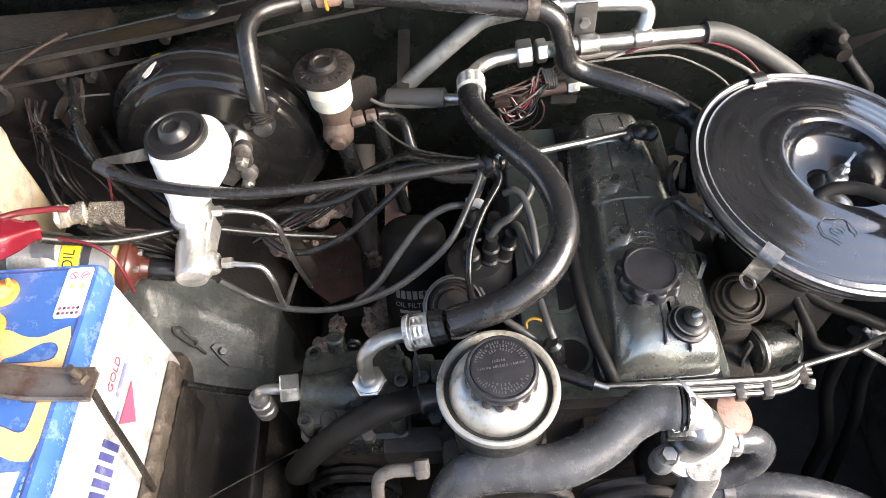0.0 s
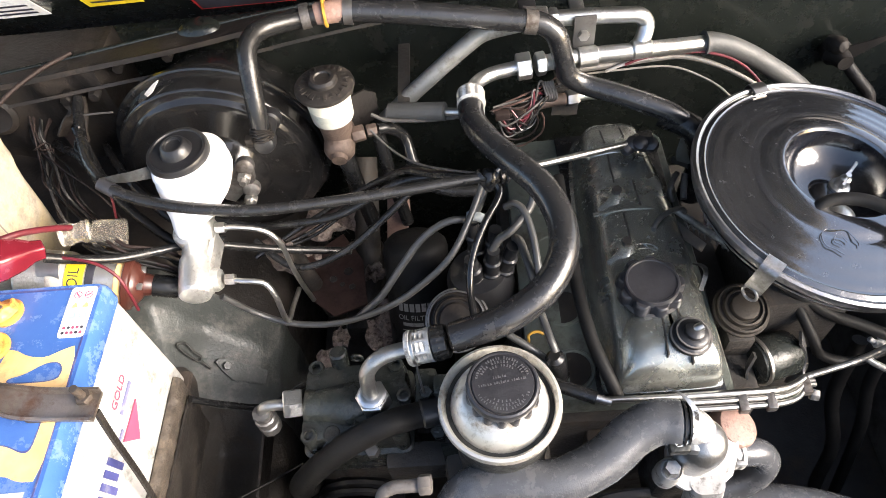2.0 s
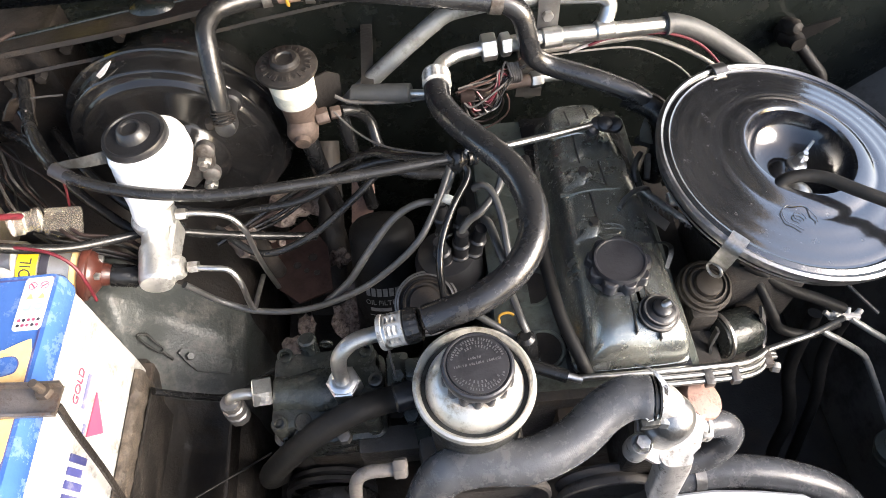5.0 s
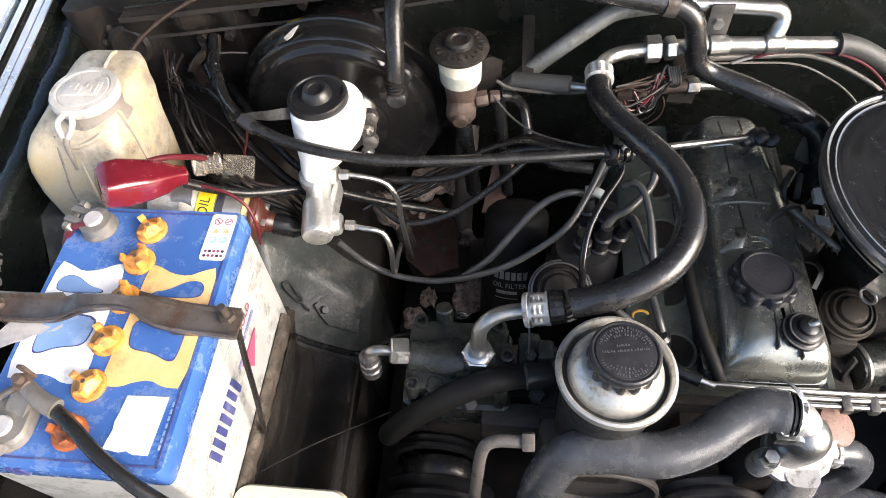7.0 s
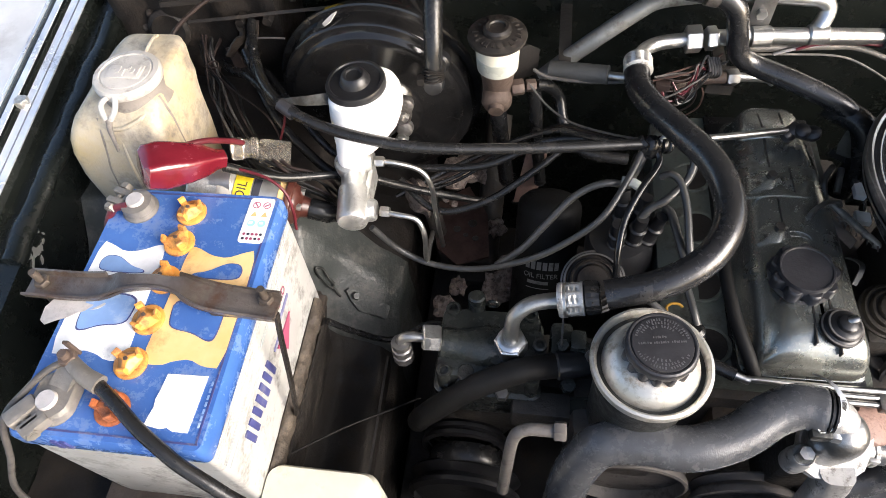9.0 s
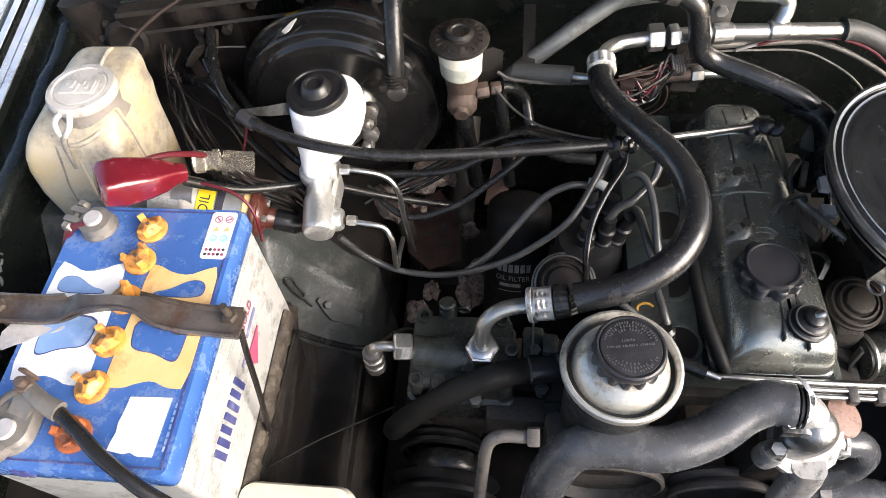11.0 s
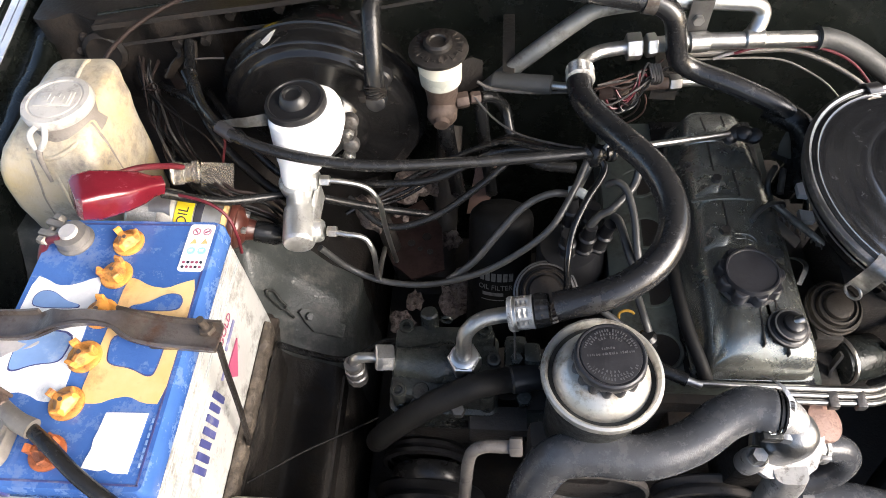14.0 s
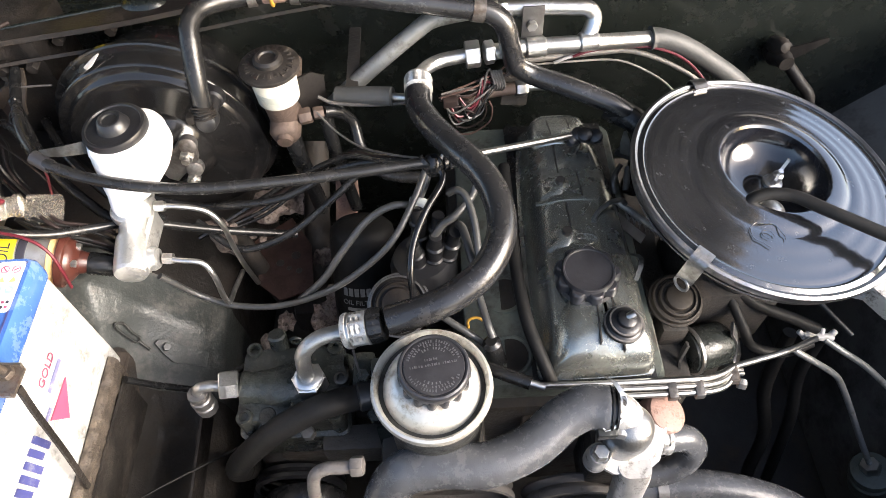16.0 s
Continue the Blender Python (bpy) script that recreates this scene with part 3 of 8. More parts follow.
# hood, propped open above
HOOD = Matrix.Translation((0.1, 0.815, 0.90)) @ Matrix.Rotation(radians(124), 4, "X")
hood = thing("car_hood", (0.1, 0.815, 0.90), "propped-open dark green hood seen from beneath", "car hood")
bm = B()
box(bm, (-0.74, -0.115, -0.012), (0.58, 1.05, 0.012), 0.006, HOOD)
part("panel", bm, BODY, hood)
bm = B()
for x0, x1 in ((-0.71, -0.64), (0.48, 0.55)):
    box(bm, (x0, 0.02, 0.010), (x1, 1.0, 0.03), 0.008, HOOD)
part("stiffener", bm, BODY, hood)


def hood_label(x0, x1, y0, y1, paper, bars, rim=None):
    bm = box(B(), (x0, y0, 0.0125), (x1, y1, 0.0135), 0.0)
    for v in bm.verts:
        v.co = HOOD @ v.co
    lab = part("label", bm, rim or paper, hood, "printed warning label")
    if rim:
        part("field", box(B(), (x0 + 0.004, y0 + 0.004, 0.0138), (x1 - 0.004, y1 - 0.004, 0.0142), 0.0, HOOD), paper, lab)
    for bx0, bx1, by in bars:
        part("print", box(B(), (bx0, by, 0.0143), (bx1, by + 0.004, 0.0147), 0.0, HOOD), INK, lab)


hood_label(-0.66, -0.555, -0.028, 0.03, PRINTW, [(-0.62, -0.565, -0.018), (-0.62, -0.565, -0.008), (-0.62, -0.565, 0.004)])
hood_label(-0.499, -0.428, -0.018, 0.03, YELLOW, [(-0.489, -0.438, -0.006), (-0.489, -0.448, 0.006)])
hood_label(-0.372, -0.21, -0.058, 0.02, INK, [], REDPRINT)

# ---- battery and what lies round it ----
BX, BY, BZ = -0.374, 0.287, 0.845
tray = thing("battery_tray", (-0.37, 0.28, 0.60), "rust-stained folded steel battery tray", "battery tray")
bm = B()
box(bm, (-0.475, 0.135, 0.632), (-0.288, 0.418, 0.642), 0.003)
part("shelf", bm, RUSTY, tray)
bm = B()
loops = []
for k in range(60):
    y = 0.145 + 0.250 * k / 59
    e = 0.0022 * lump(V(0.1, y, 0.4), 110.0) + 0.0014 * lump(V(0.6, y, 0.2), 330.0)
    loops.append([V(x + dx * e, y, z + dz * e) for x, z, dx, dz in ((-0.2945, 0.640, 0, 0), (-0.2935, 0.672, 0.2, 0.6), (-0.2905, 0.6755, 0.5, 1.0), (-0.2865, 0.6745, 1.0, 1.3), (-0.2838, 0.6705, 1.6, 1.0), (-0.2832, 0.665, 1.7, 0.6), (-0.286, 0.650, 1.2, 0), (-0.292, 0.60, 0.6, 0), (-0.296, 0.60, 0, 0))])
rings(bm, loops)
part("flange", bm, TRAYRUST, tray, angle=60)
# Strip for the dark drop below the flange, in the shade-darkened paint.
part("skirt", strip(B(), [(-0.291, 0.13, 0.60), (-0.290, 0.25, 0.60), (-0.288, 0.385, 0.60)], 0.09, 0.003, (0.12, 0, 1)), SHADEPAINT, tray)
bm = B()
box(bm, (-0.47, 0.14, 0.55), (-0.30, 0.43, 0.632), 0.006)
part("bracket", bm, BLOCK, tray)

battery = thing("car_battery", (BX, BY, 0.642), "blue-topped white car battery with orange vent caps", "battery")
bm = B()
rings(bm, [rrect(BX, BY, 0.080, 0.124, 0.006, 0.642), rrect(BX, BY, 0.081, 0.125, 0.006, 0.66), rrect(BX, BY, 0.084, 0.127, 0.006, 0.80),
           rrect(BX, BY, 0.084, 0.127, 0.006, 0.826)])
case = part("case", bm, CASE, battery, "scuffed white battery case")
bm = B()
rings(bm, [rrect(BX, BY, 0.086, 0.129, 0.007, 0.818), rrect(BX, BY, 0.087, 0.130, 0.007, 0.822), rrect(BX, BY, 0.087, 0.130, 0.007, 0.839),
           rrect(BX, BY, 0.0845, 0.1275, 0.007, BZ)])
lid = part("lid", bm, BLUE, battery, "dusty blue lid with white and orange print")
for k in range(4):
    for s in (-1, 1):
        part("notch", box(B(), (BX - 0.045 + 0.008 * (k % 2) + 0.09 * (k // 2) - 0.002, BY + s * 0.1295 - 0.002, 0.824), (BX - 0.041 + 0.008 * (k % 2) + 0.09 * (k // 2), BY + s * 0.1295 + 0.002, 0.840), 0.0008), NAVY, lid)


def rounded(pts, times=2):
    """The outline with its corners cut smooth."""
    for _ in range(times):
        out = []
        for a, b in zip(pts, pts[1:] + pts[:1]):
            out += [(0.78 * a[0] + 0.22 * b[0], 0.78 * a[1] + 0.22 * b[1]), (0.22 * a[0] + 0.78 * b[0], 0.22 * a[1] + 0.78 * b[1])]
        pts = out
    return pts


def lid_print(flip, material, window):
    """The waisted panel printed on one half of the lid, with its two windows."""
    out = [(0.012, 0.349), (0.020, 0.349), (0.036, 0.341), (0.052, 0.339), (0.066, 0.346), (0.078, 0.350), (0.080, 0.300), (0.080, 0.230), (0.064, 0.230), (0.050, 0.236),
           (0.036, 0.233), (0.026, 0.228), (0.007, 0.228), (0.010, 0.290)]
    p = part("printed_panel", plate(B(), [(BX + flip * x, y) for x, y in rounded(out, 1)], BZ + 0.0002, BZ + 0.0008), material, lid)
    for win in ([(0.026, 0.316), (0.024, 0.320), (0.038, 0.323), (0.054, 0.333), (0.066, 0.333), (0.071, 0.326), (0.068, 0.316)],
                [(0.018, 0.292), (0.020, 0.268), (0.026, 0.263), (0.044, 0.261), (0.060, 0.254), (0.066, 0.257), (0.067, 0.286), (0.062, 0.292)]):
        win = rounded(win)
        cx, cy = sum(x for x, y in win) / len(win), sum(y for x, y in win) / len(win)
        part("window_line", plate(B(), [(BX + flip * (cx + (x - cx) * 1.05), cy + (y - cy) * 1.09) for x, y in win], BZ + 0.0009, BZ + 0.0011), NAVY, p)
        part("panel_window", plate(B(), [(BX + flip * x, y) for x, y in win], BZ + 0.0012, BZ + 0.0016), window, p)


lid_print(1, PRINTO, BLUE)
lid_print(-1, PRINTW, PALEBLUE)
sticker = part("sticker", plate(B(), [(p.x, p.y) for p in rrect(BX + 0.0682, 0.3845, 0.0126, 0.0268, 0.0035, 0)], BZ + 0.0002, BZ + 0.0008), PRINTW, lid, "white safety sticker")
for k in range(2):
    x = BX + 0.0635 + 0.0105 * k
    part("symbol", cyl(B(), (x, 0.3805, BZ + 0.0009), (x, 0.3805, BZ + 0.0012), 0.0040, seg=18), CYAN, sticker)
    part("symbol", box(B(), (x - 0.0022, 0.3795, BZ + 0.0013), (x + 0.0016, 0.3822, BZ + 0.0015), 0), PRINTW, sticker)
    part("symbol", plate(B(), [(x - 0.0032, 0.3885), (x + 0.0034, 0.3890), (x + 0.0004, 0.3945)], BZ + 0.0009, BZ + 0.0012), PRINTO, sticker)
    part("symbol", tube(B(), [V(x + 0.0036 * math.cos(a), 0.4025 + 0.0036 * math.sin(a), BZ + 0.0010) for a in [2 * math.pi * q / 14 for q in range(15)]], 0.0004, 5, straight=True), MAROON, sticker)
    part("symbol", box(B(), (x - 0.0006, 0.3998, BZ + 0.0009), (x + 0.0006, 0.4052, BZ + 0.0012), 0, Matrix.Translation((x, 0.4025, 0)) @ Matrix.Rotation(radians(40 + 80 * k), 4, "Z") @ Matrix.Translation((-x, -0.4025, 0))), MAROON, sticker)
for k in range(10):
    part("dot", cyl(B(), (BX + 0.060 + 0.0042 * (k % 5), 0.3625 + 0.0052 * (k // 5), BZ + 0.0009), (BX + 0.060 + 0.0042 * (k % 5), 0.3625 + 0.0052 * (k // 5), BZ + 0.0013), 0.0015, seg=8), MAROON if k % 3 else INK, sticker)
part("bare_foil", rings(B(), [[V(x, y, z + 0.0012 * math.sin(300 * x + 170 * y)) for x, y in rounded([(-0.474, 0.254), (-0.479, 0.279), (-0.450, 0.289), (-0.420, 0.291), (-0.421, 0.277), (-0.440, 0.272), (-0.456, 0.263)], 1)] for z in (BZ + 0.001, BZ + 0.0018)]), FOIL, lid, "crumpled grey plastic scrap under the bar")
part("paper_label", plate(B(), [(BX + 0.031, 0.176), (BX + 0.045, 0.174), (BX + 0.051, 0.1755), (BX + 0.057, 0.173), (BX + 0.070, 0.173), (BX + 0.071, 0.196), (BX + 0.072, 0.222), (BX + 0.050, 0.2215), (BX + 0.036, 0.221), (BX + 0.0345, 0.206), (BX + 0.033, 0.199), (BX + 0.034, 0.191), (BX + 0.032, 0.183)], BZ + 0.0002, BZ + 0.0008), PRINTW, lid, "torn white paper label")
for k in range(7):
    part("print", box(B(), (BX + 0.0765, 0.178 + 0.006 * k, BZ + 0.0002), (BX + 0.0783, 0.182 + 0.006 * k, BZ + 0.0006), 0), PALEBLUE, lid)
for a, b in (((-0.0815, -0.1225), (0.0815, -0.1225)), ((0.0800, -0.1225), (0.0800, 0.1225)), ((-0.0815, 0.1235), (0.0815, 0.1235))):
    part("edge_groove", strip(B(), [(BX + a[0], BY + a[1], BZ + 0.0002), (BX + b[0], BY + b[1], BZ + 0.0002)], 0.0016, 0.0008, (0, 1, 0) if a[1] == b[1] else (1, 0, 0)), NAVY, lid)
# vent caps in a row
cap_y = (0.388, 0.352, 0.311, 0.269, 0.227, 0.186)
for k, y in enumerate(cap_y):
    m = Matrix.Translation((BX, y, BZ)) @ Matrix.Rotation(radians((20, 75, 90, 10, 35, 60)[k]), 4, "Z")
    bm = B()
    lathe(bm, m, [(0.0146, 0), (0.0150, 0.0012), (0.0148, 0.0030), (0.0138, 0.0038), (0.0105, 0.004)], 28)
    plastic = CAPRUST if k == 5 else ORANGE
    cap = part("vent_cap", bm, plastic, battery)
    bm = B()
    star = lambda tip, dip, z: [m @ V(r * math.cos(radians(60 * q + s)), r * math.sin(radians(60 * q + s)), z) for q in range(6) for r, s in (((tip, -13), (tip, 13)) if q % 2 == 0 else ((dip, 0),))]
    rings(bm, [star(0.0122, 0.0098, 0.0040), star(0.0120, 0.0085, 0.0062), star(0.0088, 0.0032, 0.0112), star(0.0050, 0.0022, 0.0118)])
    for q in range(3):
        mm = m @ Matrix.Rotation(radians(120 * q), 4, "Z")
        rings(bm, [[mm @ V(x, w, z) for x, z in ((0.0082, 0.0060), (0.0124, 0.0040), (0.0133, 0.0142), (0.0122, 0.0153), (0.0100, 0.0146), (0.0088, 0.0110))] for w in (-0.0032, 0.0032)])
    part("grip", bm, plastic, cap, angle=18)
    part("vent_hole", cyl(B(), m @ V(0, 0, 0.010), m @ V(0, 0, 0.0128), 0.0019, seg=10), BROWN, cap)
# print on the long side
def side_print(outline, material):
    part("print", rings(B(), [[V(BX + d, y, z) for y, z in outline] for d in (0.0832, 0.0846)]), material, case)


side_print([(0.341, 0.742), (0.296, 0.744), (0.302, 0.731), (0.309, 0.716)], MAROON)
side_print([(0.306, 0.752), (0.290, 0.752), (0.290, 0.749), (0.306, 0.749)], DULLNAVY)
lettering("print", "GOLD", 0.013, MAROON, case, lambda x, y, z: V(BX + 0.0846 + z, 0.334 + x, 0.775 + y))
for k in range(7):
    y0 = 0.268 - 0.0118 * k
    h = 0.004 * (k % 3 == 1)
    side_print([(y0 + 0.0035, 0.735 + h), (y0 + 0.0105, 0.7345 + h), (y0 + 0.0075, 0.762), (y0 + 0.0005, 0.7625)], NAVY)
for z in (0.786, 0.790, 0.806, 0.810):
    side_print([(0.165, z), (0.408, z), (0.408, z - 0.0008), (0.165, z - 0.0008)], PALEPRINT)
side_print([(0.352, 0.762), (0.318, 0.762), (0.318, 0.758), (0.352, 0.758)], DULLNAVY)
for k in range(3):
    side_print([(0.330 - 0.01 * k, 0.8035 - 0.007 * k), (0.378 - 0.01 * k, 0.8035 - 0.007 * k), (0.378 - 0.01 * k, 0.8025 - 0.007 * k), (0.330 - 0.01 * k, 0.8025 - 0.007 * k)], PALEPRINT)
    side_print([(0.166, 0.800 - 0.012 * k), (0.275, 0.800 - 0.012 * k), (0.275, 0.799 - 0.012 * k), (0.166, 0.799 - 0.012 * k)], PALEPRINT)


def terminal(name, x, y, side, label):
    """A lead post clamp with its bolt."""
    t = thing(name, (x, y, BZ), label, "battery terminal")
    part("post_base", lathe(B(), axis_m((x, y, BZ), (0, 0, 1)), [(0.018, 0), (0.018, 0.0015), (0.015, 0.004), (0.012, 0.005)], 24), LEAD, t)
    part("post", lathe(B(), axis_m((x, y, BZ + 0.003), (0, 0, 1)), [(0.0095, 0), (0.0088, 0.013), (0.008, 0.0145)], 20), FOIL, t)
    bm = lathe(B(), axis_m((x, y, BZ + 0.004), (0, 0, 1)), [(0.0095, 0), (0.0155, 0.0005), (0.0165, 0.002), (0.0155, 0.009), (0.0095, 0.010)], 24)
    part("clamp", bm, LEAD, t)
    m = Matrix.Translation((x, y, BZ + 0.003)) @ Matrix.Rotation(radians(side), 4, "Z")
    for s in (-1, 1):
        part("jaw", box(B(), (0.010, s * 0.006 - 0.0035, 0), (0.030, s * 0.006 + 0.0035, 0.012), 0.002, m), LEAD, t)
    bm = B()
    cyl(bm, m @ V(0.023, -0.016, 0.006), m @ V(0.023, 0.017, 0.006), 0.003, seg=12)
    nut(bm, m @ V(0.023, -0.0165, 0.006), m @ V(0.023, -0.0105, 0.006), 0.0065)
    nut(bm, m @ V(0.023, 0.0105, 0.006), m @ V(0.023, 0.0165, 0.006), 0.0065)
    part("bolt", bm, LEAD, t)
    return t, m


pos, pm = terminal("battery_terminal", -0.429, 0.390, 165, "grey lead battery terminal clamp beside a red cover")
neg, nm = terminal("battery_terminal", -0.4245, 0.184, 232, "grey lead battery terminal clamp with a bolted cable lug")
part("jaw_block", box(B(), (0.006, -0.0165, 0.000), (0.034, -0.0015, 0.013), 0.0035, nm), LEAD, neg)
part("jaw_block", box(B(), (0.006, 0.0020, 0.000), (0.030, 0.0155, 0.012), 0.0035, nm), LEAD, neg)
part("body", rings(B(), [rrect(-0.4235, 0.190, 0.0185, 0.020, 0.012, BZ + 0.002), rrect(-0.4235, 0.190, 0.0185, 0.020, 0.012, BZ + 0.010), rrect(-0.4230, 0.190, 0.016, 0.0175, 0.011, BZ + 0.013)]), LEAD, neg)
part("lug_arm", rings(B(), [[Vector(p) + V(0, 0, dz) for p in ((-0.432, 0.196, 0.853), (-0.412, 0.190, 0.853), (-0.403, 0.214, 0.866), (-0.419, 0.222, 0.866))] for dz in (-0.004, 0.004)]), LEAD, neg)
part("lug", tube(B(), [(-0.412, 0.216, 0.870), (-0.402, 0.209, 0.871), (-0.391, 0.2025, 0.870), (-0.379, 0.198, 0.868)], lambda t: 0.0062 + 0.0022 * t, 14), LEAD, neg)
part("fin", box(B(), (-0.4115, 0.222, 0.868), (-0.4060, 0.225, 0.890), 0.001), BROWN, neg)
bm = nut(B(), (-0.412, 0.216, 0.870), (-0.412, 0.216, 0.878), 0.008)
cyl(bm, (-0.412, 0.216, 0.872), (-0.412, 0.216, 0.884), 0.004, seg=12)
part("bolt", bm, BROWN, neg)
hose("negative_cable", [(-0.384, 0.200, 0.867), (-0.362, 0.186, 0.867), (-0.337, 0.168, 0.863), (-0.315, 0.155, 0.857), (-0.298, 0.146, 0.848), (-0.27, 0.135, 0.828), (-0.235, 0.12, 0.79), (-0.23, 0.09, 0.70)], 0.0058, RUBBER,
     "black battery earth cable from the lead clamp", "cable")
hose("thin_cable", [(-0.416, 0.218, 0.866), (-0.430, 0.208, 0.866), (-0.447, 0.193, 0.858), (-0.468, 0.170, 0.842), (-0.480, 0.150, 0.80), (-0.50, 0.13, 0.74), (-0.50, 0.12, 0.64)], 0.003, GREYWIRE, "thin grey earth wire over the battery edge", "cable")

# red cover over the positive lead
bm = B()
rmat = axis_m((-0.420, 0.412, 0.884), (0.055, 0.040, -0.030), (0, 0, 1))
loops = []
for d, hx, hy in ((0.0, 0.016, 0.010), (0.004, 0.021, 0.014), (0.02, 0.022, 0.017), (0.045, 0.019, 0.014), (0.062, 0.014, 0.012), (0.072, 0.009, 0.009), (0.082, 0.0075, 0.0075), (0.083, 0.006, 0.006)):
    loops.append([rmat @ V(p.x, p.y, d) for p in rrect(0, 0, hx, hy, min(hx, hy) * 0.42, 0)])
solo("terminal_cover", rings(bm, loops), RED, "dark red vinyl cover over the positive battery lead", "terminal cover")
hose("positive_cable", [(-0.362, 0.452, 0.842), (-0.345, 0.462, 0.822), (-0.318, 0.478, 0.796), (-0.285, 0.50, 0.775), (-0.25, 0.52, 0.755), (-0.18, 0.545, 0.70), (-0.10, 0.57, 0.65)], 0.005, RUBBER, "black battery lead leaving the red cover", "cable")
hose("positive_cable", [(-0.3670, 0.4580, 0.8350), (-0.3430, 0.4560, 0.8320), (-0.3180, 0.4520, 0.8250), (-0.3020, 0.4450, 0.8120), (-0.2970, 0.4370, 0.7900), (-0.3010, 0.4350, 0.7600)], 0.0017, REDWIRE, "pinkish red lead dropping behind the battery", "cable")
hose("red_wire", [(-0.40, 0.455, 0.868), (-0.385, 0.475, 0.855), (-0.374, 0.500, 0.828), (-0.37, 0.512, 0.812)], 0.0034, REDWIRE, "red wire from the battery to a fuse holder", "wire")
hose("red_wire", [(-0.435, 0.385, 0.858), (-0.455, 0.382, 0.850), (-0.468, 0.37, 0.82), (-0.475, 0.36, 0.76), (-0.478, 0.36, 0.68)], 0.004, REDWIRE, "dark red wire running down beside the battery", "wire")

# fusible link holder
holder = thing("fuse_holder", (-0.365, 0.515, 0.765), "grubby clear plastic fuse holder with wires", "fuse holder")
part("socket", lathe(B(), axis_m((-0.385, 0.508, 0.805), (0.9, 0.25, -0.15)), [(0.010, 0), (0.013, 0.002), (0.013, 0.012), (0.011, 0.014), (0.011, 0.022), (0.013, 0.024), (0.013, 0.03), (0.009, 0.031)], 16), CLEAR, holder)
part("cover", box(B(), (0, -0.016, -0.008), (0.036, 0.014, 0.008), 0.003, Matrix.Translation((-0.358, 0.518, 0.792)) @ Matrix.Rotation(radians(18), 4, "Y") @ Matrix.Rotation(radians(12), 4, "Z")), CLEAR, holder)
part("bracket", box(B(), (-0.372, 0.522, 0.70), (-0.352, 0.528, 0.785), 0.002), RUSTY, holder)

# ignition coil lying across the bay
COIL_TURN = radians(120)
coil = thing("ignition_coil", (-0.345, 0.472, 0.73), "silver ignition coil with brown cap and yellow label", "ignition coil")
ca, cb = V(-0.425, 0.470, 0.792), V(-0.322, 0.472, 0.757)
cd = (cb - ca).normalized()
part("can", lathe(B(), axis_m(ca, cb - ca), [(0.022, 0), (0.025, 0.003), (0.025, 0.100), (0.026, 0.103), (0.026, 0.108)], 28), CAST, coil)
part("label", lathe(B(), axis_m(ca + cd * 0.050, cb - ca), [(0.0252, 0), (0.0256, 0.0005), (0.0256, 0.018), (0.0252, 0.0185)], 28, False, False), YELLOW, coil, "yellow coil label")
part("label", lathe(B(), axis_m(ca + cd * 0.070, cb - ca), [(0.0252, 0), (0.0256, 0.0005), (0.0256, 0.008), (0.0252, 0.0085)], 28, False, False), INK, coil)
part("label", lathe(B(), axis_m(ca + cd * 0.032, cb - ca), [(0.0252, 0), (0.0255, 0.0005), (0.0255, 0.0165), (0.0252, 0.017)], 28, False, False), OLDWHITE, coil, "worn white coil label")
part("band", lathe(B(), axis_m(ca + cd * 0.098, cb - ca), [(0.0252, 0), (0.0262, 0.0005), (0.0262, 0.007), (0.0252, 0.0075)], 28, False, False), PRINTO, coil)
part("cap", lathe(B(), axis_m(ca + cd * 0.108, cb - ca), [(0.026, 0), (0.0265, 0.004), (0.022, 0.012), (0.013, 0.018), (0.010, 0.032), (0.009, 0.033)], 28), COILBROWN, coil)
part("cap_flange", lathe(B(), axis_m(ca + cd * 0.1055, cb - ca), [(0.026, 0), (0.0295, 0.001), (0.0300, 0.004), (0.0290, 0.0075), (0.026, 0.009)], 32, False, False), COILBROWN, coil)
part("boot", lathe(B(), axis_m(ca + cd * 0.134, cb - ca), [(0.009, 0), (0.0125, 0.001), (0.0125, 0.026), (0.010, 0.030), (0.006, 0.042)], 20), RUBBER, coil)
bm = B()
for a in (50, 130):
    mm = axis_m(ca + cd * 0.112, cb - ca) @ Matrix.Rotation(radians(a), 4, "Z")
    nut(bm, mm @ V(0.017, 0, 0.006), mm @ V(0.017, 0, 0.014), 0.0045)
part("terminal", bm, STEEL, coil)
part("bracket", strip(B(), [(-0.385, 0.500, 0.70), (-0.385, 0.500, 0.78), (-0.385, 0.478, 0.808), (-0.385, 0.452, 0.79), (-0.385, 0.448, 0.72)], 0.022, 0.002, (1, 0, -0.3)), STEEL, coil)
lettering("print", "OIL", 0.015, INK, coil, lambda x, y, z: axis_m(ca + cd * 0.059, cb - ca) @ Matrix.Rotation(COIL_TURN - x / 0.0258, 4, "Z") @ V(0.0258 + z, 0, -y))
rng = random.Random(21)
for k in range(7):
    a = V(-0.372 + 0.03 * rng.random(), 0.505 + 0.02 * rng.random(), 0.79)
    b = V(-0.30 + 0.03 * rng.random(), 0.49 + 0.02 * rng.random(), 0.765 - 0.03 * rng.random())
    hose("loose_wire", [a, (a * 2 + b) / 3 + V(0, -0.012, 0.016 * rng.random()), (a + b * 2) / 3 + V(0, -0.006, 0.012 * rng.random()), b, b + V(0.03 * rng.random(), 0.01, -0.05)], 0.0013 + 0.0010 * rng.random(), (MATT, MATT, BROWNWIRE)[k % 3], "thin dark wire looping over the coil", "wire", 8, "loose wires by the coil")
# hold-down bar across the battery
clampbar = thing("battery_clamp", (-0.375, 0.294, BZ), "tarnished steel hold-down bar across the battery", "battery clamp")
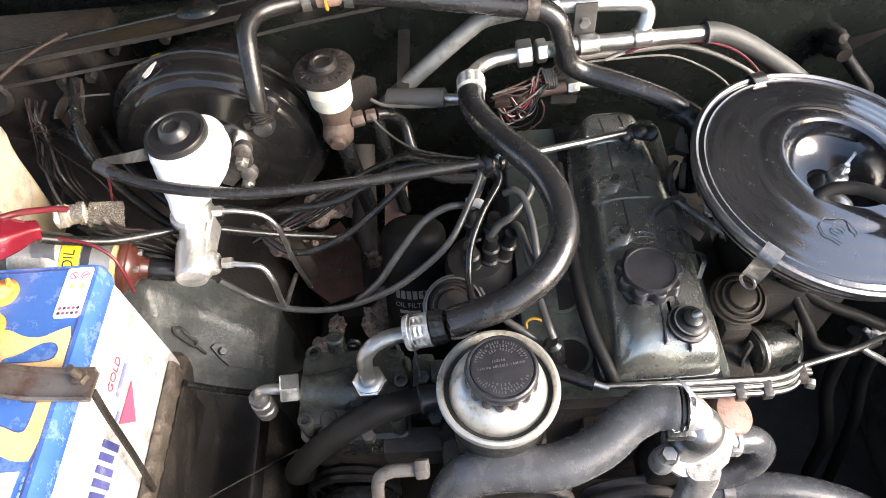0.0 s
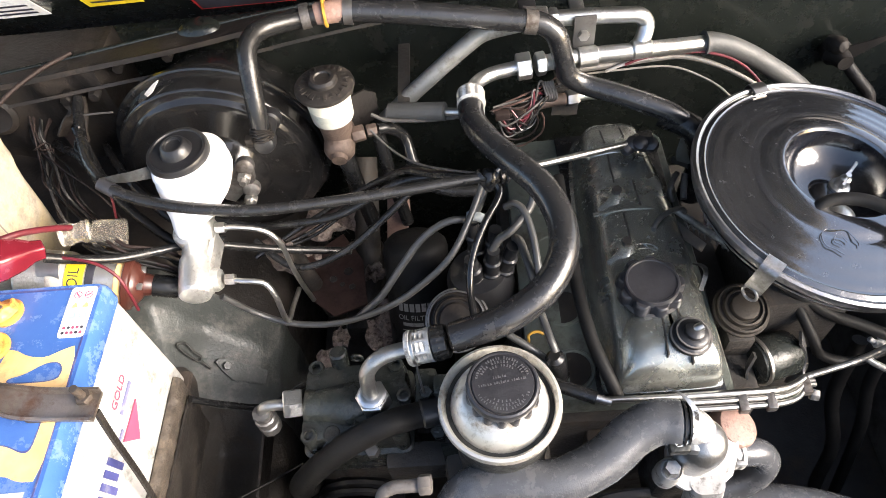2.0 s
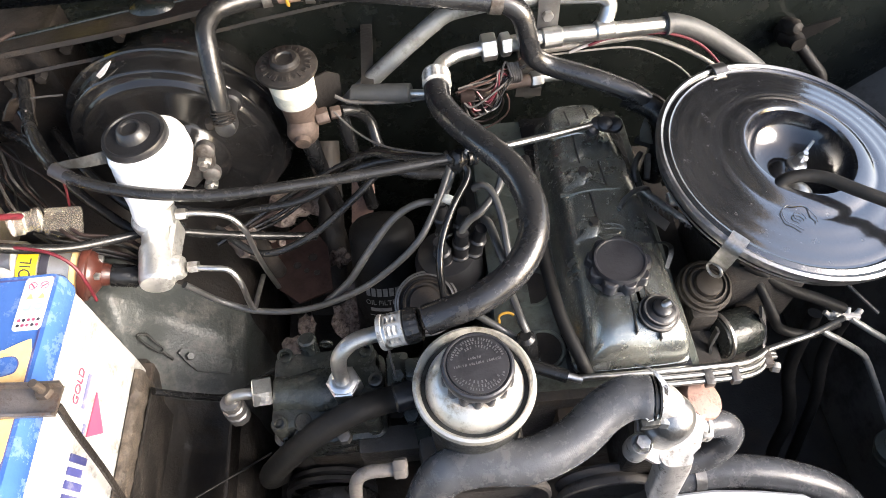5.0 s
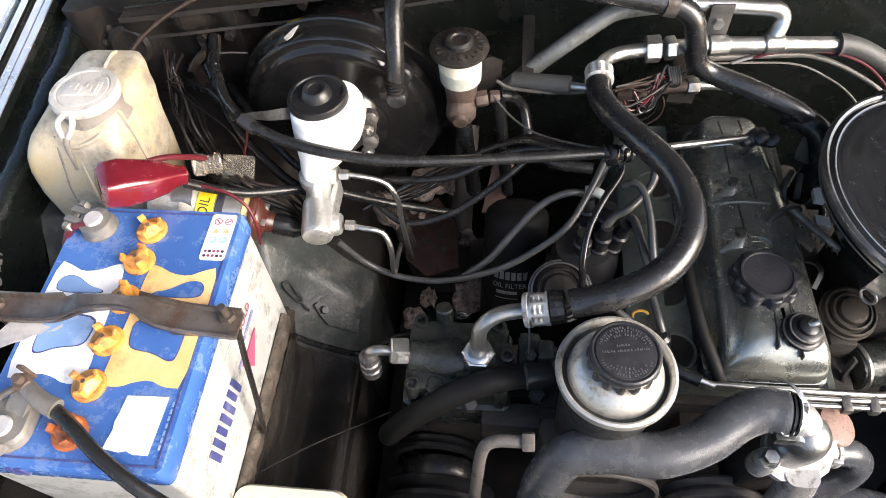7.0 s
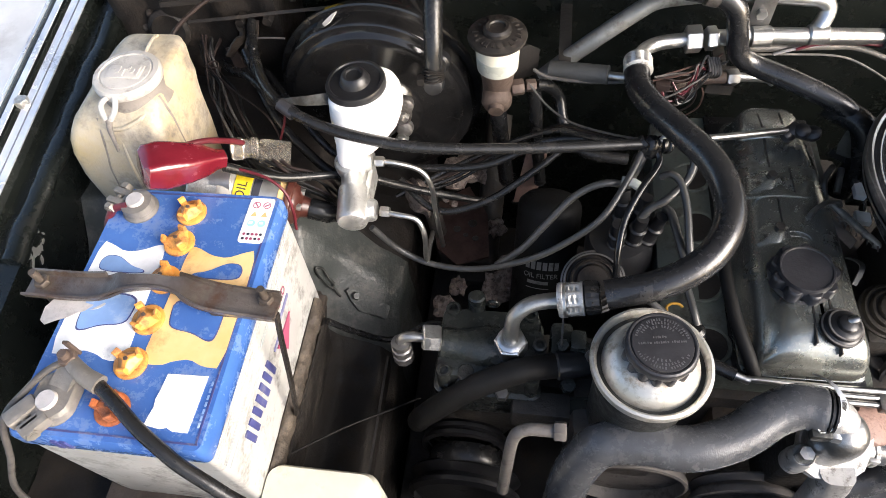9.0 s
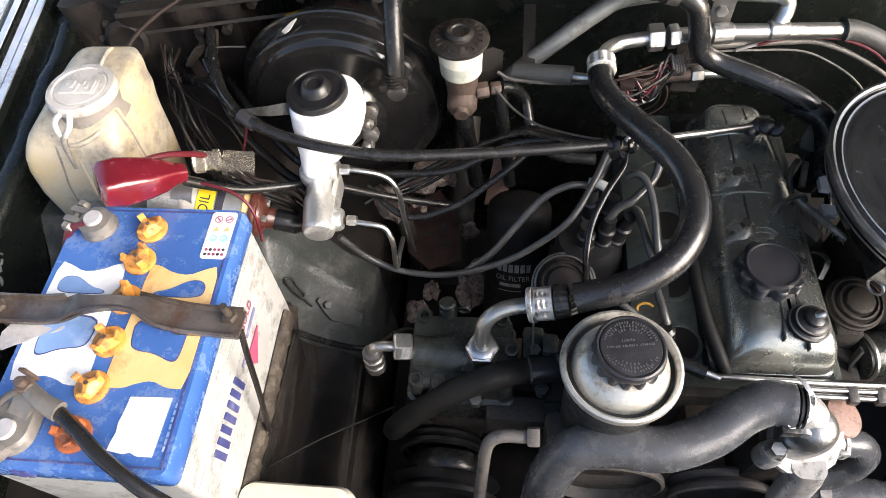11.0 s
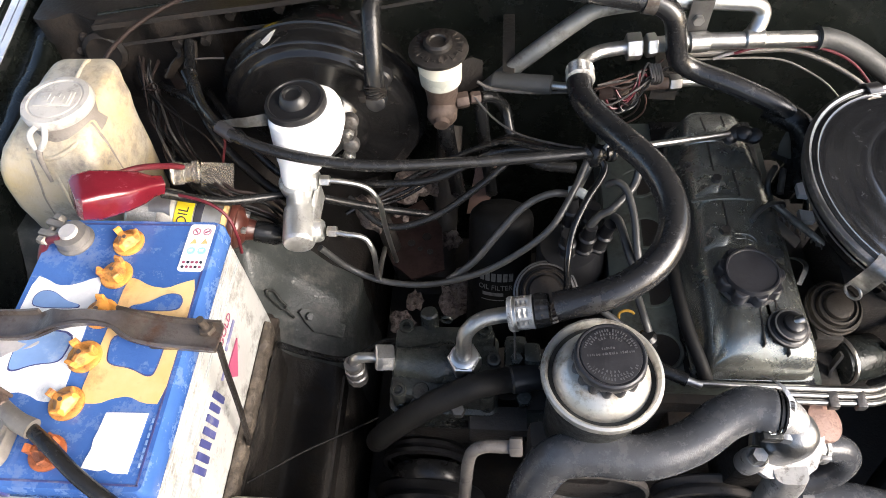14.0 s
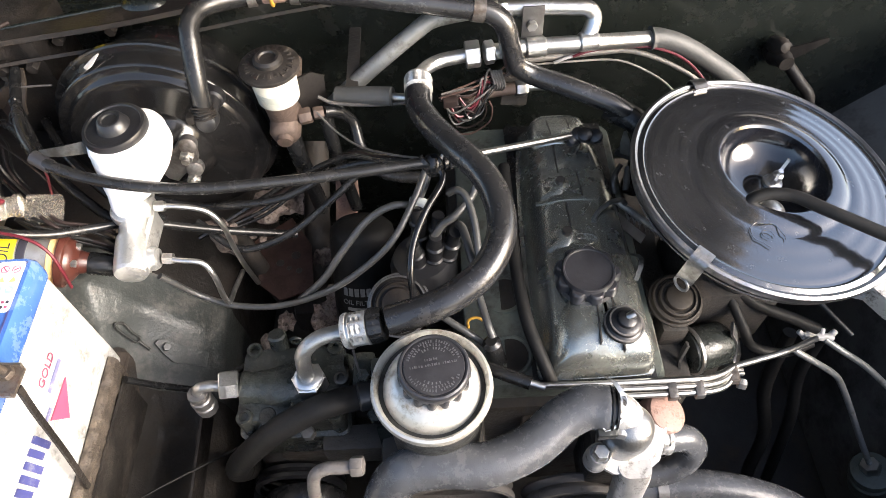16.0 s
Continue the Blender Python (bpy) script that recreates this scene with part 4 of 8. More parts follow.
mid = lambda t: math.exp(-((t - 0.5) / 0.15) ** 4)
bar_line = [(-0.498, 0.2925, 0.852), (-0.45, 0.2925, 0.852), (-0.425, 0.2940, 0.853), (-0.402, 0.2985, 0.860), (-0.375, 0.3005, 0.8635), (-0.350, 0.2985, 0.861), (-0.328, 0.2925, 0.855), (-0.30, 0.2890, 0.853), (-0.256, 0.2865, 0.853)]
part("bar", strip(B(), bar_line, lambda t: 0.025 - 0.014 * mid(t), 0.003, lambda t: (0, math.cos(0.7 * mid(t)), math.sin(0.7 * mid(t)))), BARSTEEL, clampbar)
near = lambda x: math.exp(-((x + 0.377) / 0.036) ** 4)
part("front_lip", strip(B(), [(x, y - 0.0120 + 0.0070 * near(x), z + 0.003 - 0.008 * near(x)) for x, y, z in bar_line], lambda t: 0.007 + 0.003 * mid(t), 0.0025, (0, -0.25, 1)), BARSTEEL, clampbar)
part("back_lip", strip(B(), [(x, y + 0.0125, z + 0.003) for x, y, z in bar_line[:3]], 0.007, 0.0025, (0, 0.25, 1)), BARSTEEL, clampbar)
part("back_lip", strip(B(), [(x, y + 0.0125 - 0.004 * (k == 0), z + 0.003) for k, (x, y, z) in enumerate(bar_line[5:])], 0.008, 0.0025, (0, 0.25, 1)), BARSTEEL, clampbar)
for bx in (-0.484, -0.268):
    bm = nut(B(), (bx, 0.294, 0.854), (bx, 0.294, 0.860), 0.0075)
    cyl(bm, (bx, 0.294, 0.85), (bx, 0.294, 0.874), 0.0035, seg=12)
    part("bolt", bm, RUSTY, clampbar)
bm = strip(B(), [(-0.257, 0.283, 0.851), (-0.262, 0.276, 0.81), (-0.270, 0.266, 0.74), (-0.279, 0.254, 0.668)], 0.0052, 0.003, (0.2, 1, 0))
part("side_strap", bm, GRIMESHADE, clampbar)
bm = strip(B(), [(-0.484, 0.290, 0.851), (-0.486, 0.288, 0.76), (-0.484, 0.288, 0.64)], 0.008, 0.006, (0, 1, 0))
part("side_strap", bm, BARSTEEL, clampbar)
part("pad", box(B(), (-0.318, 0.278, 0.8455), (-0.276, 0.290, 0.8515), 0.002), RUSTY, clampbar)

# washer bottle
wx, wy = -0.482, 0.545
bottle = thing("washer_bottle", (wx, wy, 0.66), "yellowed translucent washer fluid bottle with white cap", "washer bottle")
bm = B()
rings(bm, [rrect(-0.498, 0.520, 0.048, 0.050, 0.013, 0.66), rrect(-0.499, 0.521, 0.057, 0.054, 0.014, 0.70), rrect(-0.4975, 0.524, 0.0635, 0.056, 0.014, 0.79), rrect(-0.4955, 0.527, 0.0615, 0.057, 0.014, 0.825),
           rrect(-0.4930, 0.530, 0.0590, 0.058, 0.014, 0.841), rrect(-0.4900, 0.5345, 0.0555, 0.0600, 0.014, 0.853), rrect(-0.4880, 0.5395, 0.0505, 0.0595, 0.014, 0.864), rrect(-0.4830, 0.549, 0.043, 0.057, 0.014, 0.875), rrect(-0.4795, 0.558, 0.0365, 0.050, 0.014, 0.8825), rrect(-0.4795, 0.560, 0.031, 0.042, 0.012, 0.8850)])
body_ = part("body", bm, YELLOWED, bottle)
part("seam", tube(B(), [(-0.474, 0.612, 0.850), (-0.474, 0.602, 0.885), (-0.475, 0.565, 0.887), (-0.478, 0.50, 0.872), (-0.482, 0.476, 0.850), (-0.488, 0.467, 0.79), (-0.494, 0.466, 0.70)], 0.002, 8), YELLOWED, body_)
# Dark grey lines drawn along the moulded creases.
part("moulded_crease", tube(B(), [(-0.4425, 0.5145, 0.8790), (-0.4355, 0.5092, 0.8544), (-0.4346, 0.5066, 0.833), (-0.4348, 0.505, 0.80)], lambda t: 0.0020 - 0.0010 * t, 8), FILMSHADE, body_)
part("moulded_crease", tube(B(), [(-0.5055, 0.4878, 0.8695), (-0.5031, 0.4754, 0.8528), (-0.5081, 0.4710, 0.8283), (-0.5148, 0.4693, 0.8064), (-0.520, 0.4680, 0.77)], lambda t: 0.0019 - 0.0008 * t, 8), FILMSHADE, body_)
part("shoulder_ridge", tube(B(), [(-0.532, 0.487, 0.8560), (-0.5065, 0.4835, 0.8640), (-0.4819, 0.4796, 0.8622), (-0.4563, 0.4878, 0.8702), (-0.4435, 0.5105, 0.8772)], 0.0028, 10), YELLOWED, body_)
# The neck's colour holds grey film and the cap's shade.
part("neck", lathe(B(), axis_m((-0.474, 0.526, 0.866), (0, 0.0, 1)), [(0.0375, 0), (0.0350, 0.008), (0.0335, 0.012), (0.033, 0.026)], 32), FILMSHADE, bottle, "neck with grey film and the cap's shade in its colour")
wcm = axis_m((-0.474, 0.526, 0.8885), (0.0, 0.03, 1), (0, 1, 0)) @ Matrix.Rotation(radians(180), 4, "Z")
wcap = part("cap", lathe(B(), wcm, [(0.032, 0), (0.0355, 0.001), (0.0365, 0.003), (0.0365, 0.0085), (0.0345, 0.0118), (0.0290, 0.0122), (0.0280, 0.0108), (0.0270, 0.0106), (0.0262, 0.0120), (0.0, 0.0126)], 44), OLDWHITE, bottle, "white snap cap with embossed panel")
part("embossed_panel", box(B(), (-0.0195, -0.009, 0.0118), (0.0195, 0.011, 0.0136), 0.001, wcm), OLDWHITE, wcap)
for dx in (-0.0055, 0.0050):
    part("strap", tube(B(), [(-0.4785 + dx * 0.8, 0.4915, 0.8965), (-0.480 + dx * 1.5, 0.4855, 0.893), (-0.481 + dx * 1.3, 0.480, 0.887), (-0.4825 + dx * 0.4, 0.4755, 0.880)], 0.0030, 10), OLDWHITE, wcap)
part("strap_tail", tube(B(), [(-0.4825, 0.4765, 0.8805), (-0.4845, 0.4715, 0.870), (-0.4850, 0.4685, 0.858), (-0.4865, 0.4660, 0.842)], lambda t: 0.0036 - 0.0018 * t, 10), FILMSHADE, wcap)
for k in range(6):
    part("moulded_bar", box(B(), (-0.0165 + 0.0055 * k, -0.006 + 0.004 * (k % 2), 0.0132), (-0.0135 + 0.0055 * k, 0.009 - 0.005 * (k % 3), 0.0144), 0, wcm), OLDWHITE, wcap)
hose("washer_tube", [(-0.4720, 0.606, 0.845), (-0.4710, 0.622, 0.868), (-0.4560, 0.660, 0.874), (-0.432, 0.700, 0.874), (-0.405, 0.735, 0.870)], 0.0026, BROWNWIRE, "thin dark washer tube behind the bottle", "tube")

# coolant bottle by the front panel
tank = thing("coolant_bottle", (-0.235, 0.165, 0.52), "cream plastic overflow bottle beside the battery", "coolant bottle")
bm = B()
rings(bm, [rrect(-0.235, 0.15, 0.058, 0.048, 0.014, 0.52), rrect(-0.235, 0.15, 0.060, 0.050, 0.016, 0.60), rrect(-0.235, 0.15, 0.060, 0.050, 0.016, 0.668), rrect(-0.235, 0.15, 0.056, 0.046, 0.014, 0.678),
           rrect(-0.235, 0.15, 0.046, 0.036, 0.012, 0.681)])
part("body", bm, CREAM, tank)
part("cap", lathe(B(), axis_m((-0.232, 0.135, 0.679), (0, 0, 1)), [(0.017, 0), (0.018, 0.002), (0.018, 0.014), (0.015, 0.016)], 24), PLASTIC, tank)
part("outlet", tube(B(), [(-0.285, 0.130, 0.66), (-0.275, 0.133, 0.684), (-0.262, 0.135, 0.690), (-0.245, 0.135, 0.688), (-0.235, 0.135, 0.68)], 0.010, 12), RUBBER, tank, "black rubber outlet elbow")
part("stand", box(B(), (-0.29, 0.105, 0.30), (-0.18, 0.195, 0.52), 0.006), BLOCK, tank)

# ---- brakes and clutch ----
booster = thing("brake_booster", (-0.226, 0.66, 0.66), "gloss black brake servo drum on the firewall", "brake booster")
bmx = axis_m((-0.247, 0.80, 0.743), (0, -1, 0.02))
part("shell", lathe(B(), bmx, [(0.06, 0), (0.10, 0.05), (0.116, 0.10), (0.123, 0.1195), (0.130, 0.1215), (0.131, 0.125), (0.130, 0.1285), (0.1243, 0.1300), (0.1237, 0.1325), (0.1232, 0.1480), (0.1222, 0.1505), (0.1195, 0.1515), (0.1125, 0.1525), (0.1105, 0.1540), (0.1085, 0.1575), (0.1065, 0.1585),
                               (0.095, 0.1592), (0.062, 0.161), (0.056, 0.164), (0.050, 0.180), (0.047, 0.186), (0.035, 0.188)], 88), GLOSS, booster, angle=50)
part("seam_ring", lathe(B(), bmx, [(0.1295, 0.1205), (0.1325, 0.122), (0.1325, 0.1265), (0.1295, 0.128)], 80, False, False), GLOSS, booster)
am = axis_m((-0.2915, 0.6600, 0.8655), (-0.25, -0.35, 1))
part("arrow_label", plate(B(), [(-0.003, -0.008), (0.004, -0.004), (0.012, 0.009), (0.006, 0.007), (-0.004, -0.001), (-0.007, -0.004)], 0, 0.001, am), OLDWHITE, booster, "white arrow sticker")
part("arrow_label", plate(B(), [(-0.014, -0.008), (-0.005, -0.009), (-0.007, 0.002), (-0.012, 0.000)], 0, 0.0008, am), DULLCAST, booster)
part("hose_stub", lathe(B(), axis_m((-0.157, 0.630, 0.838), (0.02, -1, 0.15)), [(0.013, 0), (0.012, 0.01), (0.009, 0.012), (0.009, 0.04)], 20), PLASTIC, booster)

master = thing("brake_master_cylinder", (-0.230, 0.52, 0.745), "aluminium brake master cylinder with white reservoir", "brake master cylinder")
mb = axis_m((-0.2600, 0.612, 0.780), (0.140, -1, -0.065))
part("body", lathe(B(), mb, [(0.020, 0), (0.020, 0.012), (0.0165, 0.016), (0.0165, 0.066), (0.0185, 0.068), (0.0185, 0.096), (0.0160, 0.098), (0.0152, 0.104), (0.0152, 0.126), (0.0172, 0.129), (0.0178, 0.134), (0.0178, 0.167), (0.0172, 0.1705), (0.0160, 0.1730), (0.0125, 0.1745), (0.0060, 0.1752), (0.0, 0.1755)], 36), CAST, master)
part("foot_collar", lathe(B(), axis_m((-0.2490, 0.5165, 0.776), (0, -0.12, 1)), [(0.0185, -0.006), (0.0198, 0.002), (0.0198, 0.010), (0.0180, 0.0130), (0.0150, 0.0140)], 32), CAST, master)
part("web", box(B(), (-0.2295, 0.452, 0.752), (-0.2225, 0.520, 0.778), 0.003), CAST, master)
part("cast_pad", box(B(), (-0.244, 0.476, 0.776), (-0.230, 0.492, 0.7825), 0.0015), CAST, master)
part("flange", plate(B(), [(-0.02, -0.03), (-0.010, -0.036), (0.026, 0.000), (0.030, 0.024), (0.022, 0.032), (0.014, 0.030), (-0.026, -0.012)], 0.0, 0.008, axis_m((-0.222, 0.612, 0.762), (0, -1, 0))), DARKSTEEL, master)
for px, pz in ((-0.204, 0.775), (-0.209, 0.735)):
    part("flange_ear", lathe(B(), axis_m((px + 0.003, 0.612, pz + 0.010), (0.1, -1, 0.25)), [(0.0105, 0), (0.0110, 0.003), (0.0102, 0.010), (0.0075, 0.012)], 20), DARKSTEEL, master)
    bm = nut(B(), (px, 0.603, pz), (px, 0.594, pz), 0.0085)
    cyl(bm, (px, 0.61, pz), (px, 0.588, pz), 0.0045, seg=12)
    part("stud", bm, STEEL, master)
bm = B()
rings(bm, [rrect(-0.2490, 0.5160, 0.0138, 0.0138, 0.0125, 0.780, 7), rrect(-0.2490, 0.5165, 0.0142, 0.0142, 0.0130, 0.793, 7), rrect(-0.2470, 0.5190, 0.0162, 0.0166, 0.0145, 0.7985, 7), rrect(-0.2430, 0.5240, 0.0205, 0.0212, 0.018, 0.8035, 7),
           rrect(-0.2385, 0.5300, 0.0252, 0.0262, 0.021, 0.808, 7), rrect(-0.2345, 0.5390, 0.0320, 0.0332, 0.027, 0.818, 7), rrect(-0.2300, 0.5460, 0.0375, 0.0378, 0.031, 0.829, 7), rrect(-0.2280, 0.5490, 0.0396, 0.0390, 0.032, 0.840, 7),
           rrect(-0.2278, 0.5500, 0.0392, 0.0388, 0.032, 0.848, 7), rrect(-0.2278, 0.5510, 0.0376, 0.0378, 0.031, 0.852, 7), rrect(-0.2280, 0.5510, 0.0384, 0.0383, 0.031, 0.857, 7), rrect(-0.2285, 0.5515, 0.0366, 0.0368, 0.030, 0.8625, 7), rrect(-0.2300, 0.552, 0.031, 0.030, 0.024, 0.866, 7)])
part("reservoir", bm, WHITE, master, "bright white fluid reservoir")
cm = axis_m((-0.2355, 0.554, 0.858), (-0.05, -0.02, 1))
part("cap", lathe(B(), cm, [(0.0305, 0), (0.0325, 0.001), (0.033, 0.012), (0.0315, 0.0155), (0.0285, 0.016), (0.0275, 0.0145), (0.017, 0.0145), (0.016, 0.017), (0.0135, 0.023), (0.011, 0.0245), (0.0085, 0.024), (0.008, 0.022), (0, 0.022)], 48), PLASTIC, master)
for px, py, pz in ((-0.2460, 0.521, 0.779), (-0.2350, 0.464, 0.763)):
    part("port", lathe(B(), axis_m((px - 0.005, py, pz), (1, 0, 0.03)), [(0.0130, 0), (0.0138, 0.004), (0.0132, 0.022), (0.0115, 0.026), (0.009, 0.0265)], 10), CAST, master)
for nm2, pts in (("rear", [(-0.2230, 0.521, 0.781), (-0.199, 0.522, 0.778), (-0.173, 0.524, 0.765), (-0.161, 0.521, 0.742), (-0.160, 0.520, 0.70), (-0.158, 0.519, 0.663), (-0.158, 0.53, 0.60)]),
                 ("front", [(-0.2095, 0.464, 0.762), (-0.189, 0.460, 0.763), (-0.168, 0.459, 0.757), (-0.160, 0.453, 0.738), (-0.1615, 0.451, 0.700), (-0.163, 0.458, 0.676), (-0.167, 0.488, 0.655), (-0.17, 0.53, 0.63)])):
    p = thing("brake_pipe", pts[-1], "bent steel brake pipe with flare nut", "brake pipe", "brake pipes")
    part("pipe", tube(B(), pts, 0.0032, 10), STEEL, p)
    part("flare_nut", nut(B(), pts[0], Vector(pts[0]) + V(0.011, 0, 0), 0.0065), STEEL, p)
clutch = thing("clutch_master_cylinder", (-0.092, 0.65, 0.765), "rusty clutch master cylinder with small white reservoir", "clutch master cylinder")
part("body", lathe(B(), axis_m((-0.092, 0.80, 0.800), (0, -1, -0.16)), [(0.014, 0.06), (0.014, 0.062), (0.014, 0.064), (0.016, 0.13), (0.0185, 0.140), (0.0185, 0.172), (0.015, 0.178), (0.010, 0.18), (0.009, 0.186), (0.0, 0.187)], 24), BROWN, clutch)
part("saddle", lathe(B(), axis_m((-0.092, 0.648, 0.776), (0, 0, 1)), [(0.018, 0), (0.019, 0.02), (0.022, 0.042)], 24), BROWN, clutch)
part("reservoir", lathe(B(), axis_m((-0.092, 0.649, 0.812), (0, 0, 1)), [(0.021, 0), (0.0240, 0.002), (0.0248, 0.022), (0.0255, 0.0225), (0.0255, 0.046)], 32), CREAM, clutch, "white fluid reservoir")
part("fluid_level", lathe(B(), axis_m((-0.092, 0.649, 0.8125), (0, 0, 1)), [(0.0215, 0), (0.0245, 0.002), (0.0253, 0.0205), (0.0248, 0.021)], 32, False, False), FLUID, clutch, "greyer lower half of the reservoir")
ccap = part("cap", lathe(B(), axis_m((-0.092, 0.649, 0.856), (0, 0, 1)), [(0.029, -0.002), (0.0335, 0.000), (0.0342, 0.002), (0.0338, 0.0045), (0.0320, 0.0055), (0.020, 0.0085), (0.0165, 0.009), (0.0162, 0.013), (0.013, 0.0155), (0.0095, 0.0155), (0.0085, 0.0135), (0, 0.0135)], 40), DUSTCAP, clutch)
for k in range(22):
    a = 2 * math.pi * k / 22
    part("embossed_mark", box(B(), (0.020, -0.0018, 0.0), (0.0265 + 0.002 * (k % 2), 0.0016, 0.0018), 0.0, Matrix.Translation((-0.092, 0.649, 0.8625)) @ Matrix.Rotation(a, 4, "Z")), DUSTCAP, ccap)
bm = nut(B(), (-0.075, 0.645, 0.783), (-0.060, 0.648, 0.784), 0.010)
nut(bm, (-0.058, 0.649, 0.784), (-0.046, 0.652, 0.783), 0.0078)
part("union", bm, BROWN, clutch)
part("bracket", plate(B(), [(-0.02, -0.025), (0.016, -0.02), (0.02, 0.012), (0.006, 0.022), (-0.02, 0.02)], 0, 0.003, axis_m((-0.062, 0.68, 0.795), (0.5, -1, 0.2))), GRIMESHADE, clutch)
hose("clutch_hose", [(-0.046, 0.652, 0.783), (-0.030, 0.660, 0.774), (-0.016, 0.664, 0.752), (-0.009, 0.645, 0.728), (0.006, 0.624, 0.712), (0.032, 0.613, 0.705), (0.075, 0.612, 0.70)], 0.0075, RUBBER, "black clutch fluid hose with steel union")
for dx in (0.0, 0.048):
    hose("rubber_drop_hose", [(-0.095 + dx, 0.66, 0.772), (-0.092 + dx, 0.652, 0.74), (-0.088 + dx, 0.648, 0.69), (-0.08 + dx, 0.65, 0.60)], 0.011 - 0.05 * dx, RUBBER, "black rubber hose hanging under the clutch cylinder")

# vacuum hose from the servo
vac = thing("vacuum_hose", (-0.155, 0.586, 0.846), "black servo vacuum hose with steel clamps", "hose")
part("hose", tube(B(), [(-0.1595, 0.590, 0.842), (-0.1590, 0.596, 0.855), (-0.1585, 0.606, 0.877), (-0.159, 0.628, 0.907), (-0.158, 0.648, 0.922), (-0.145, 0.67, 0.924), (-0.112, 0.69, 0.918), (-0.092, 0.695, 0.918)], 0.0105, 18), RUBBER, vac)
for k in range(5):
    part("clamp_wire", tube(B(), [V(-0.1595 + 0.0118 * math.cos(a) + 0.001 * math.sin(3 * a + k), 0.5905 + 0.0118 * math.sin(a) * 0.9 + 0.0012 * k, 0.8435 + 0.0026 * k - 0.005 * math.sin(a) + 0.0012 * math.cos(2 * a + k)) for a in [2 * math.pi * q / 18 for q in range(19)]], 0.0011, 6, straight=True), GRIMESHADE, vac)
part("clamp_screw", box(B(), (-0.176, 0.580, 0.842), (-0.168, 0.590, 0.852), 0.002), GRIMESHADE, vac)
hose_clamp(vac, (-0.102, 0.692, 0.918), (1, 0.2, 0), 0.0108, 0.010)
part("elbow", lathe(B(), axis_m((-0.1595, 0.601, 0.832), (0.0, -0.85, 0.30)), [(0.0105, -0.004), (0.0118, 0.002), (0.0118, 0.012), (0.0108, 0.016), (0.0085, 0.0175), (0.0, 0.018)], 24), PLASTIC, vac)
valve = thing("check_valve", (-0.081, 0.70, 0.905), "brown vacuum check valve with an aged yellow ring", "valve")
part("barrel", lathe(B(), axis_m((-0.095, 0.696, 0.918), (1, 0.1, -0.02)), [(0.009, 0), (0.012, 0.006), (0.012, 0.03), (0.010, 0.04)], 20), SENDER, valve)
part("flange_ring", lathe(B(), axis_m((-0.083, 0.698, 0.918), (1, 0.1, -0.02)), [(0.0155, 0), (0.0165, 0.0008), (0.0165, 0.0026), (0.0155, 0.0034)], 24), OCHRE, valve)
vac2 = thing("vacuum_hose", (0.03, 0.70, 0.888), "long black vacuum hose along the firewall", "hose")
part("hose", tube(B(), [(-0.066, 0.70, 0.916), (-0.04, 0.70, 0.914), (0.032, 0.70, 0.902), (0.118, 0.70, 0.885), (0.150, 0.70, 0.878), (0.170, 0.696, 0.864), (0.179, 0.690, 0.838), (0.186, 0.687, 0.812), (0.208, 0.685, 0.795), (0.252, 0.67, 0.786), (0.303, 0.652, 0.771), (0.33, 0.64, 0.755)],
                  0.0125, 16), ACRUBBER, vac2)
hose_clamp(vac2, (-0.056, 0.70, 0.915), (1, 0, -0.1), 0.0128, 0.010)
hose_clamp(vac2, (0.142, 0.70, 0.880), (1, 0, -0.2), 0.0128, 0.014)
part("bracket", box(B(), (0.132, 0.70, 0.872), (0.152, 0.80, 0.878), 0.002), PLASTIC, vac2)

# ---- air-conditioning pipes along the firewall ----
acpipe = thing("aircon_pipe", (0.24, 0.715, 0.80), "bare aluminium air-conditioning pipe with union nuts", "pipe")
part("pipe", tube(B(), [(0.150, 0.706, 0.814), (0.214, 0.716, 0.812), (0.273, 0.720, 0.810), (0.363, 0.738, 0.797)], 0.0098, 16), ALU, acpipe)
part("bend", tube(B(), [(0.140, 0.706, 0.814), (0.118, 0.704, 0.812), (0.098, 0.700, 0.811), (0.083, 0.690, 0.812), (0.075, 0.676, 0.815), (0.071, 0.660, 0.817)], 0.0085, 16), ALU, acpipe)
part("union_nut", nut(B(), (0.127, 0.705, 0.813), (0.145, 0.706, 0.814), 0.0165), ALU, acpipe)
part("union_nut", nut(B(), (0.150, 0.706, 0.814), (0.162, 0.708, 0.814), 0.0145), ALU, acpipe)
part("sleeve", lathe(B(), axis_m((0.200, 0.713, 0.812), (1, 0.12, -0.02)), [(0.0105, 0), (0.0125, 0.002), (0.0125, 0.024), (0.0105, 0.026)], 20), ALU, acpipe)
part("return_loop", tube(B(), [(0.172, 0.742, 0.850), (0.21, 0.742, 0.849), (0.255, 0.741, 0.847), (0.275, 0.740, 0.845), (0.284, 0.738, 0.836), (0.283, 0.732, 0.826), (0.275, 0.722, 0.812)], 0.0098, 16), ALU, acpipe)
part("union_nut", nut(B(), (0.150, 0.742, 0.852), (0.166, 0.742, 0.850), 0.0150), ALU, acpipe)
part("union_nut", nut(B(), (0.168, 0.742, 0.850), (0.178, 0.742, 0.849), 0.0135), ALU, acpipe)
part("tee", lathe(B(), axis_m((0.266, 0.719, 0.812), (1, 0.12, -0.02)), [(0.010, 0), (0.0118, 0.002), (0.0118, 0.022), (0.010, 0.024)], 20), ALU, acpipe)
clip = part("bracket", box(B(), (0.196, 0.724, 0.805), (0.222, 0.727, 0.862), 0.001), DARKSTEEL, acpipe, "bolted pipe bracket")
part("bolt", nut(B(), (0.208, 0.724, 0.838), (0.208, 0.718, 0.838), 0.007), STEEL, clip)
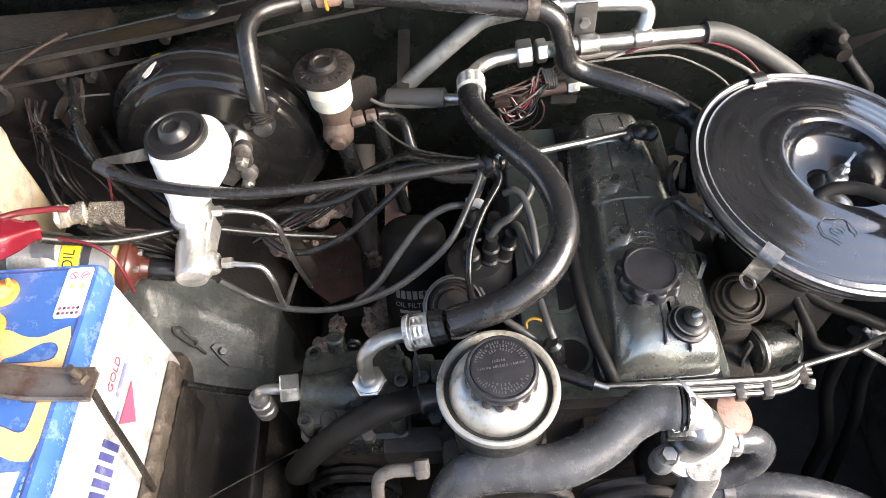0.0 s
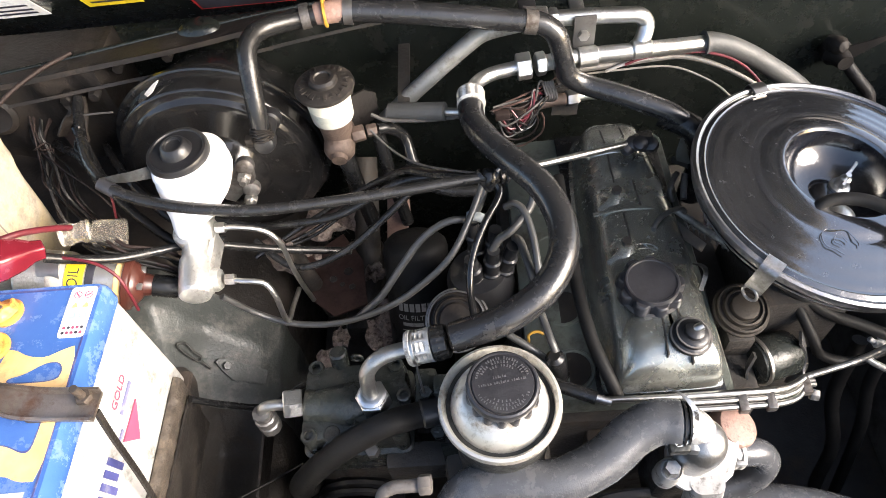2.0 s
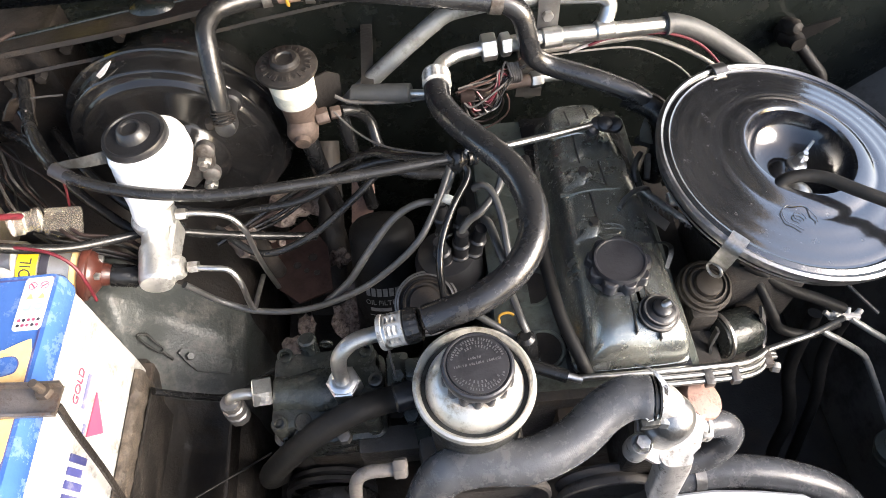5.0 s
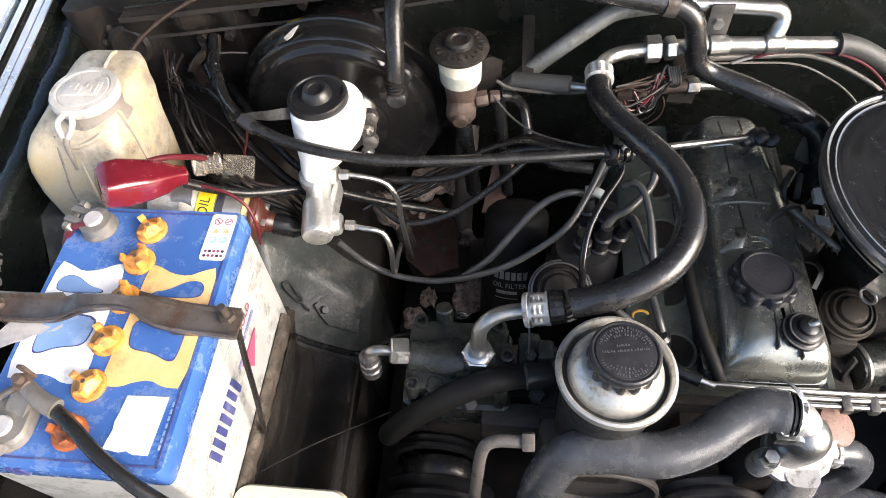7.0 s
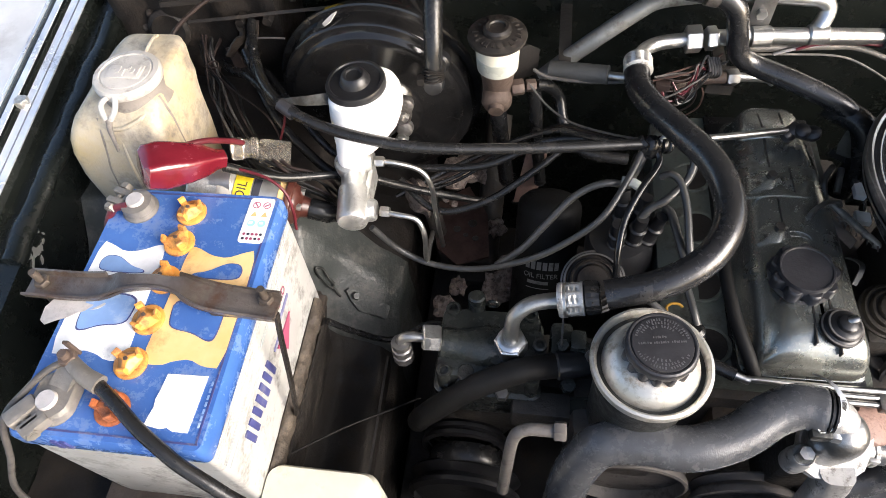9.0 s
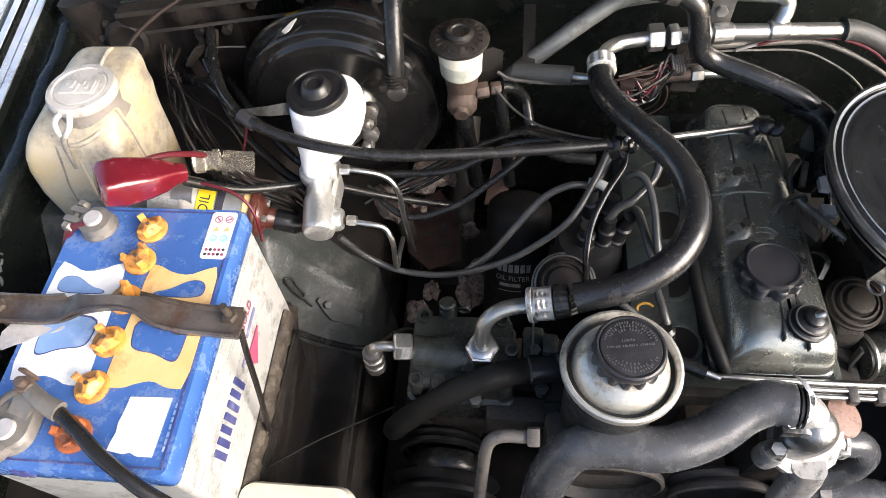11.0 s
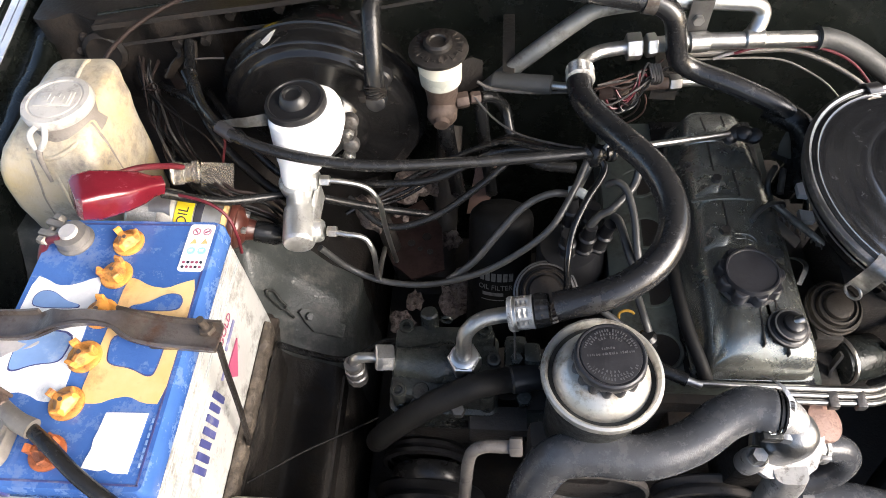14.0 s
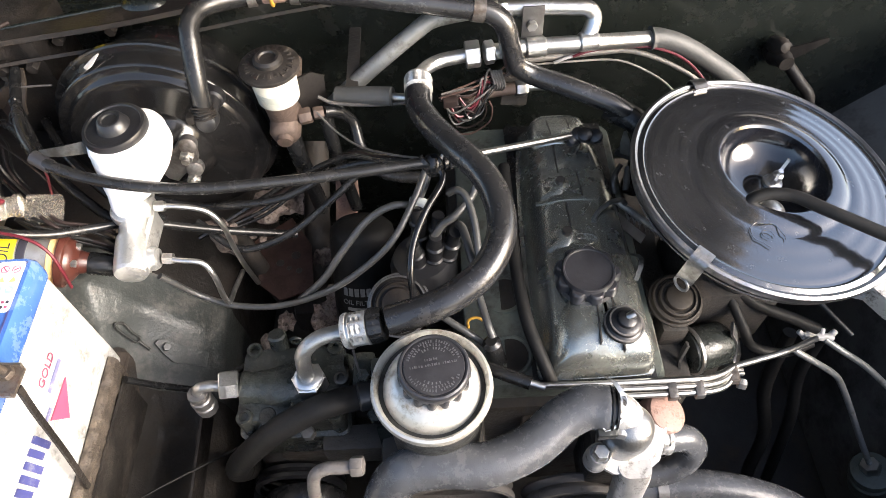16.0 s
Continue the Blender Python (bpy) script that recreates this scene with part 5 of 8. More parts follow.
part("stay", box(B(), (0.200, 0.727, 0.83), (0.218, 0.80, 0.835), 0.001), STEEL, acpipe)
part("foam_sleeve", tube(B(), [(0.360, 0.737, 0.798), (0.372, 0.738, 0.797), (0.40, 0.738, 0.786), (0.44, 0.735, 0.762), (0.50, 0.72, 0.72), (0.55, 0.70, 0.66)], lambda t: 0.0125 + 0.003 * math.exp(-t * 18), 18), FOAM, acpipe, "grey foam pipe insulation")

grey = thing("heater_pipe", (0.02, 0.71, 0.76), "grey painted steel pipe rising along the firewall", "pipe")
part("pipe", tube(B(), [(-0.044, 0.688, 0.757), (-0.01, 0.702, 0.781), (0.03, 0.716, 0.808), (0.070, 0.730, 0.833), (0.088, 0.736, 0.842), (0.110, 0.739, 0.846), (0.150, 0.742, 0.850)], 0.0105, 16), GREYPIPE, grey)
part("grommet", lathe(B(), axis_m((-0.046, 0.687, 0.756), (0.7, 0.25, 0.5)), [(0.0108, 0), (0.0135, 0.001), (0.0135, 0.006), (0.0108, 0.007)], 20), RUBBER, grey)
sl = thing("insulated_pipe", (0.0, 0.66, 0.79), "grey insulated pipe end beside the clutch cylinder", "pipe")
part("sleeve", lathe(B(), axis_m((-0.030, 0.672, 0.790), (0.071, -0.02, 0.012)), [(0.009, 0), (0.0112, 0.001), (0.0112, 0.072), (0.009, 0.073)], 20), FOAM, sl)
part("core", tube(B(), [(0.035, 0.654, 0.80), (0.055, 0.648, 0.803), (0.085, 0.645, 0.803)], 0.005, 12), STEEL, sl)
part("bracket", box(B(), (-0.02, 0.665, 0.785), (-0.005, 0.80, 0.79), 0.001), BLOCK, sl)

uni = thing("brake_union", (0.20, 0.72, 0.72), "small steel pipe union on a firewall bracket", "pipe union")
part("nut", nut(B(), (0.192, 0.718, 0.744), (0.208, 0.722, 0.742), 0.011), STEEL, uni)
part("pipe", tube(B(), [(0.208, 0.722, 0.742), (0.225, 0.724, 0.740), (0.245, 0.725, 0.737), (0.255, 0.725, 0.73)], lambda t: 0.006 - 0.002 * t, 12), ALU, uni)
part("bracket", plate(B(), [(-0.02, -0.02), (0.015, -0.025), (0.02, 0.015), (-0.015, 0.02)], 0, 0.003, axis_m((0.195, 0.735, 0.728), (0.1, -1, 0.2))), BLOCK, uni)
part("stay", box(B(), (0.187, 0.735, 0.722), (0.203, 0.80, 0.728), 0.001), BLOCK, uni)
hose("union_hose", [(0.192, 0.718, 0.744), (0.17, 0.715, 0.745), (0.145, 0.705, 0.748), (0.11, 0.69, 0.742)], 0.008, BROWN, "brown sleeved pipe behind the air-conditioning hose", "pipe")

# the long air-conditioning hose, arching over the engine
ac = thing("aircon_hose", (0.10, 0.50, 0.78), "thick black air-conditioning hose with silver crimped ends", "hose")
part("hose", tube(B(), [(0.069, 0.650, 0.815), (0.070, 0.622, 0.814), (0.084, 0.584, 0.820), (0.108, 0.542, 0.828), (0.134, 0.502, 0.831), (0.1475, 0.461, 0.828), (0.145, 0.424, 0.822), (0.124, 0.392, 0.812), (0.085, 0.371, 0.800), (0.036, 0.363, 0.786)],
                  0.0148, 20, 8), ACRUBBER, ac)
m = axis_m((0.070, 0.664, 0.817), (0.0, -1, -0.02))
part("crimp", crimped(B(), m, [(0.010, 0, 0), (0.0160, 0.001, 0), (0.0168, 0.004, 0), (0.0168, 0.0065, 1), (0.0164, 0.009, 0), (0.0168, 0.0115, 1), (0.0164, 0.014, 0), (0.0168, 0.0165, 1), (0.0168, 0.019, 0), (0.0142, 0.021, 0)], 9, 0.0036), OXIDE, ac)
m = axis_m((-0.010, 0.361, 0.772), (1, 0.045, 0.20))
part("crimp", crimped(B(), m, [(0.009, 0, 0), (0.0165, 0.001, 0), (0.0178, 0.003, 0), (0.0178, 0.006, 0), (0.0160, 0.0075, 0), (0.0172, 0.010, 1), (0.0168, 0.0125, 0), (0.0172, 0.015, 1), (0.0168, 0.0175, 0), (0.0172, 0.020, 1), (0.0168, 0.0225, 0), (0.0172, 0.026, 0), (0.014, 0.027, 0)], 9, 0.0040), OXIDE, ac)
part("collar", crimped(B(), axis_m((0.0165, 0.3625, 0.7775), (1, 0.045, 0.20)), [(0.0142, 0, 0), (0.0176, 0.001, 0), (0.0180, 0.004, 1), (0.0176, 0.007, 0), (0.0170, 0.010, 1), (0.0162, 0.014, 0), (0.0142, 0.015, 0)], 16, 0.0015, 64), RUBBER, ac)
part("elbow", tube(B(), [(-0.008, 0.361, 0.7725), (-0.020, 0.3595, 0.7715), (-0.033, 0.3565, 0.7700), (-0.044, 0.3515, 0.7655), (-0.0515, 0.3465, 0.7555), (-0.0535, 0.3425, 0.742), (-0.0540, 0.3405, 0.725), (-0.0540, 0.340, 0.705)], 0.0080, 18), DOME, ac)
part("nut_collar", lathe(B(), axis_m((-0.054, 0.3402, 0.713), (0, 0.02, 1)), [(0.0150, 0), (0.0150, 0.004), (0.0125, 0.006), (0.0085, 0.0065)], 28), ALU, ac)
part("band", lathe(B(), axis_m((-0.004, 0.361, 0.773), (1, 0.045, 0.2)), [(0.0165, 0), (0.0175, 0.0005), (0.0175, 0.003), (0.0165, 0.0035)], 24, False, False), STEEL, ac)
hose("tie_wire", [(-0.003, 0.352, 0.762), (-0.002, 0.345, 0.74), (-0.001, 0.342, 0.71), (0.0, 0.342, 0.68)], 0.0012, GREYWIRE, "thin wire hanging from the hose crimp", "wire")

# ---- compressor ----
comp = thing("aircon_compressor", (-0.072, 0.33, 0.45), "grimy cast air-conditioning compressor beside the engine", "compressor")
bm = B()
rings(bm, [rrect(-0.078, 0.352, 0.050, 0.042, 0.010, 0.575), rrect(-0.078, 0.350, 0.055, 0.046, 0.010, 0.60), rrect(-0.078, 0.349, 0.056, 0.045, 0.010, 0.636), rrect(-0.078, 0.349, 0.060, 0.048, 0.010, 0.639), rrect(-0.078, 0.349, 0.060, 0.048, 0.010, 0.650),
           rrect(-0.078, 0.349, 0.056, 0.043, 0.009, 0.653), rrect(-0.078, 0.349, 0.0555, 0.042, 0.009, 0.681), rrect(-0.078, 0.349, 0.054, 0.0405, 0.009, 0.6845), rrect(-0.078, 0.349, 0.051, 0.0375, 0.009, 0.686)])
part("body", bm, COMPCAST, comp)
bm = B()
rings(bm, [rrect(-0.058, 0.340, 0.024, 0.022, 0.008, 0.675), rrect(-0.057, 0.340, 0.023, 0.021, 0.008, 0.688), rrect(-0.056, 0.339, 0.020, 0.018, 0.008, 0.694)])
part("head", bm, COMPCAST, comp)
part("port", lathe(B(), axis_m((-0.060, 0.346, 0.672), (-1, -0.02, 0.20)), [(0.022, 0.0), (0.0275, 0.012), (0.0265, 0.026), (0.0225, 0.040), (0.0188, 0.052), (0.0178, 0.062), (0.0182, 0.070), (0.0165, 0.073), (0.012, 0.074)], 36), COMPCAST, comp)
part("saddle", lathe(B(), axis_m((-0.075, 0.320, 0.668), (0.05, 1, 0.02)), [(0.012, 0), (0.019, 0.006), (0.0225, 0.022), (0.0215, 0.040), (0.016, 0.056), (0.008, 0.064)], 32), COMPCAST, comp)
part("capped_bolt", lathe(B(), axis_m((-0.100, 0.3145, 0.655), (0, -0.05, 1)), [(0.0085, 0), (0.0085, 0.022), (0.0098, 0.023), (0.0098, 0.030), (0.0080, 0.032), (0, 0.0322)], 24), DULLCAST, comp)
part("pad_plate", plate(B(), [(-0.030, -0.026), (-0.030, 0.020), (-0.010, 0.024), (0.000, 0.024), (0.006, 0.010), (0.006, -0.022), (-0.006, -0.028)], 0, 0.006, Matrix.Translation((-0.022, 0.338, 0.690))), COMPCAST, comp)
part("pad_bolt", lathe(B(), axis_m((-0.023, 0.3445, 0.694), (0, 0, 1)), [(0.0075, 0), (0.0075, 0.008), (0.0060, 0.009), (0.0042, 0.009), (0.004, 0.003), (0, 0.003)], 20), DULLCAST, comp)
part("port_nut", nut(B(), (-0.0535, 0.340, 0.694), (-0.054, 0.340, 0.7155), 0.0180), ALU, comp)
part("port_nut", nut(B(), (-0.131, 0.345, 0.698), (-0.150, 0.342, 0.702), 0.0155), ALU, comp)
part("elbow_fitting", tube(B(), [(-0.148, 0.342, 0.701), (-0.160, 0.341, 0.704), (-0.170, 0.340, 0.702), (-0.175, 0.339, 0.692), (-0.175, 0.338, 0.676)], 0.0058, 14), DOME, comp)
part("valve_cap", lathe(B(), axis_m((-0.175, 0.338, 0.694), (0, -0.05, -1)), [(0.0058, -0.001), (0.0105, 0.0), (0.0112, 0.003), (0.0100, 0.0045), (0.0100, 0.010), (0.0118, 0.0115), (0.0122, 0.019), (0.0105, 0.0205), (0.0105, 0.024), (0.0120, 0.0255), (0.0120, 0.037), (0.010, 0.039)], 10), DARKSTEEL, comp)
for px, py in ((-0.124, 0.312), (-0.030, 0.312), (-0.034, 0.386), (-0.122, 0.388)):
    bm = lathe(B(), axis_m((px, py, 0.645), (0, 0, 1)), [(0.0088, 0), (0.0088, 0.042), (0.0078, 0.044), (0.0050, 0.044), (0.0045, 0.036), (0, 0.036)], 20)
    part("socket_bolt", bm, COMPCAST, comp)
part("bolt", nut(B(), (-0.103, 0.303, 0.660), (-0.103, 0.303, 0.678), 0.0085), DARKSTEEL, comp)
part("stub", lathe(B(), axis_m((-0.096, 0.392, 0.675), (0, 0.25, 1)), [(0.010, 0), (0.010, 0.026), (0.008, 0.028)], 18), COMPCAST, comp)
part("clutch_pulley", lathe(B(), axis_m((-0.108, 0.276, 0.412), (0, -1, 0.05)), [(0.060, 0), (0.073, 0.002), (0.076, 0.006), (0.070, 0.010), (0.062, 0.016), (0.070, 0.022), (0.076, 0.026), (0.076, 0.032), (0.068, 0.036), (0.066, 0.030), (0.03, 0.030), (0.0, 0.028)], 56), PLASTIC, comp, "black grooved clutch pulley")
part("clutch_drum", lathe(B(), axis_m((-0.105, 0.296, 0.440), (0, -1, 0.05)), [(0.040, 0), (0.053, 0.002), (0.054, 0.020), (0.050, 0.026), (0.03, 0.027)], 48), RUBBER, comp)
for k, rr in enumerate((0.050, 0.056, 0.058)):
    part("coil_ring", lathe(B(), axis_m((-0.110, 0.324 - 0.011 * k, 0.462), (0, -1, 0.05)), [(rr - 0.006, 0), (rr, 0.001), (rr, 0.006), (rr - 0.006, 0.008)], 48, False, False), PLASTIC, comp)
part("mount", box(B(), (-0.02, 0.33, 0.50), (0.05, 0.40, 0.62), 0.008), BLOCK, comp)
part("rear_case", lathe(B(), axis_m((-0.105, 0.42, 0.47), (0, -1, 0.03)), [(0.03, 0), (0.058, 0.006), (0.060, 0.06), (0.055, 0.09), (0.045, 0.10)], 36), BLOCK, comp)
part("neck", box(B(), (-0.125, 0.32, 0.48), (-0.035, 0.395, 0.60), 0.01), BLOCK, comp)
part("rear_lug", box(B(), (-0.012, 0.330, 0.650), (0.012, 0.375, 0.700), 0.006), COMPCAST, comp)
part("rear_lug", box(B(), (0.008, 0.338, 0.672), (0.026, 0.362, 0.712), 0.006), COMPCAST, comp)
part("bolt", nut(B(), (0.001, 0.345, 0.700), (0.001, 0.343, 0.710), 0.007), COMPCAST, comp)
part("bolt", nut(B(), (0.010, 0.318, 0.655), (0.010, 0.315, 0.672), 0.009), COMPCAST, comp)
part("port_seat", box(B(), (-0.052, 0.318, 0.678), (-0.028, 0.352, 0.692), 0.004), COMPCAST, comp)
part("eyelet", tube(B(), [V(-0.078 + 0.006 * math.cos(t), 0.398, 0.686 + 0.006 * math.sin(t)) for t in [2 * math.pi * k / 14 for k in range(15)]], 0.002, 8, straight=True), COMPCAST, comp)
part("web", box(B(), (-0.05, 0.285, 0.60), (0.02, 0.315, 0.648), 0.008), BLOCK, comp)
for k in range(4):
    part("rib", box(B(), (-0.125 + 0.003 * k, 0.302 + 0.022 * k, 0.60), (-0.119 + 0.003 * k, 0.308 + 0.022 * k, 0.668), 0.002), COMPCAST, comp)
part("cast_rib", strip(B(), [(-0.128, 0.331, 0.6865), (-0.09, 0.329, 0.6868), (-0.072, 0.329, 0.6865)], 0.005, 0.004, (0, 1, 0)), COMPCAST, comp)
part("hinge_lug", box(B(), (0.020, 0.330, 0.690), (0.048, 0.352, 0.706), 0.005), COMPCAST, comp)
part("bolt", nut(B(), (0.030, 0.334, 0.704), (0.030, 0.333, 0.712), 0.0065), DARKSTEEL, comp)
part("bolt", nut(B(), (-0.060, 0.300, 0.660), (-0.060, 0.298, 0.674), 0.0075), DARKSTEEL, comp)
part("hanging_bracket", strip(B(), [(0.022, 0.300, 0.672), (0.024, 0.292, 0.65), (0.022, 0.285, 0.62)], 0.02, 0.004, (1, 0, 0)), COMPCAST, comp)
suck = thing("suction_hose", (-0.155, 0.275, 0.52), "thick dull black hose over the compressor", "hose")
part("hose", tube(B(), [(0.006, 0.327, 0.692), (-0.012, 0.324, 0.694), (-0.042, 0.312, 0.704), (-0.085, 0.300, 0.684), (-0.124, 0.290, 0.646), (-0.152, 0.288, 0.60), (-0.166, 0.302, 0.54), (-0.172, 0.33, 0.46), (-0.170, 0.36, 0.38)], 0.0135, 18), MATT, suck)
part("ferrule", cyl(B(), (-0.006, 0.3255, 0.693), (0.030, 0.334, 0.690), 0.0155, seg=20, bev=0.002), PLASTIC, suck)
part("elbow", tube(B(), [(0.028, 0.334, 0.690), (0.038, 0.338, 0.684), (0.042, 0.342, 0.668), (0.042, 0.345, 0.64)], 0.010, 14), COMPCAST, suck)

# bent steel tube in front
bent = thing("bent_tube", (-0.03, 0.245, 0.60), "grey bent steel return tube with a nut", "pipe")
part("tube", tube(B(), [(0.000, 0.247, 0.718), (-0.014, 0.247, 0.717), (-0.030, 0.247, 0.715), (-0.041, 0.244, 0.708), (-0.046, 0.239, 0.690), (-0.049, 0.230, 0.655), (-0.053, 0.215, 0.60)], 0.0064, 14), DUSTYSTEEL, bent)
part("nut", nut(B(), (-0.006, 0.247, 0.718), (0.006, 0.247, 0.719), 0.0098), DUSTYSTEEL, bent)

# ---- power steering reservoir ----
px, py = 0.0745, 0.2940
steer = thing("power_steering_reservoir", (px, py, 0.62), "dull metal power steering reservoir with black cap", "fluid reservoir")
rm = axis_m((px, py, 0.62), (0, 0, 1))
part("can", lathe(B(), rm, [(0.040, 0), (0.044, 0.004), (0.045, 0.11), (0.048, 0.14), (0.050, 0.160), (0.051, 0.166)], 48), DULLCAST, steer)
part("rim", lathe(B(), rm, [(0.0500, 0.163), (0.0540, 0.165), (0.0550, 0.169), (0.0540, 0.1735), (0.0515, 0.1745), (0.0490, 0.172), (0.0480, 0.166)], 56, False, False), SILVERPAINT, steer, "worn plated rolled rim")
part("dome", lathe(B(), rm, [(0.0490, 0.160), (0.0460, 0.161), (0.0445, 0.164), (0.0435, 0.168), (0.0415, 0.174), (0.0370, 0.180), (0.0330, 0.183), (0.030, 0.185)], 56, False, True), SILVERPAINT, steer)
part("groove", lathe(B(), rm, [(0.0490, 0.161), (0.0480, 0.1600), (0.0450, 0.1600)], 48, False, False), BLOCK, steer)
pcm = axis_m((px + 0.003, py + 0.0025, 0.8020), (0.02, 0.02, 1))
pcap = part("cap", lathe(B(), pcm, [(0.0285, 0.006), (0.0300, 0.0105), (0.0312, 0.0125), (0.0314, 0.0190), (0.0306, 0.0212), (0.0290, 0.0222), (0.0278, 0.0220), (0.0272, 0.0212), (0.0, 0.0214)], 64), CAP, steer, "black ribbed cap with moulded lettering")
part("grip_skirt", knob(B(), pcm @ Matrix.Translation((0, 0, -0.003)), 0.0322, 0.0175, 15, 0.15, ((0.0, 0.96), (0.12, 1.0), (0.90, 1.0), (1.0, 0.97)), 120), CAP, pcap)
part("disc", lathe(B(), pcm, [(0.0268, 0.0205), (0.0262, 0.0222), (0.0250, 0.0224), (0, 0.0224)], 48), CAP, pcap)
capm = Matrix.Translation((px + 0.0035, py + 0.0030, 0.8245))
for rr, a0, a1, cnt in ((0.0228, 18, 165, 26), (0.0196, 28, 152, 17), (0.0162, 55, 125, 9), (0.0228, 205, 335, 22), (0.0196, 218, 322, 14), (0.0162, 240, 300, 6)):
    bm = B()
    for k in range(cnt):
        if k % 7 != 5:
            box(bm, (rr - 0.0010, -0.0005, 0.0), (rr + 0.0009 + 0.0003 * (k % 3), 0.0004 + 0.0003 * (k % 2), 0.0006), 0, capm @ Matrix.Rotation(radians(a0 + (a1 - a0) * k / (cnt - 1)), 4, "Z"))
    part("moulded_line", bm, EMBOSS, pcap)
for yy, x0, cnt in ((0.0012, -0.0205, 22), (0.0062, -0.007, 7)):
    bm = B()
    for k in range(cnt):
        if k % 8 != 6:
            box(bm, (x0 + 0.0019 * k, yy - 0.0011, 0), (x0 + 0.0019 * k + 0.0007 + 0.0004 * (k % 3), yy + 0.0010 - 0.0005 * (k % 2), 0.0006), 0, capm @ Matrix.Rotation(radians(8), 4, "Z"))
    part("moulded_line", bm, EMBOSS, pcap)
part("pump", box(B(), (px - 0.06, py - 0.03, 0.52), (px + 0.05, py + 0.06, 0.66), 0.012), BLOCK, steer)
part("bolt", nut(B(), (px + 0.045, py + 0.04, 0.655), (px + 0.045, py + 0.04, 0.672), 0.008), STEEL, steer)

# ---- radiator hose and thermostat ----
rad = thing("radiator_hose", (0.12, 0.26, 0.68), "thick grey radiator top hose", "hose")
part("hose", tube(B(), [(0.012, 0.205, 0.55), (0.013, 0.214, 0.61), (0.020, 0.228, 0.662), (0.040, 0.243, 0.699), (0.075, 0.246, 0.712), (0.122, 0.244, 0.714), (0.165, 0.259, 0.717), (0.196, 0.280, 0.726), (0.219, 0.2885, 0.732), (0.240, 0.2855, 0.733)],
                  lambda t: 0.0215 + 0.0009 * math.exp(-((t - 0.98) / 0.03) ** 2) + 0.000022 * math.sin(t * 2 * math.pi * 230), 32, 104), HOSE, rad)
part("end_ring", lathe(B(), axis_m((0.2400, 0.2855, 0.733), (1, -0.12, -0.02)), [(0.0175, 0), (0.0228, 0.0), (0.0228, 0.0022), (0.0190, 0.0026), (0.0190, 0.0045), (0.0212, 0.0049), (0.0212, 0.0068), (0.0165, 0.0072)], 36), RUBBER, rad)
therm = thing("thermostat_housing", (0.268, 0.285, 0.62), "corroded aluminium thermostat housing with hose necks", "thermostat housing")
part("neck", tube(B(), [(0.236, 0.2853, 0.733), (0.248, 0.2845, 0.731), (0.2565, 0.280, 0.722), (0.2595, 0.2745, 0.706)], lambda t: 0.0172 + 0.0025 * t, 26), OXIDE, therm)
part("dome", lathe(B(), axis_m((0.2600, 0.2740, 0.682), (0.03, -0.03, 1)), [(0.020, -0.018), (0.0225, 0.004), (0.0240, 0.018), (0.0240, 0.030), (0.0222, 0.040), (0.0175, 0.048), (0.010, 0.0525), (0, 0.0535)], 40), DOME, therm)
part("flange", plate(B(), rounded([(-0.046, -0.010), (-0.044, -0.026), (-0.030, -0.030), (-0.014, -0.022), (0.006, -0.028), (0.020, -0.024), (0.027, -0.008), (0.026, 0.020), (0.010, 0.030), (-0.030, 0.024)], 1), 0, 0.010, axis_m((0.262, 0.271, 0.666), (0.03, -0.22, 1), (0, 1, 0)) @ Matrix.Rotation(radians(180), 4, "Z")), OXIDE, therm, "white-crusted flange")
part("bolt_boss", lathe(B(), axis_m((0.2345, 0.2605, 0.655), (0, -0.1, 1)), [(0.0125, 0), (0.0130, 0.012), (0.0120, 0.030), (0.0102, 0.033), (0.0098, 0.028), (0, 0.028)], 24), OXIDE, therm)
part("bolt", nut(B(), (0.2345, 0.2575, 0.681), (0.2343, 0.2560, 0.698), 0.0078), ALU, therm)
part("spigot", lathe(B(), axis_m((0.280, 0.277, 0.660), (1, 0.02, -0.22)), [(0.0125, 0), (0.0125, 0.03)], 22), OXIDE, therm)
part("base", box(B(), (0.235, 0.262, 0.52), (0.305, 0.34, 0.645), 0.01), BLOCK, therm)
part("tail", rings(B(), [rrect(0.270, 0.250, 0.0165, 0.014, 0.010, 0.672), rrect(0.271, 0.246, 0.0165, 0.0150, 0.011, 0.655), rrect(0.270, 0.240, 0.0160, 0.015, 0.011, 0.625), rrect(0.268, 0.232, 0.0150, 0.015, 0.011, 0.590)]), OXIDE, therm, "chalky cast tail")
part("sender", lathe(B(), axis_m((0.303, 0.302, 0.648), (0.35, -0.05, 0.9)), [(0.021, 0), (0.023, 0.003), (0.0225, 0.024), (0.0205, 0.029), (0.016, 0.031), (0, 0.0315)], 28), SENDER, therm, "reddish-brown temperature sender")
band = thing("band_clamp", (0.25, 0.29, 0.70), "loose slotted steel hose clamp band on the neck", "hose clamp")
band_line = [(0.2300, 0.3160, 0.7480), (0.2400, 0.3080, 0.7530), (0.2470, 0.3000, 0.7530), (0.2520, 0.2890, 0.7500), (0.2510, 0.2810, 0.7470), (0.2460, 0.2720, 0.7430), (0.2390, 0.2670, 0.7390), (0.2320, 0.2635, 0.7360)]
part("band", strip(B(), band_line, lambda t: 0.0018 + 0.0056 * min(1.0, max(0.0, t - 0.12) / 0.45), 0.0009, (1, 0.12, 0.05)), ALU, band)
path = spline(band_line, 9)
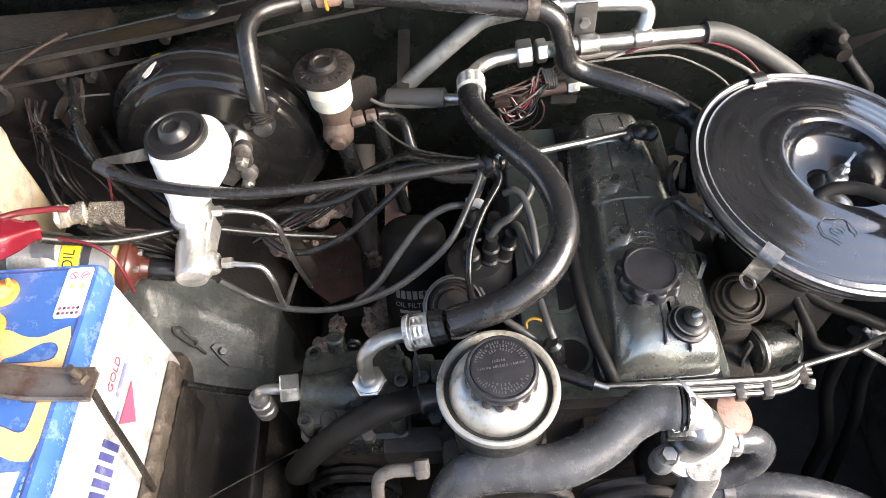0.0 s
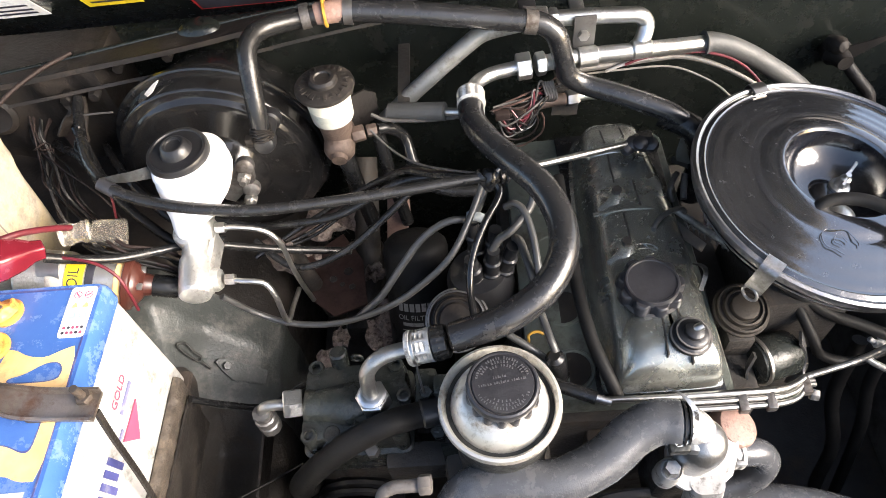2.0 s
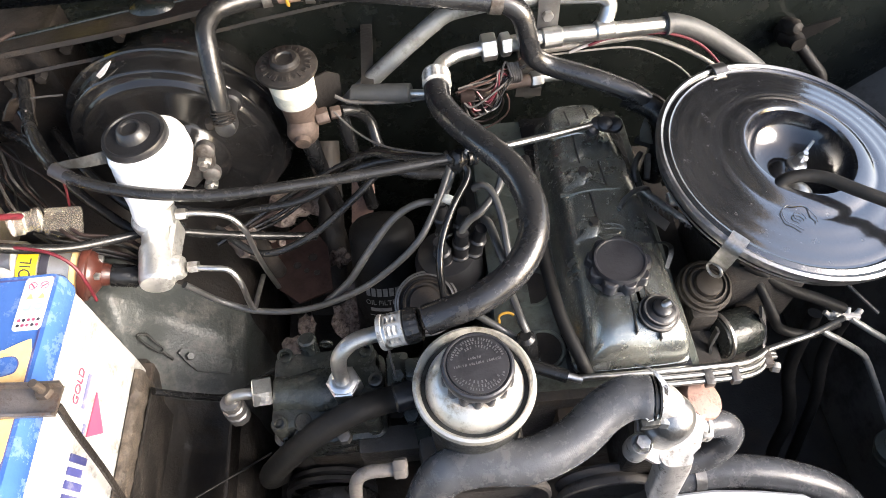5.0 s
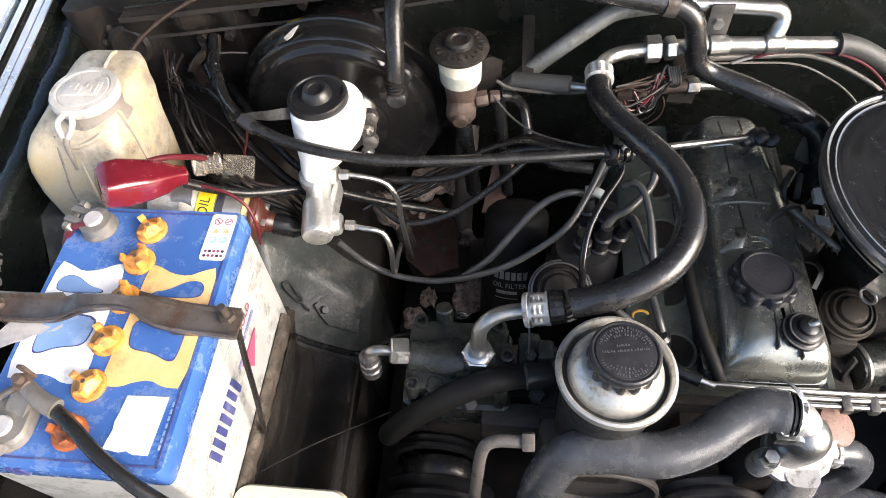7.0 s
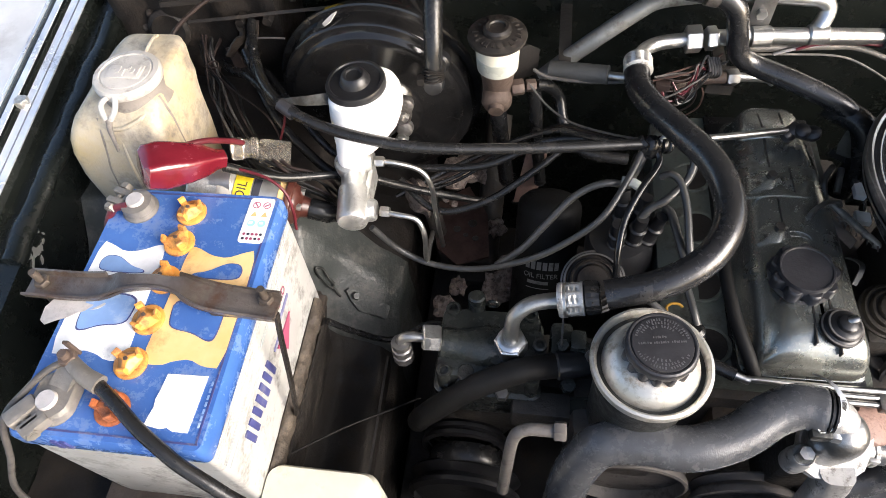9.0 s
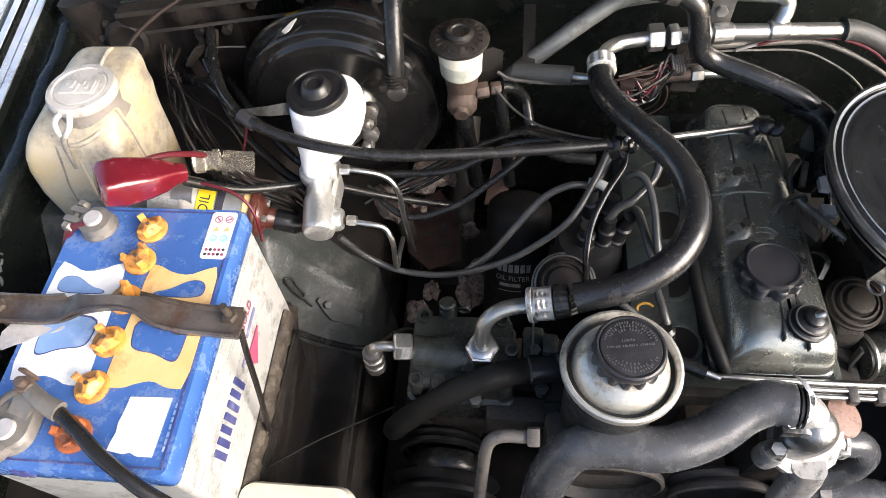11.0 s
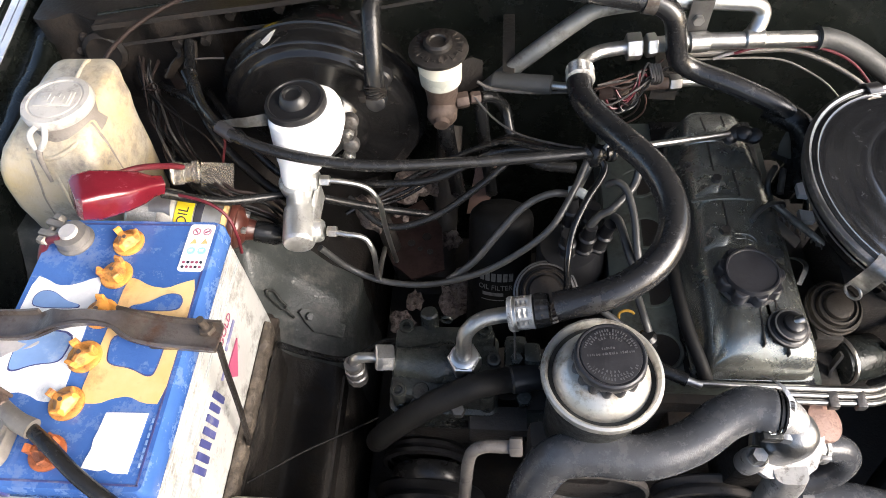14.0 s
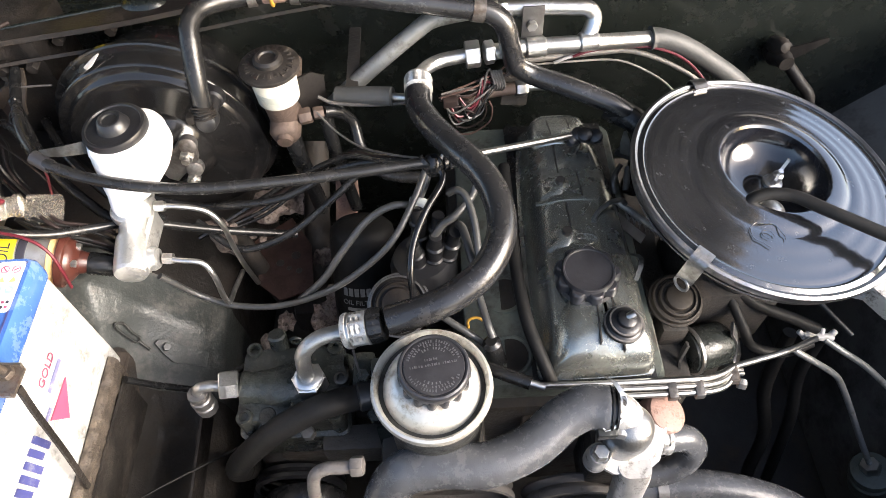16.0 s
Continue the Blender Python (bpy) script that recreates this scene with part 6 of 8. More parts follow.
for k in range(26, len(path) - 2, 1):
    d = (path[k + 1] - path[k - 1]).normalized()
    up = d.cross(V(1, 0.12, 0.05)).normalized()
    up = up if up.z > 0 or up.y < -0.3 else -up
    mm = axis_m(path[k], up, (1, 0.12, 0.05))
    part("slot", box(B(), (-0.0004, -0.0018, -0.0007), (0.0004, 0.0018, 0.0010), 0, mm), BLOCK, band)
part("worm_housing", box(B(), (0.2255, 0.2585, 0.7240), (0.2445, 0.2690, 0.7360), 0.003), DULLCAST, band)
part("worm_screw", nut(B(), (0.2430, 0.2630, 0.7290), (0.2520, 0.2620, 0.7280), 0.0052), ALU, band)
byp = thing("bypass_hose", (0.33, 0.275, 0.60), "short black bypass hose with spring clamp", "hose")
part("hose", tube(B(), [(0.298, 0.278, 0.658), (0.318, 0.280, 0.654), (0.336, 0.281, 0.646), (0.347, 0.277, 0.628), (0.342, 0.270, 0.606), (0.325, 0.264, 0.592), (0.30, 0.262, 0.585)], 0.0145, 20), HOSE, byp)
for dx in (0.0, 0.0065):
    part("spring_clamp", lathe(B(), axis_m((0.3045 + dx, 0.279, 0.6565 - dx * 0.25), (1, 0.05, -0.2)), [(0.0146, -0.0022), (0.0160, -0.0020), (0.0162, 0.0), (0.0160, 0.0020), (0.0146, 0.0022)], 30, False, False), OXIDE, byp, "pale spring clamp")
part("clamp_tang", box(B(), (0.3025, 0.262, 0.6640), (0.3125, 0.2665, 0.6720), 0.0012), OXIDE, byp)
low = thing("lower_hose", (0.38, 0.245, 0.54), "black lower coolant hose with clamp", "hose")
part("hose", tube(B(), [(0.290, 0.250, 0.566), (0.33, 0.252, 0.570), (0.375, 0.250, 0.570), (0.43, 0.240, 0.560), (0.48, 0.222, 0.54), (0.52, 0.19, 0.50)], 0.0185, 20), HOSE, low)
hose_clamp(low, (0.318, 0.2515, 0.569), (1, 0.02, 0), 0.0187, 0.012)

# ---- engine ----
eng = thing("engine", (0.22, 0.53, 0.25), "oily inline engine with green-grey painted castings", "engine")
bm = B()
box(bm, (0.095, 0.345, 0.28), (0.37, 0.70, 0.625), 0.015)
part("block", bm, BLOCK, eng)
bm = B()
rings(bm, [rrect(0.215, 0.520, 0.105, 0.190, 0.015, 0.615), rrect(0.215, 0.520, 0.105, 0.190, 0.015, 0.676), rrect(0.218, 0.520, 0.098, 0.185, 0.015, 0.6835)])
part("cylinder_head", bm, ENGINE, eng)
for y in (0.368, 0.445, 0.524, 0.602):
    well = part("plug_well", lathe(B(), axis_m((0.1565, y, 0.678), (-0.12, 0, 1)), [(0.0250, 0), (0.0250, 0.006), (0.0240, 0.0075), (0.0220, 0.0078), (0.0205, 0.0070), (0.0200, 0.0050)], 36, False, False), ENGINE, eng)
    # Dark disc paints the shade inside the plug well.
    part("well_bottom", cyl(B(), (0.1560, y, 0.6815), (0.1555, y, 0.6842), 0.0203, seg=32), SHADEPAINT, well)
bm = B()
box(bm, (0.12, 0.318, 0.40), (0.34, 0.348, 0.66), 0.01)
part("timing_cover", bm, BLOCK, eng)
PULX, PULZ = 0.090, 0.535
part("steering_pump_pulley", lathe(B(), axis_m((PULX, 0.274, PULZ), (0, -1, 0.03)), [(0.055, 0), (0.066, 0.001), (0.068, 0.004), (0.062, 0.009), (0.068, 0.014), (0.069, 0.017), (0.069, 0.023), (0.065, 0.024), (0.062, 0.010), (0.02, 0.010), (0, 0.009)], 56), DUSTYSTEEL, eng, "dusty grey grooved pulley")
part("water_pump_pulley", lathe(B(), axis_m((0.230, 0.272, 0.511), (0, -1, 0.03)), [(0.05, 0), (0.060, 0.001), (0.062, 0.004), (0.054, 0.010), (0.062, 0.016), (0.063, 0.018), (0.063, 0.024), (0.059, 0.025), (0.056, 0.012), (0.02, 0.012), (0, 0.010)], 56), DUSTYSTEEL, eng, "dusty grey grooved pulley")
part("front_web", box(B(), (0.165, 0.290, 0.53), (0.205, 0.32, 0.64), 0.008), RUSTY, eng)
part("front_web", box(B(), (0.212, 0.292, 0.55), (0.228, 0.32, 0.65), 0.006), RUSTY, eng)

fan = thing("cooling_fan", (0.30, 0.235, 0.44), "pale grey radiator fan at the engine's front", "fan")
part("hub", lathe(B(), axis_m((0.30, 0.240, 0.44), (0, -1, 0)), [(0.03, -0.006), (0.045, 0.0), (0.045, 0.025), (0.03, 0.035), (0, 0.036)], 32), PALEFAN, fan)
for turn in (0, 180):
    rot = Matrix.Translation((0.30, 0.235, 0.44)) @ Matrix.Rotation(radians(turn), 4, "Y") @ Matrix.Translation((-0.30, -0.241, -0.444))
    edge = [(0.165, 0.214, 0.575), (0.225, 0.230, 0.580), (0.273, 0.237, 0.582), (0.330, 0.238, 0.583), (0.380, 0.233, 0.582), (0.427, 0.226, 0.578), (0.475, 0.203, 0.566), (0.50, 0.18, 0.55)]
    loops = []
    for f, dz, dy in ((0.0, -0.004, 0.0), (0.0, 0.0, -0.003), (0.35, -0.004, -0.030), (0.7, -0.018, -0.062), (1.0, -0.045, -0.085), (1.0, -0.050, -0.080), (0.7, -0.024, -0.058), (0.35, -0.010, -0.026)):
        loops.append([rot @ V(0.31 + (x - 0.31) * (1 - 0.45 * f), y + dy, z + dz - 0.02 * f) for x, y, z in edge])
    bm = B()
    vs = [[bm.verts.new(p) for p in lp] for lp in loops]
    for a, b in zip(vs, vs[1:] + vs[:1]):
        for q in range(len(edge) - 1):
            bm.faces.new((a[q], a[q + 1], b[q + 1], b[q]))
    bm.faces.new([lp[0] for lp in vs])
    bm.faces.new([lp[-1] for lp in vs][::-1])
    part("blade", bm, PALEFAN, fan)

cover = thing("valve_cover", (0.238, 0.50, 0.686), "worn green-grey metal valve cover with oil cap", "valve cover")
bm = B()
def taper(outline, left, right, front, back):
    """The outline with its four flanks drawn in."""
    out = []
    for x, y in outline:
        wl, wr = min(1, max(0, (0.245 - x) / 0.045)), min(1, max(0, (x - 0.262) / 0.035))
        wf, wb = min(1, max(0, (0.375 - y) / 0.035)), min(1, max(0, (y - 0.44) / 0.03))
        out.append((x + left * wl - right * wr, y + front * wf - back * wb))
    return out


base = rounded([(0.184, 0.346), (0.192, 0.337), (0.296, 0.337), (0.304, 0.345), (0.305, 0.45), (0.299, 0.58), (0.285, 0.658), (0.276, 0.680), (0.258, 0.690), (0.222, 0.692), (0.204, 0.686), (0.195, 0.668), (0.188, 0.60), (0.183, 0.47)])
rings(bm, [[V(x, y, z) for x, y in taper(base, l, r, f, b)] for z, l, r, f, b in ((0.686, -0.003, -0.003, -0.003, -0.003), (0.6925, -0.003, -0.003, -0.003, -0.003), (0.694, 0.001, 0.001, 0.001, 0.001), (0.706, 0.006, 0.002, 0.004, 0.003), (0.718, 0.014, 0.005, 0.008, 0.007), (0.726, 0.021, 0.010, 0.014, 0.013), (0.7305, 0.027, 0.016, 0.022, 0.020), (0.7325, 0.034, 0.024, 0.032, 0.030), (0.7330, 0.042, 0.032, 0.040, 0.038))])
part("shell", bm, COVER, cover, angle=30)
bm = B()
outline = rounded([(0.188, 0.338), (0.198, 0.334), (0.294, 0.335), (0.304, 0.340), (0.306, 0.36), (0.301, 0.44), (0.290, 0.474), (0.262, 0.476), (0.226, 0.452), (0.194, 0.408), (0.185, 0.392), (0.185, 0.36)])
rings(bm, [[V(x, y, z) for x, y in taper(outline, l, r, f, b)] for z, l, r, f, b in ((0.690, 0, 0, 0, 0), (0.702, 0.005, 0.001, 0.001, 0.001), (0.714, 0.011, 0.003, 0.0035, 0.003), (0.724, 0.018, 0.006, 0.008, 0.006), (0.7315, 0.025, 0.0105, 0.0145, 0.010), (0.7365, 0.0315, 0.0155, 0.0225, 0.015), (0.7395, 0.038, 0.021, 0.031, 0.021), (0.7408, 0.046, 0.028, 0.039, 0.028), (0.7412, 0.056, 0.036, 0.048, 0.036))])
part("front_hump", bm, COVER, cover, angle=50)
bm = B()
rings(bm, [rrect(0.240, 0.652, 0.037, 0.028, 0.020, 0.722, 6), rrect(0.240, 0.652, 0.034, 0.025, 0.019, 0.7325, 6), rrect(0.240, 0.653, 0.030, 0.021, 0.016, 0.7360, 6), rrect(0.240, 0.654, 0.024, 0.015, 0.010, 0.7368, 6)])
part("rear_hump", bm, COVER, cover, angle=50)
for a, b, z in (((0.230, 0.640), (0.227, 0.664), 0.7364), ((0.254, 0.648), (0.252, 0.666), 0.7364), ((0.231, 0.581), (0.231, 0.625), 0.7328), ((0.255, 0.544), (0.253, 0.581), 0.7328), ((0.235, 0.496), (0.234, 0.535), 0.7328)):
    part("groove", strip(B(), [(*a, z), (*b, z)], 0.0016, 0.0022, (1, 0, 0)), BLOCK, cover)
for bx, by in ((0.231, 0.565), (0.229, 0.491)):
    bm = rings(B(), [[V(bx + r * math.cos(a) * (1.0 if math.cos(a) > 0 else 1.3) - s * (math.sin(a) < -0.5), by + r * math.sin(a) - s * (math.sin(a) < -0.3), z) for a in [2 * math.pi * q / 28 for q in range(28)]] for r, z, s in ((0.0150, 0.7290, 0.010), (0.0115, 0.7335, 0.005), (0.0085, 0.7352, 0.001), (0.0070, 0.7362, 0))])
    part("boss", bm, COVER, cover, angle=80)
part("cross_rib", strip(B(), [(0.200, 0.536, 0.7315), (0.235, 0.541, 0.7330), (0.270, 0.540, 0.7325)], 0.004, 0.003, (0, 1, 0)), COVER, cover)
part("gasket", box(B(), (0.178, 0.332, 0.6835), (0.308, 0.706, 0.6865), 0.001), RUBBER, cover)
ocm = axis_m((0.240, 0.427, 0.739), (0, 0, 1))
oc = part("oil_cap", knob(B(), ocm, 0.0345, 0.0155, 9, 0.19, ((0, 0.99), (0.10, 1.02), (0.20, 1.0), (0.78, 1.0), (0.90, 0.98), (1.0, 0.93))), CAP, cover, "black scalloped oil filler cap")
part("disc", lathe(B(), ocm, [(0.0285, 0.013), (0.0280, 0.0175), (0.0268, 0.0197), (0.0252, 0.0197), (0.0244, 0.0183), (0, 0.0183)], 48), CAP, oc)
# Steel ring added for the lit lower edge of the cap's flange.
part("lit_flange_ring", lathe(B(), ocm, [(0.030, -0.001), (0.0335, 0.0), (0.0335, 0.0025), (0.030, 0.003)], 40, False, False), DARKSTEEL, oc)
pc = part("breather_valve", lathe(B(), axis_m((0.268, 0.370, 0.737), (0.10, -0.05, 1)), [(0.019, 0), (0.0205, 0.002), (0.020, 0.006), (0.0165, 0.008), (0.0165, 0.012), (0.014, 0.0145), (0.010, 0.015), (0.0095, 0.019), (0.0065, 0.021), (0, 0.0215)], 32), PLASTIC, cover)
for rr, zz in ((0.0200, 0.0058), (0.0160, 0.0120)):
    part("ring", lathe(B(), axis_m((0.268, 0.370, 0.737), (0.10, -0.05, 1)), [(rr - 0.001, zz), (rr + 0.0008, zz), (rr + 0.0008, zz + 0.0012), (rr - 0.001, zz + 0.0014)], 32, False, False), DARKSTEEL, pc)
part("stem", tube(B(), [(0.269, 0.370, 0.753), (0.272, 0.3705, 0.757), (0.277, 0.372, 0.759)], 0.0044, 12), PIPESTEEL, pc)
for x, y0, y1 in ((0.2435, 0.352, 0.398), (0.2665, 0.344, 0.356), (0.262, 0.390, 0.402)):
    part("groove", box(B(), (x - 0.0008, y0, 0.730), (x + 0.0008, y1, 0.7420 if y0 > 0.35 else 0.7375), 0.0003, Matrix.Translation((x, y0, 0)) @ Matrix.Rotation(radians(-3), 4, "Z") @ Matrix.Translation((-x, -y0, 0))), BLOCK, cover)
for bxy in ((0.229, 0.491), (0.231, 0.565)):
    part("bolt", nut(B(), (*bxy, 0.735), (*bxy, 0.741), 0.0058), BLOCK, cover)
for rx, ry in ((0.016, 0.011), (0.006, 0.011), (0.012, 0.0045)):
    loop = [(0.246 + rx * math.cos(2 * math.pi * k / 24), 0.480 + ry * math.sin(2 * math.pi * k / 24), 0.7325) for k in range(25)]
    part("cast_badge", tube(B(), loop, 0.0011, 6, straight=True), COVER, cover)
# Black tube laid in for the dark gap between cover and head.
hose("dark_gap_strip", [(0.196, 0.328, 0.695), (0.188, 0.345, 0.710), (0.175, 0.385, 0.722), (0.169, 0.445, 0.726), (0.168, 0.52, 0.728), (0.168, 0.60, 0.728)], 0.0070, MATT, "black strip standing for the dark gap beside the valve cover", "cable")

# fuel pipes across the front of the cover
fp = thing("fuel_pipes", (0.28, 0.32, 0.66), "bundle of thin steel fuel pipes with clips", "pipe")
for k in range(3):
    o = V(0, -0.0065 * k, -0.002 * k)
    first = [V(0.180, 0.323, 0.707)] if k == 0 else [V(0.222, 0.318, 0.70) + o]
    last = [V(0.430, 0.362, 0.655), V(0.475, 0.378, 0.640), V(0.53, 0.405, 0.612)] if k == 0 else [V(0.408, 0.352, 0.662) + o * 0.5]
    part("pipe", tube(B(), first + [V(0.237, 0.324, 0.702) + o, V(0.289, 0.326, 0.697) + o, V(0.336, 0.329, 0.690) + o, V(0.362, 0.333, 0.682) + o, V(0.382, 0.341, 0.674) + o, V(0.398, 0.350, 0.668) + o * 0.6] + last, (0.0036, 0.0030, 0.0034)[k], 10), PIPESTEEL, fp)
for x, y, z in ((0.318, 0.322, 0.690), (0.348, 0.325, 0.684), (0.395, 0.346, 0.667)):
    part("clip", box(B(), (x - 0.005, y - 0.014, z - 0.006), (x + 0.005, y + 0.006, z + 0.005), 0.002), DARKSTEEL, fp)
part("bolt", nut(B(), (0.402, 0.336, 0.656), (0.410, 0.334, 0.656), 0.0065), STEEL, fp)
fj = thing("fuel_hose", (0.15, 0.33, 0.69), "black rubber fuel hose joining a steel pipe", "hose")
part("hose", tube(B(), [(0.118, 0.352, 0.705), (0.140, 0.339, 0.710), (0.172, 0.325, 0.709)], 0.007, 12), RUBBER, fj)
part("tail", tube(B(), [(0.170, 0.326, 0.709), (0.186, 0.321, 0.706)], 0.0045, 10), STEEL, fj)

# ---- distributor, plug leads, oil filter ----
dist = thing("distributor", (0.068, 0.49, 0.62), "black distributor with rubber plug boots", "distributor")
dm = axis_m((0.070, 0.495, 0.625), (-0.10, 0.05, 1))
part("housing", lathe(B(), dm, [(0.020, -0.08), (0.022, -0.02), (0.036, 0.0), (0.038, 0.025)], 32), DULLCAST, dist)
part("cap", lathe(B(), dm, [(0.038, 0.025), (0.041, 0.027), (0.040, 0.055), (0.034, 0.068), (0.020, 0.072), (0, 0.073)], 32), PLASTIC, dist)
boots = [(0.061, 0.518, 0.760), (0.086, 0.512, 0.752), (0.056, 0.482, 0.740), (0.082, 0.488, 0.745), (0.104, 0.494, 0.742)]
for bx, by, bz in boots:
    ax = V(bx - 0.070, by - 0.497, 0.16).normalized()
    part("boot", lathe(B(), axis_m(V(bx, by, bz) - ax * 0.062, ax), [(0.0105, 0), (0.0105, 0.012), (0.0115, 0.014), (0.0115, 0.018), (0.0095, 0.020), (0.0095, 0.034), (0.0105, 0.036), (0.0105, 0.041), (0.008, 0.043), (0.007, 0.062)], 18), PLASTIC, dist)
vu = axis_m((0.036, 0.446, 0.668), (-0.12, -0.42, 1))
unit = part("vacuum_unit", lathe(B(), vu, [(0.020, -0.004), (0.034, 0.000), (0.0375, 0.004), (0.0375, 0.007), (0.0345, 0.0085), (0.0335, 0.0130), (0.0315, 0.0140), (0.0300, 0.0115), (0.0280, 0.0115), (0.0262, 0.0170), (0.0240, 0.0180), (0.0225, 0.0155), (0.0200, 0.0155), (0.0175, 0.0200), (0.010, 0.0210), (0, 0.0210)], 40), GRIMESHADE, dist, "dull pressed-steel vacuum unit")
for rr, zz in ((0.0365, 0.0065), (0.0325, 0.0132)):
    part("ring", lathe(B(), vu, [(rr - 0.001, zz - 0.001), (rr + 0.0012, zz), (rr + 0.0012, zz + 0.0014), (rr - 0.001, zz + 0.002)], 40, False, False), DARKSTEEL, unit)
leads = [
    ([(0.066, 0.518, 0.764), (0.036, 0.514, 0.770), (0.006, 0.505, 0.756), (-0.024, 0.482, 0.731), (-0.049, 0.466, 0.702), (-0.079, 0.456, 0.677)], 0.0042, LEADGREY),
    ([(0.076, 0.545, 0.796), (0.060, 0.511, 0.780), (0.036, 0.475, 0.760), (0.001, 0.460, 0.730), (-0.042, 0.452, 0.700), (-0.103, 0.453, 0.670), (-0.158, 0.456, 0.670), (-0.198, 0.462, 0.690), (-0.223, 0.460, 0.735)], 0.0038, LEADGREY),
    ([(0.086, 0.545, 0.798), (0.093, 0.531, 0.790), (0.074, 0.499, 0.780), (0.060, 0.472, 0.765), (0.054, 0.445, 0.750), (0.055, 0.425, 0.720), (0.055, 0.42, 0.69)], 0.0040, BLACKGLOSS),
]
short_leads = [
    ([(0.080, 0.546, 0.798), (0.074, 0.534, 0.784), (0.066, 0.523, 0.770)], 0.0046, LEADGREY),
    ([(0.127, 0.540, 0.795), (0.130, 0.532, 0.788), (0.124, 0.519, 0.775), (0.104, 0.500, 0.765), (0.090, 0.496, 0.755), (0.080, 0.490, 0.742)], 0.0046, LEADGREY),
    ([(0.098, 0.528, 0.770), (0.108, 0.526, 0.777), (0.118, 0.516, 0.775), (0.125, 0.489, 0.765), (0.128, 0.455, 0.750), (0.134, 0.425, 0.730)], 0.0042, LEADGREY),
    ([(0.108, 0.505, 0.742), (0.113, 0.494, 0.746), (0.120, 0.460, 0.742), (0.127, 0.430, 0.737)], 0.0048, LEADGREY),
    ([(0.122, 0.43, 0.735), (0.127, 0.411, 0.730), (0.133, 0.384, 0.726), (0.139, 0.370, 0.715)], 0.0042, LEADGREY),
    ([(0.078, 0.41, 0.722), (0.089, 0.398, 0.720), (0.108, 0.387, 0.712), (0.124, 0.379, 0.702), (0.135, 0.372, 0.695)], 0.0040, LEADGREY),
]
for pts, lead_r, lead_mat in leads + short_leads:
    hose("plug_lead", pts, lead_r, lead_mat, "grey spark plug lead across the engine", "cable", group="plug leads")
hose("plug_lead", [(0.056, 0.520, 0.768), (0.066, 0.519, 0.769), (0.077, 0.514, 0.766)], 0.0055, PALEPRINT, "pale lead end over a boot", "cable", group="plug leads")
bm = lathe(B(), axis_m((0.139, 0.366, 0.700), (-0.2, 0.1, 1)), [(0.010, -0.02), (0.010, 0.018), (0.006, 0.022)], 18)
solo("plug_boot", bm, RUBBER, "black rubber spark plug boot", "plug boot")
solo("dipstick_ring", tube(B(), [V(0.121 + 0.0085 * math.cos(a), 0.404 + 0.004 * math.sin(a), 0.696 + 0.004 * math.sin(a)) for a in [radians(20 + 9 * k) for k in range(21)]] + [V(0.1125, 0.400, 0.66), V(0.1125, 0.400, 0.60)], 0.0016, 8, straight=True), OCHRE, "worn yellow dipstick loop beside the head", "dipstick")

filt = thing("oil_filter", (-0.025, 0.53, 0.48), "black oil filter canister with pale printing", "oil filter")
fm = axis_m((-0.022, 0.500, 0.50), (0.03, 0.5, 0.87))
part("canister", lathe(B(), fm, [(0.040, -0.03), (0.043, -0.026), (0.043, 0.156), (0.041, 0.164), (0.034, 0.171), (0.02, 0.174), (0, 0.175)], 40), MATT, filt)


def filter_bar(a0, a1, z0, z1):
    n = 6
    lo = [fm @ V(0.0434 * math.cos(radians(a0 + (a1 - a0) * k / n)), 0.0434 * math.sin(radians(a0 + (a1 - a0) * k / n)), z0) for k in range(n + 1)]
    hi = [fm @ V(0.0434 * math.cos(radians(a0 + (a1 - a0) * k / n)), 0.0434 * math.sin(radians(a0 + (a1 - a0) * k / n)), z1) for k in range(n + 1)]
    bm = B()
    a, b = [bm.verts.new(p) for p in lo], [bm.verts.new(p) for p in hi]
    for k in range(n):
        bm.faces.new((a[k], a[k + 1], b[k + 1], b[k]))
    part("print", bm, FAINTPRINT, filt)


FRONT = 180
for k in range(6):
    filter_bar(FRONT - 122 + 10.5 * k, FRONT - 114 + 10.5 * k, 0.083, 0.095)
lettering("print", "OIL FILTER", 0.0100, FAINTPRINT, filt, lambda x, y, z: fm @ Matrix.Rotation(radians(FRONT - 93) + x / 0.0434, 4, "Z") @ V(0.0436 + z, 0, 0.0735 + y))
filter_bar(FRONT - 116, FRONT - 78, 0.061, 0.066)
filter_bar(FRONT - 118, FRONT - 76, 0.054, 0.0552)

# ---- cable across the bay, its clip and tie ----
cable = thing("control_cable", (-0.1, 0.51, 0.80), "long black sheathed cable across the engine bay", "cable")
part("sheath", tube(B(), [(-0.4110, 0.7050, 0.8260), (-0.4040, 0.6800, 0.8240), (-0.3880, 0.6400, 0.8270), (-0.3610, 0.5880, 0.8350), (-0.3320, 0.5500, 0.8440), (-0.308, 0.524, 0.856), (-0.264, 0.509, 0.846), (-0.204, 0.501, 0.837), (-0.146, 0.502, 0.829), (-0.058, 0.518, 0.817), (0.009, 0.530, 0.811), (0.083, 0.546, 0.803)], 0.0062, 14), RUBBER, cable)
part("rod", tube(B(), [(0.083, 0.546, 0.803), (0.166, 0.584, 0.777), (0.225, 0.610, 0.760), (0.250, 0.622, 0.752), (0.262, 0.632, 0.745), (0.270, 0.65, 0.735)], 0.0042, 12), PIPESTEEL, cable, "bare steel tube end")
part("collar", cyl(B(), (-0.317, 0.529, 0.859), (-0.300, 0.520, 0.853), 0.0075, seg=16), CAP, cable)
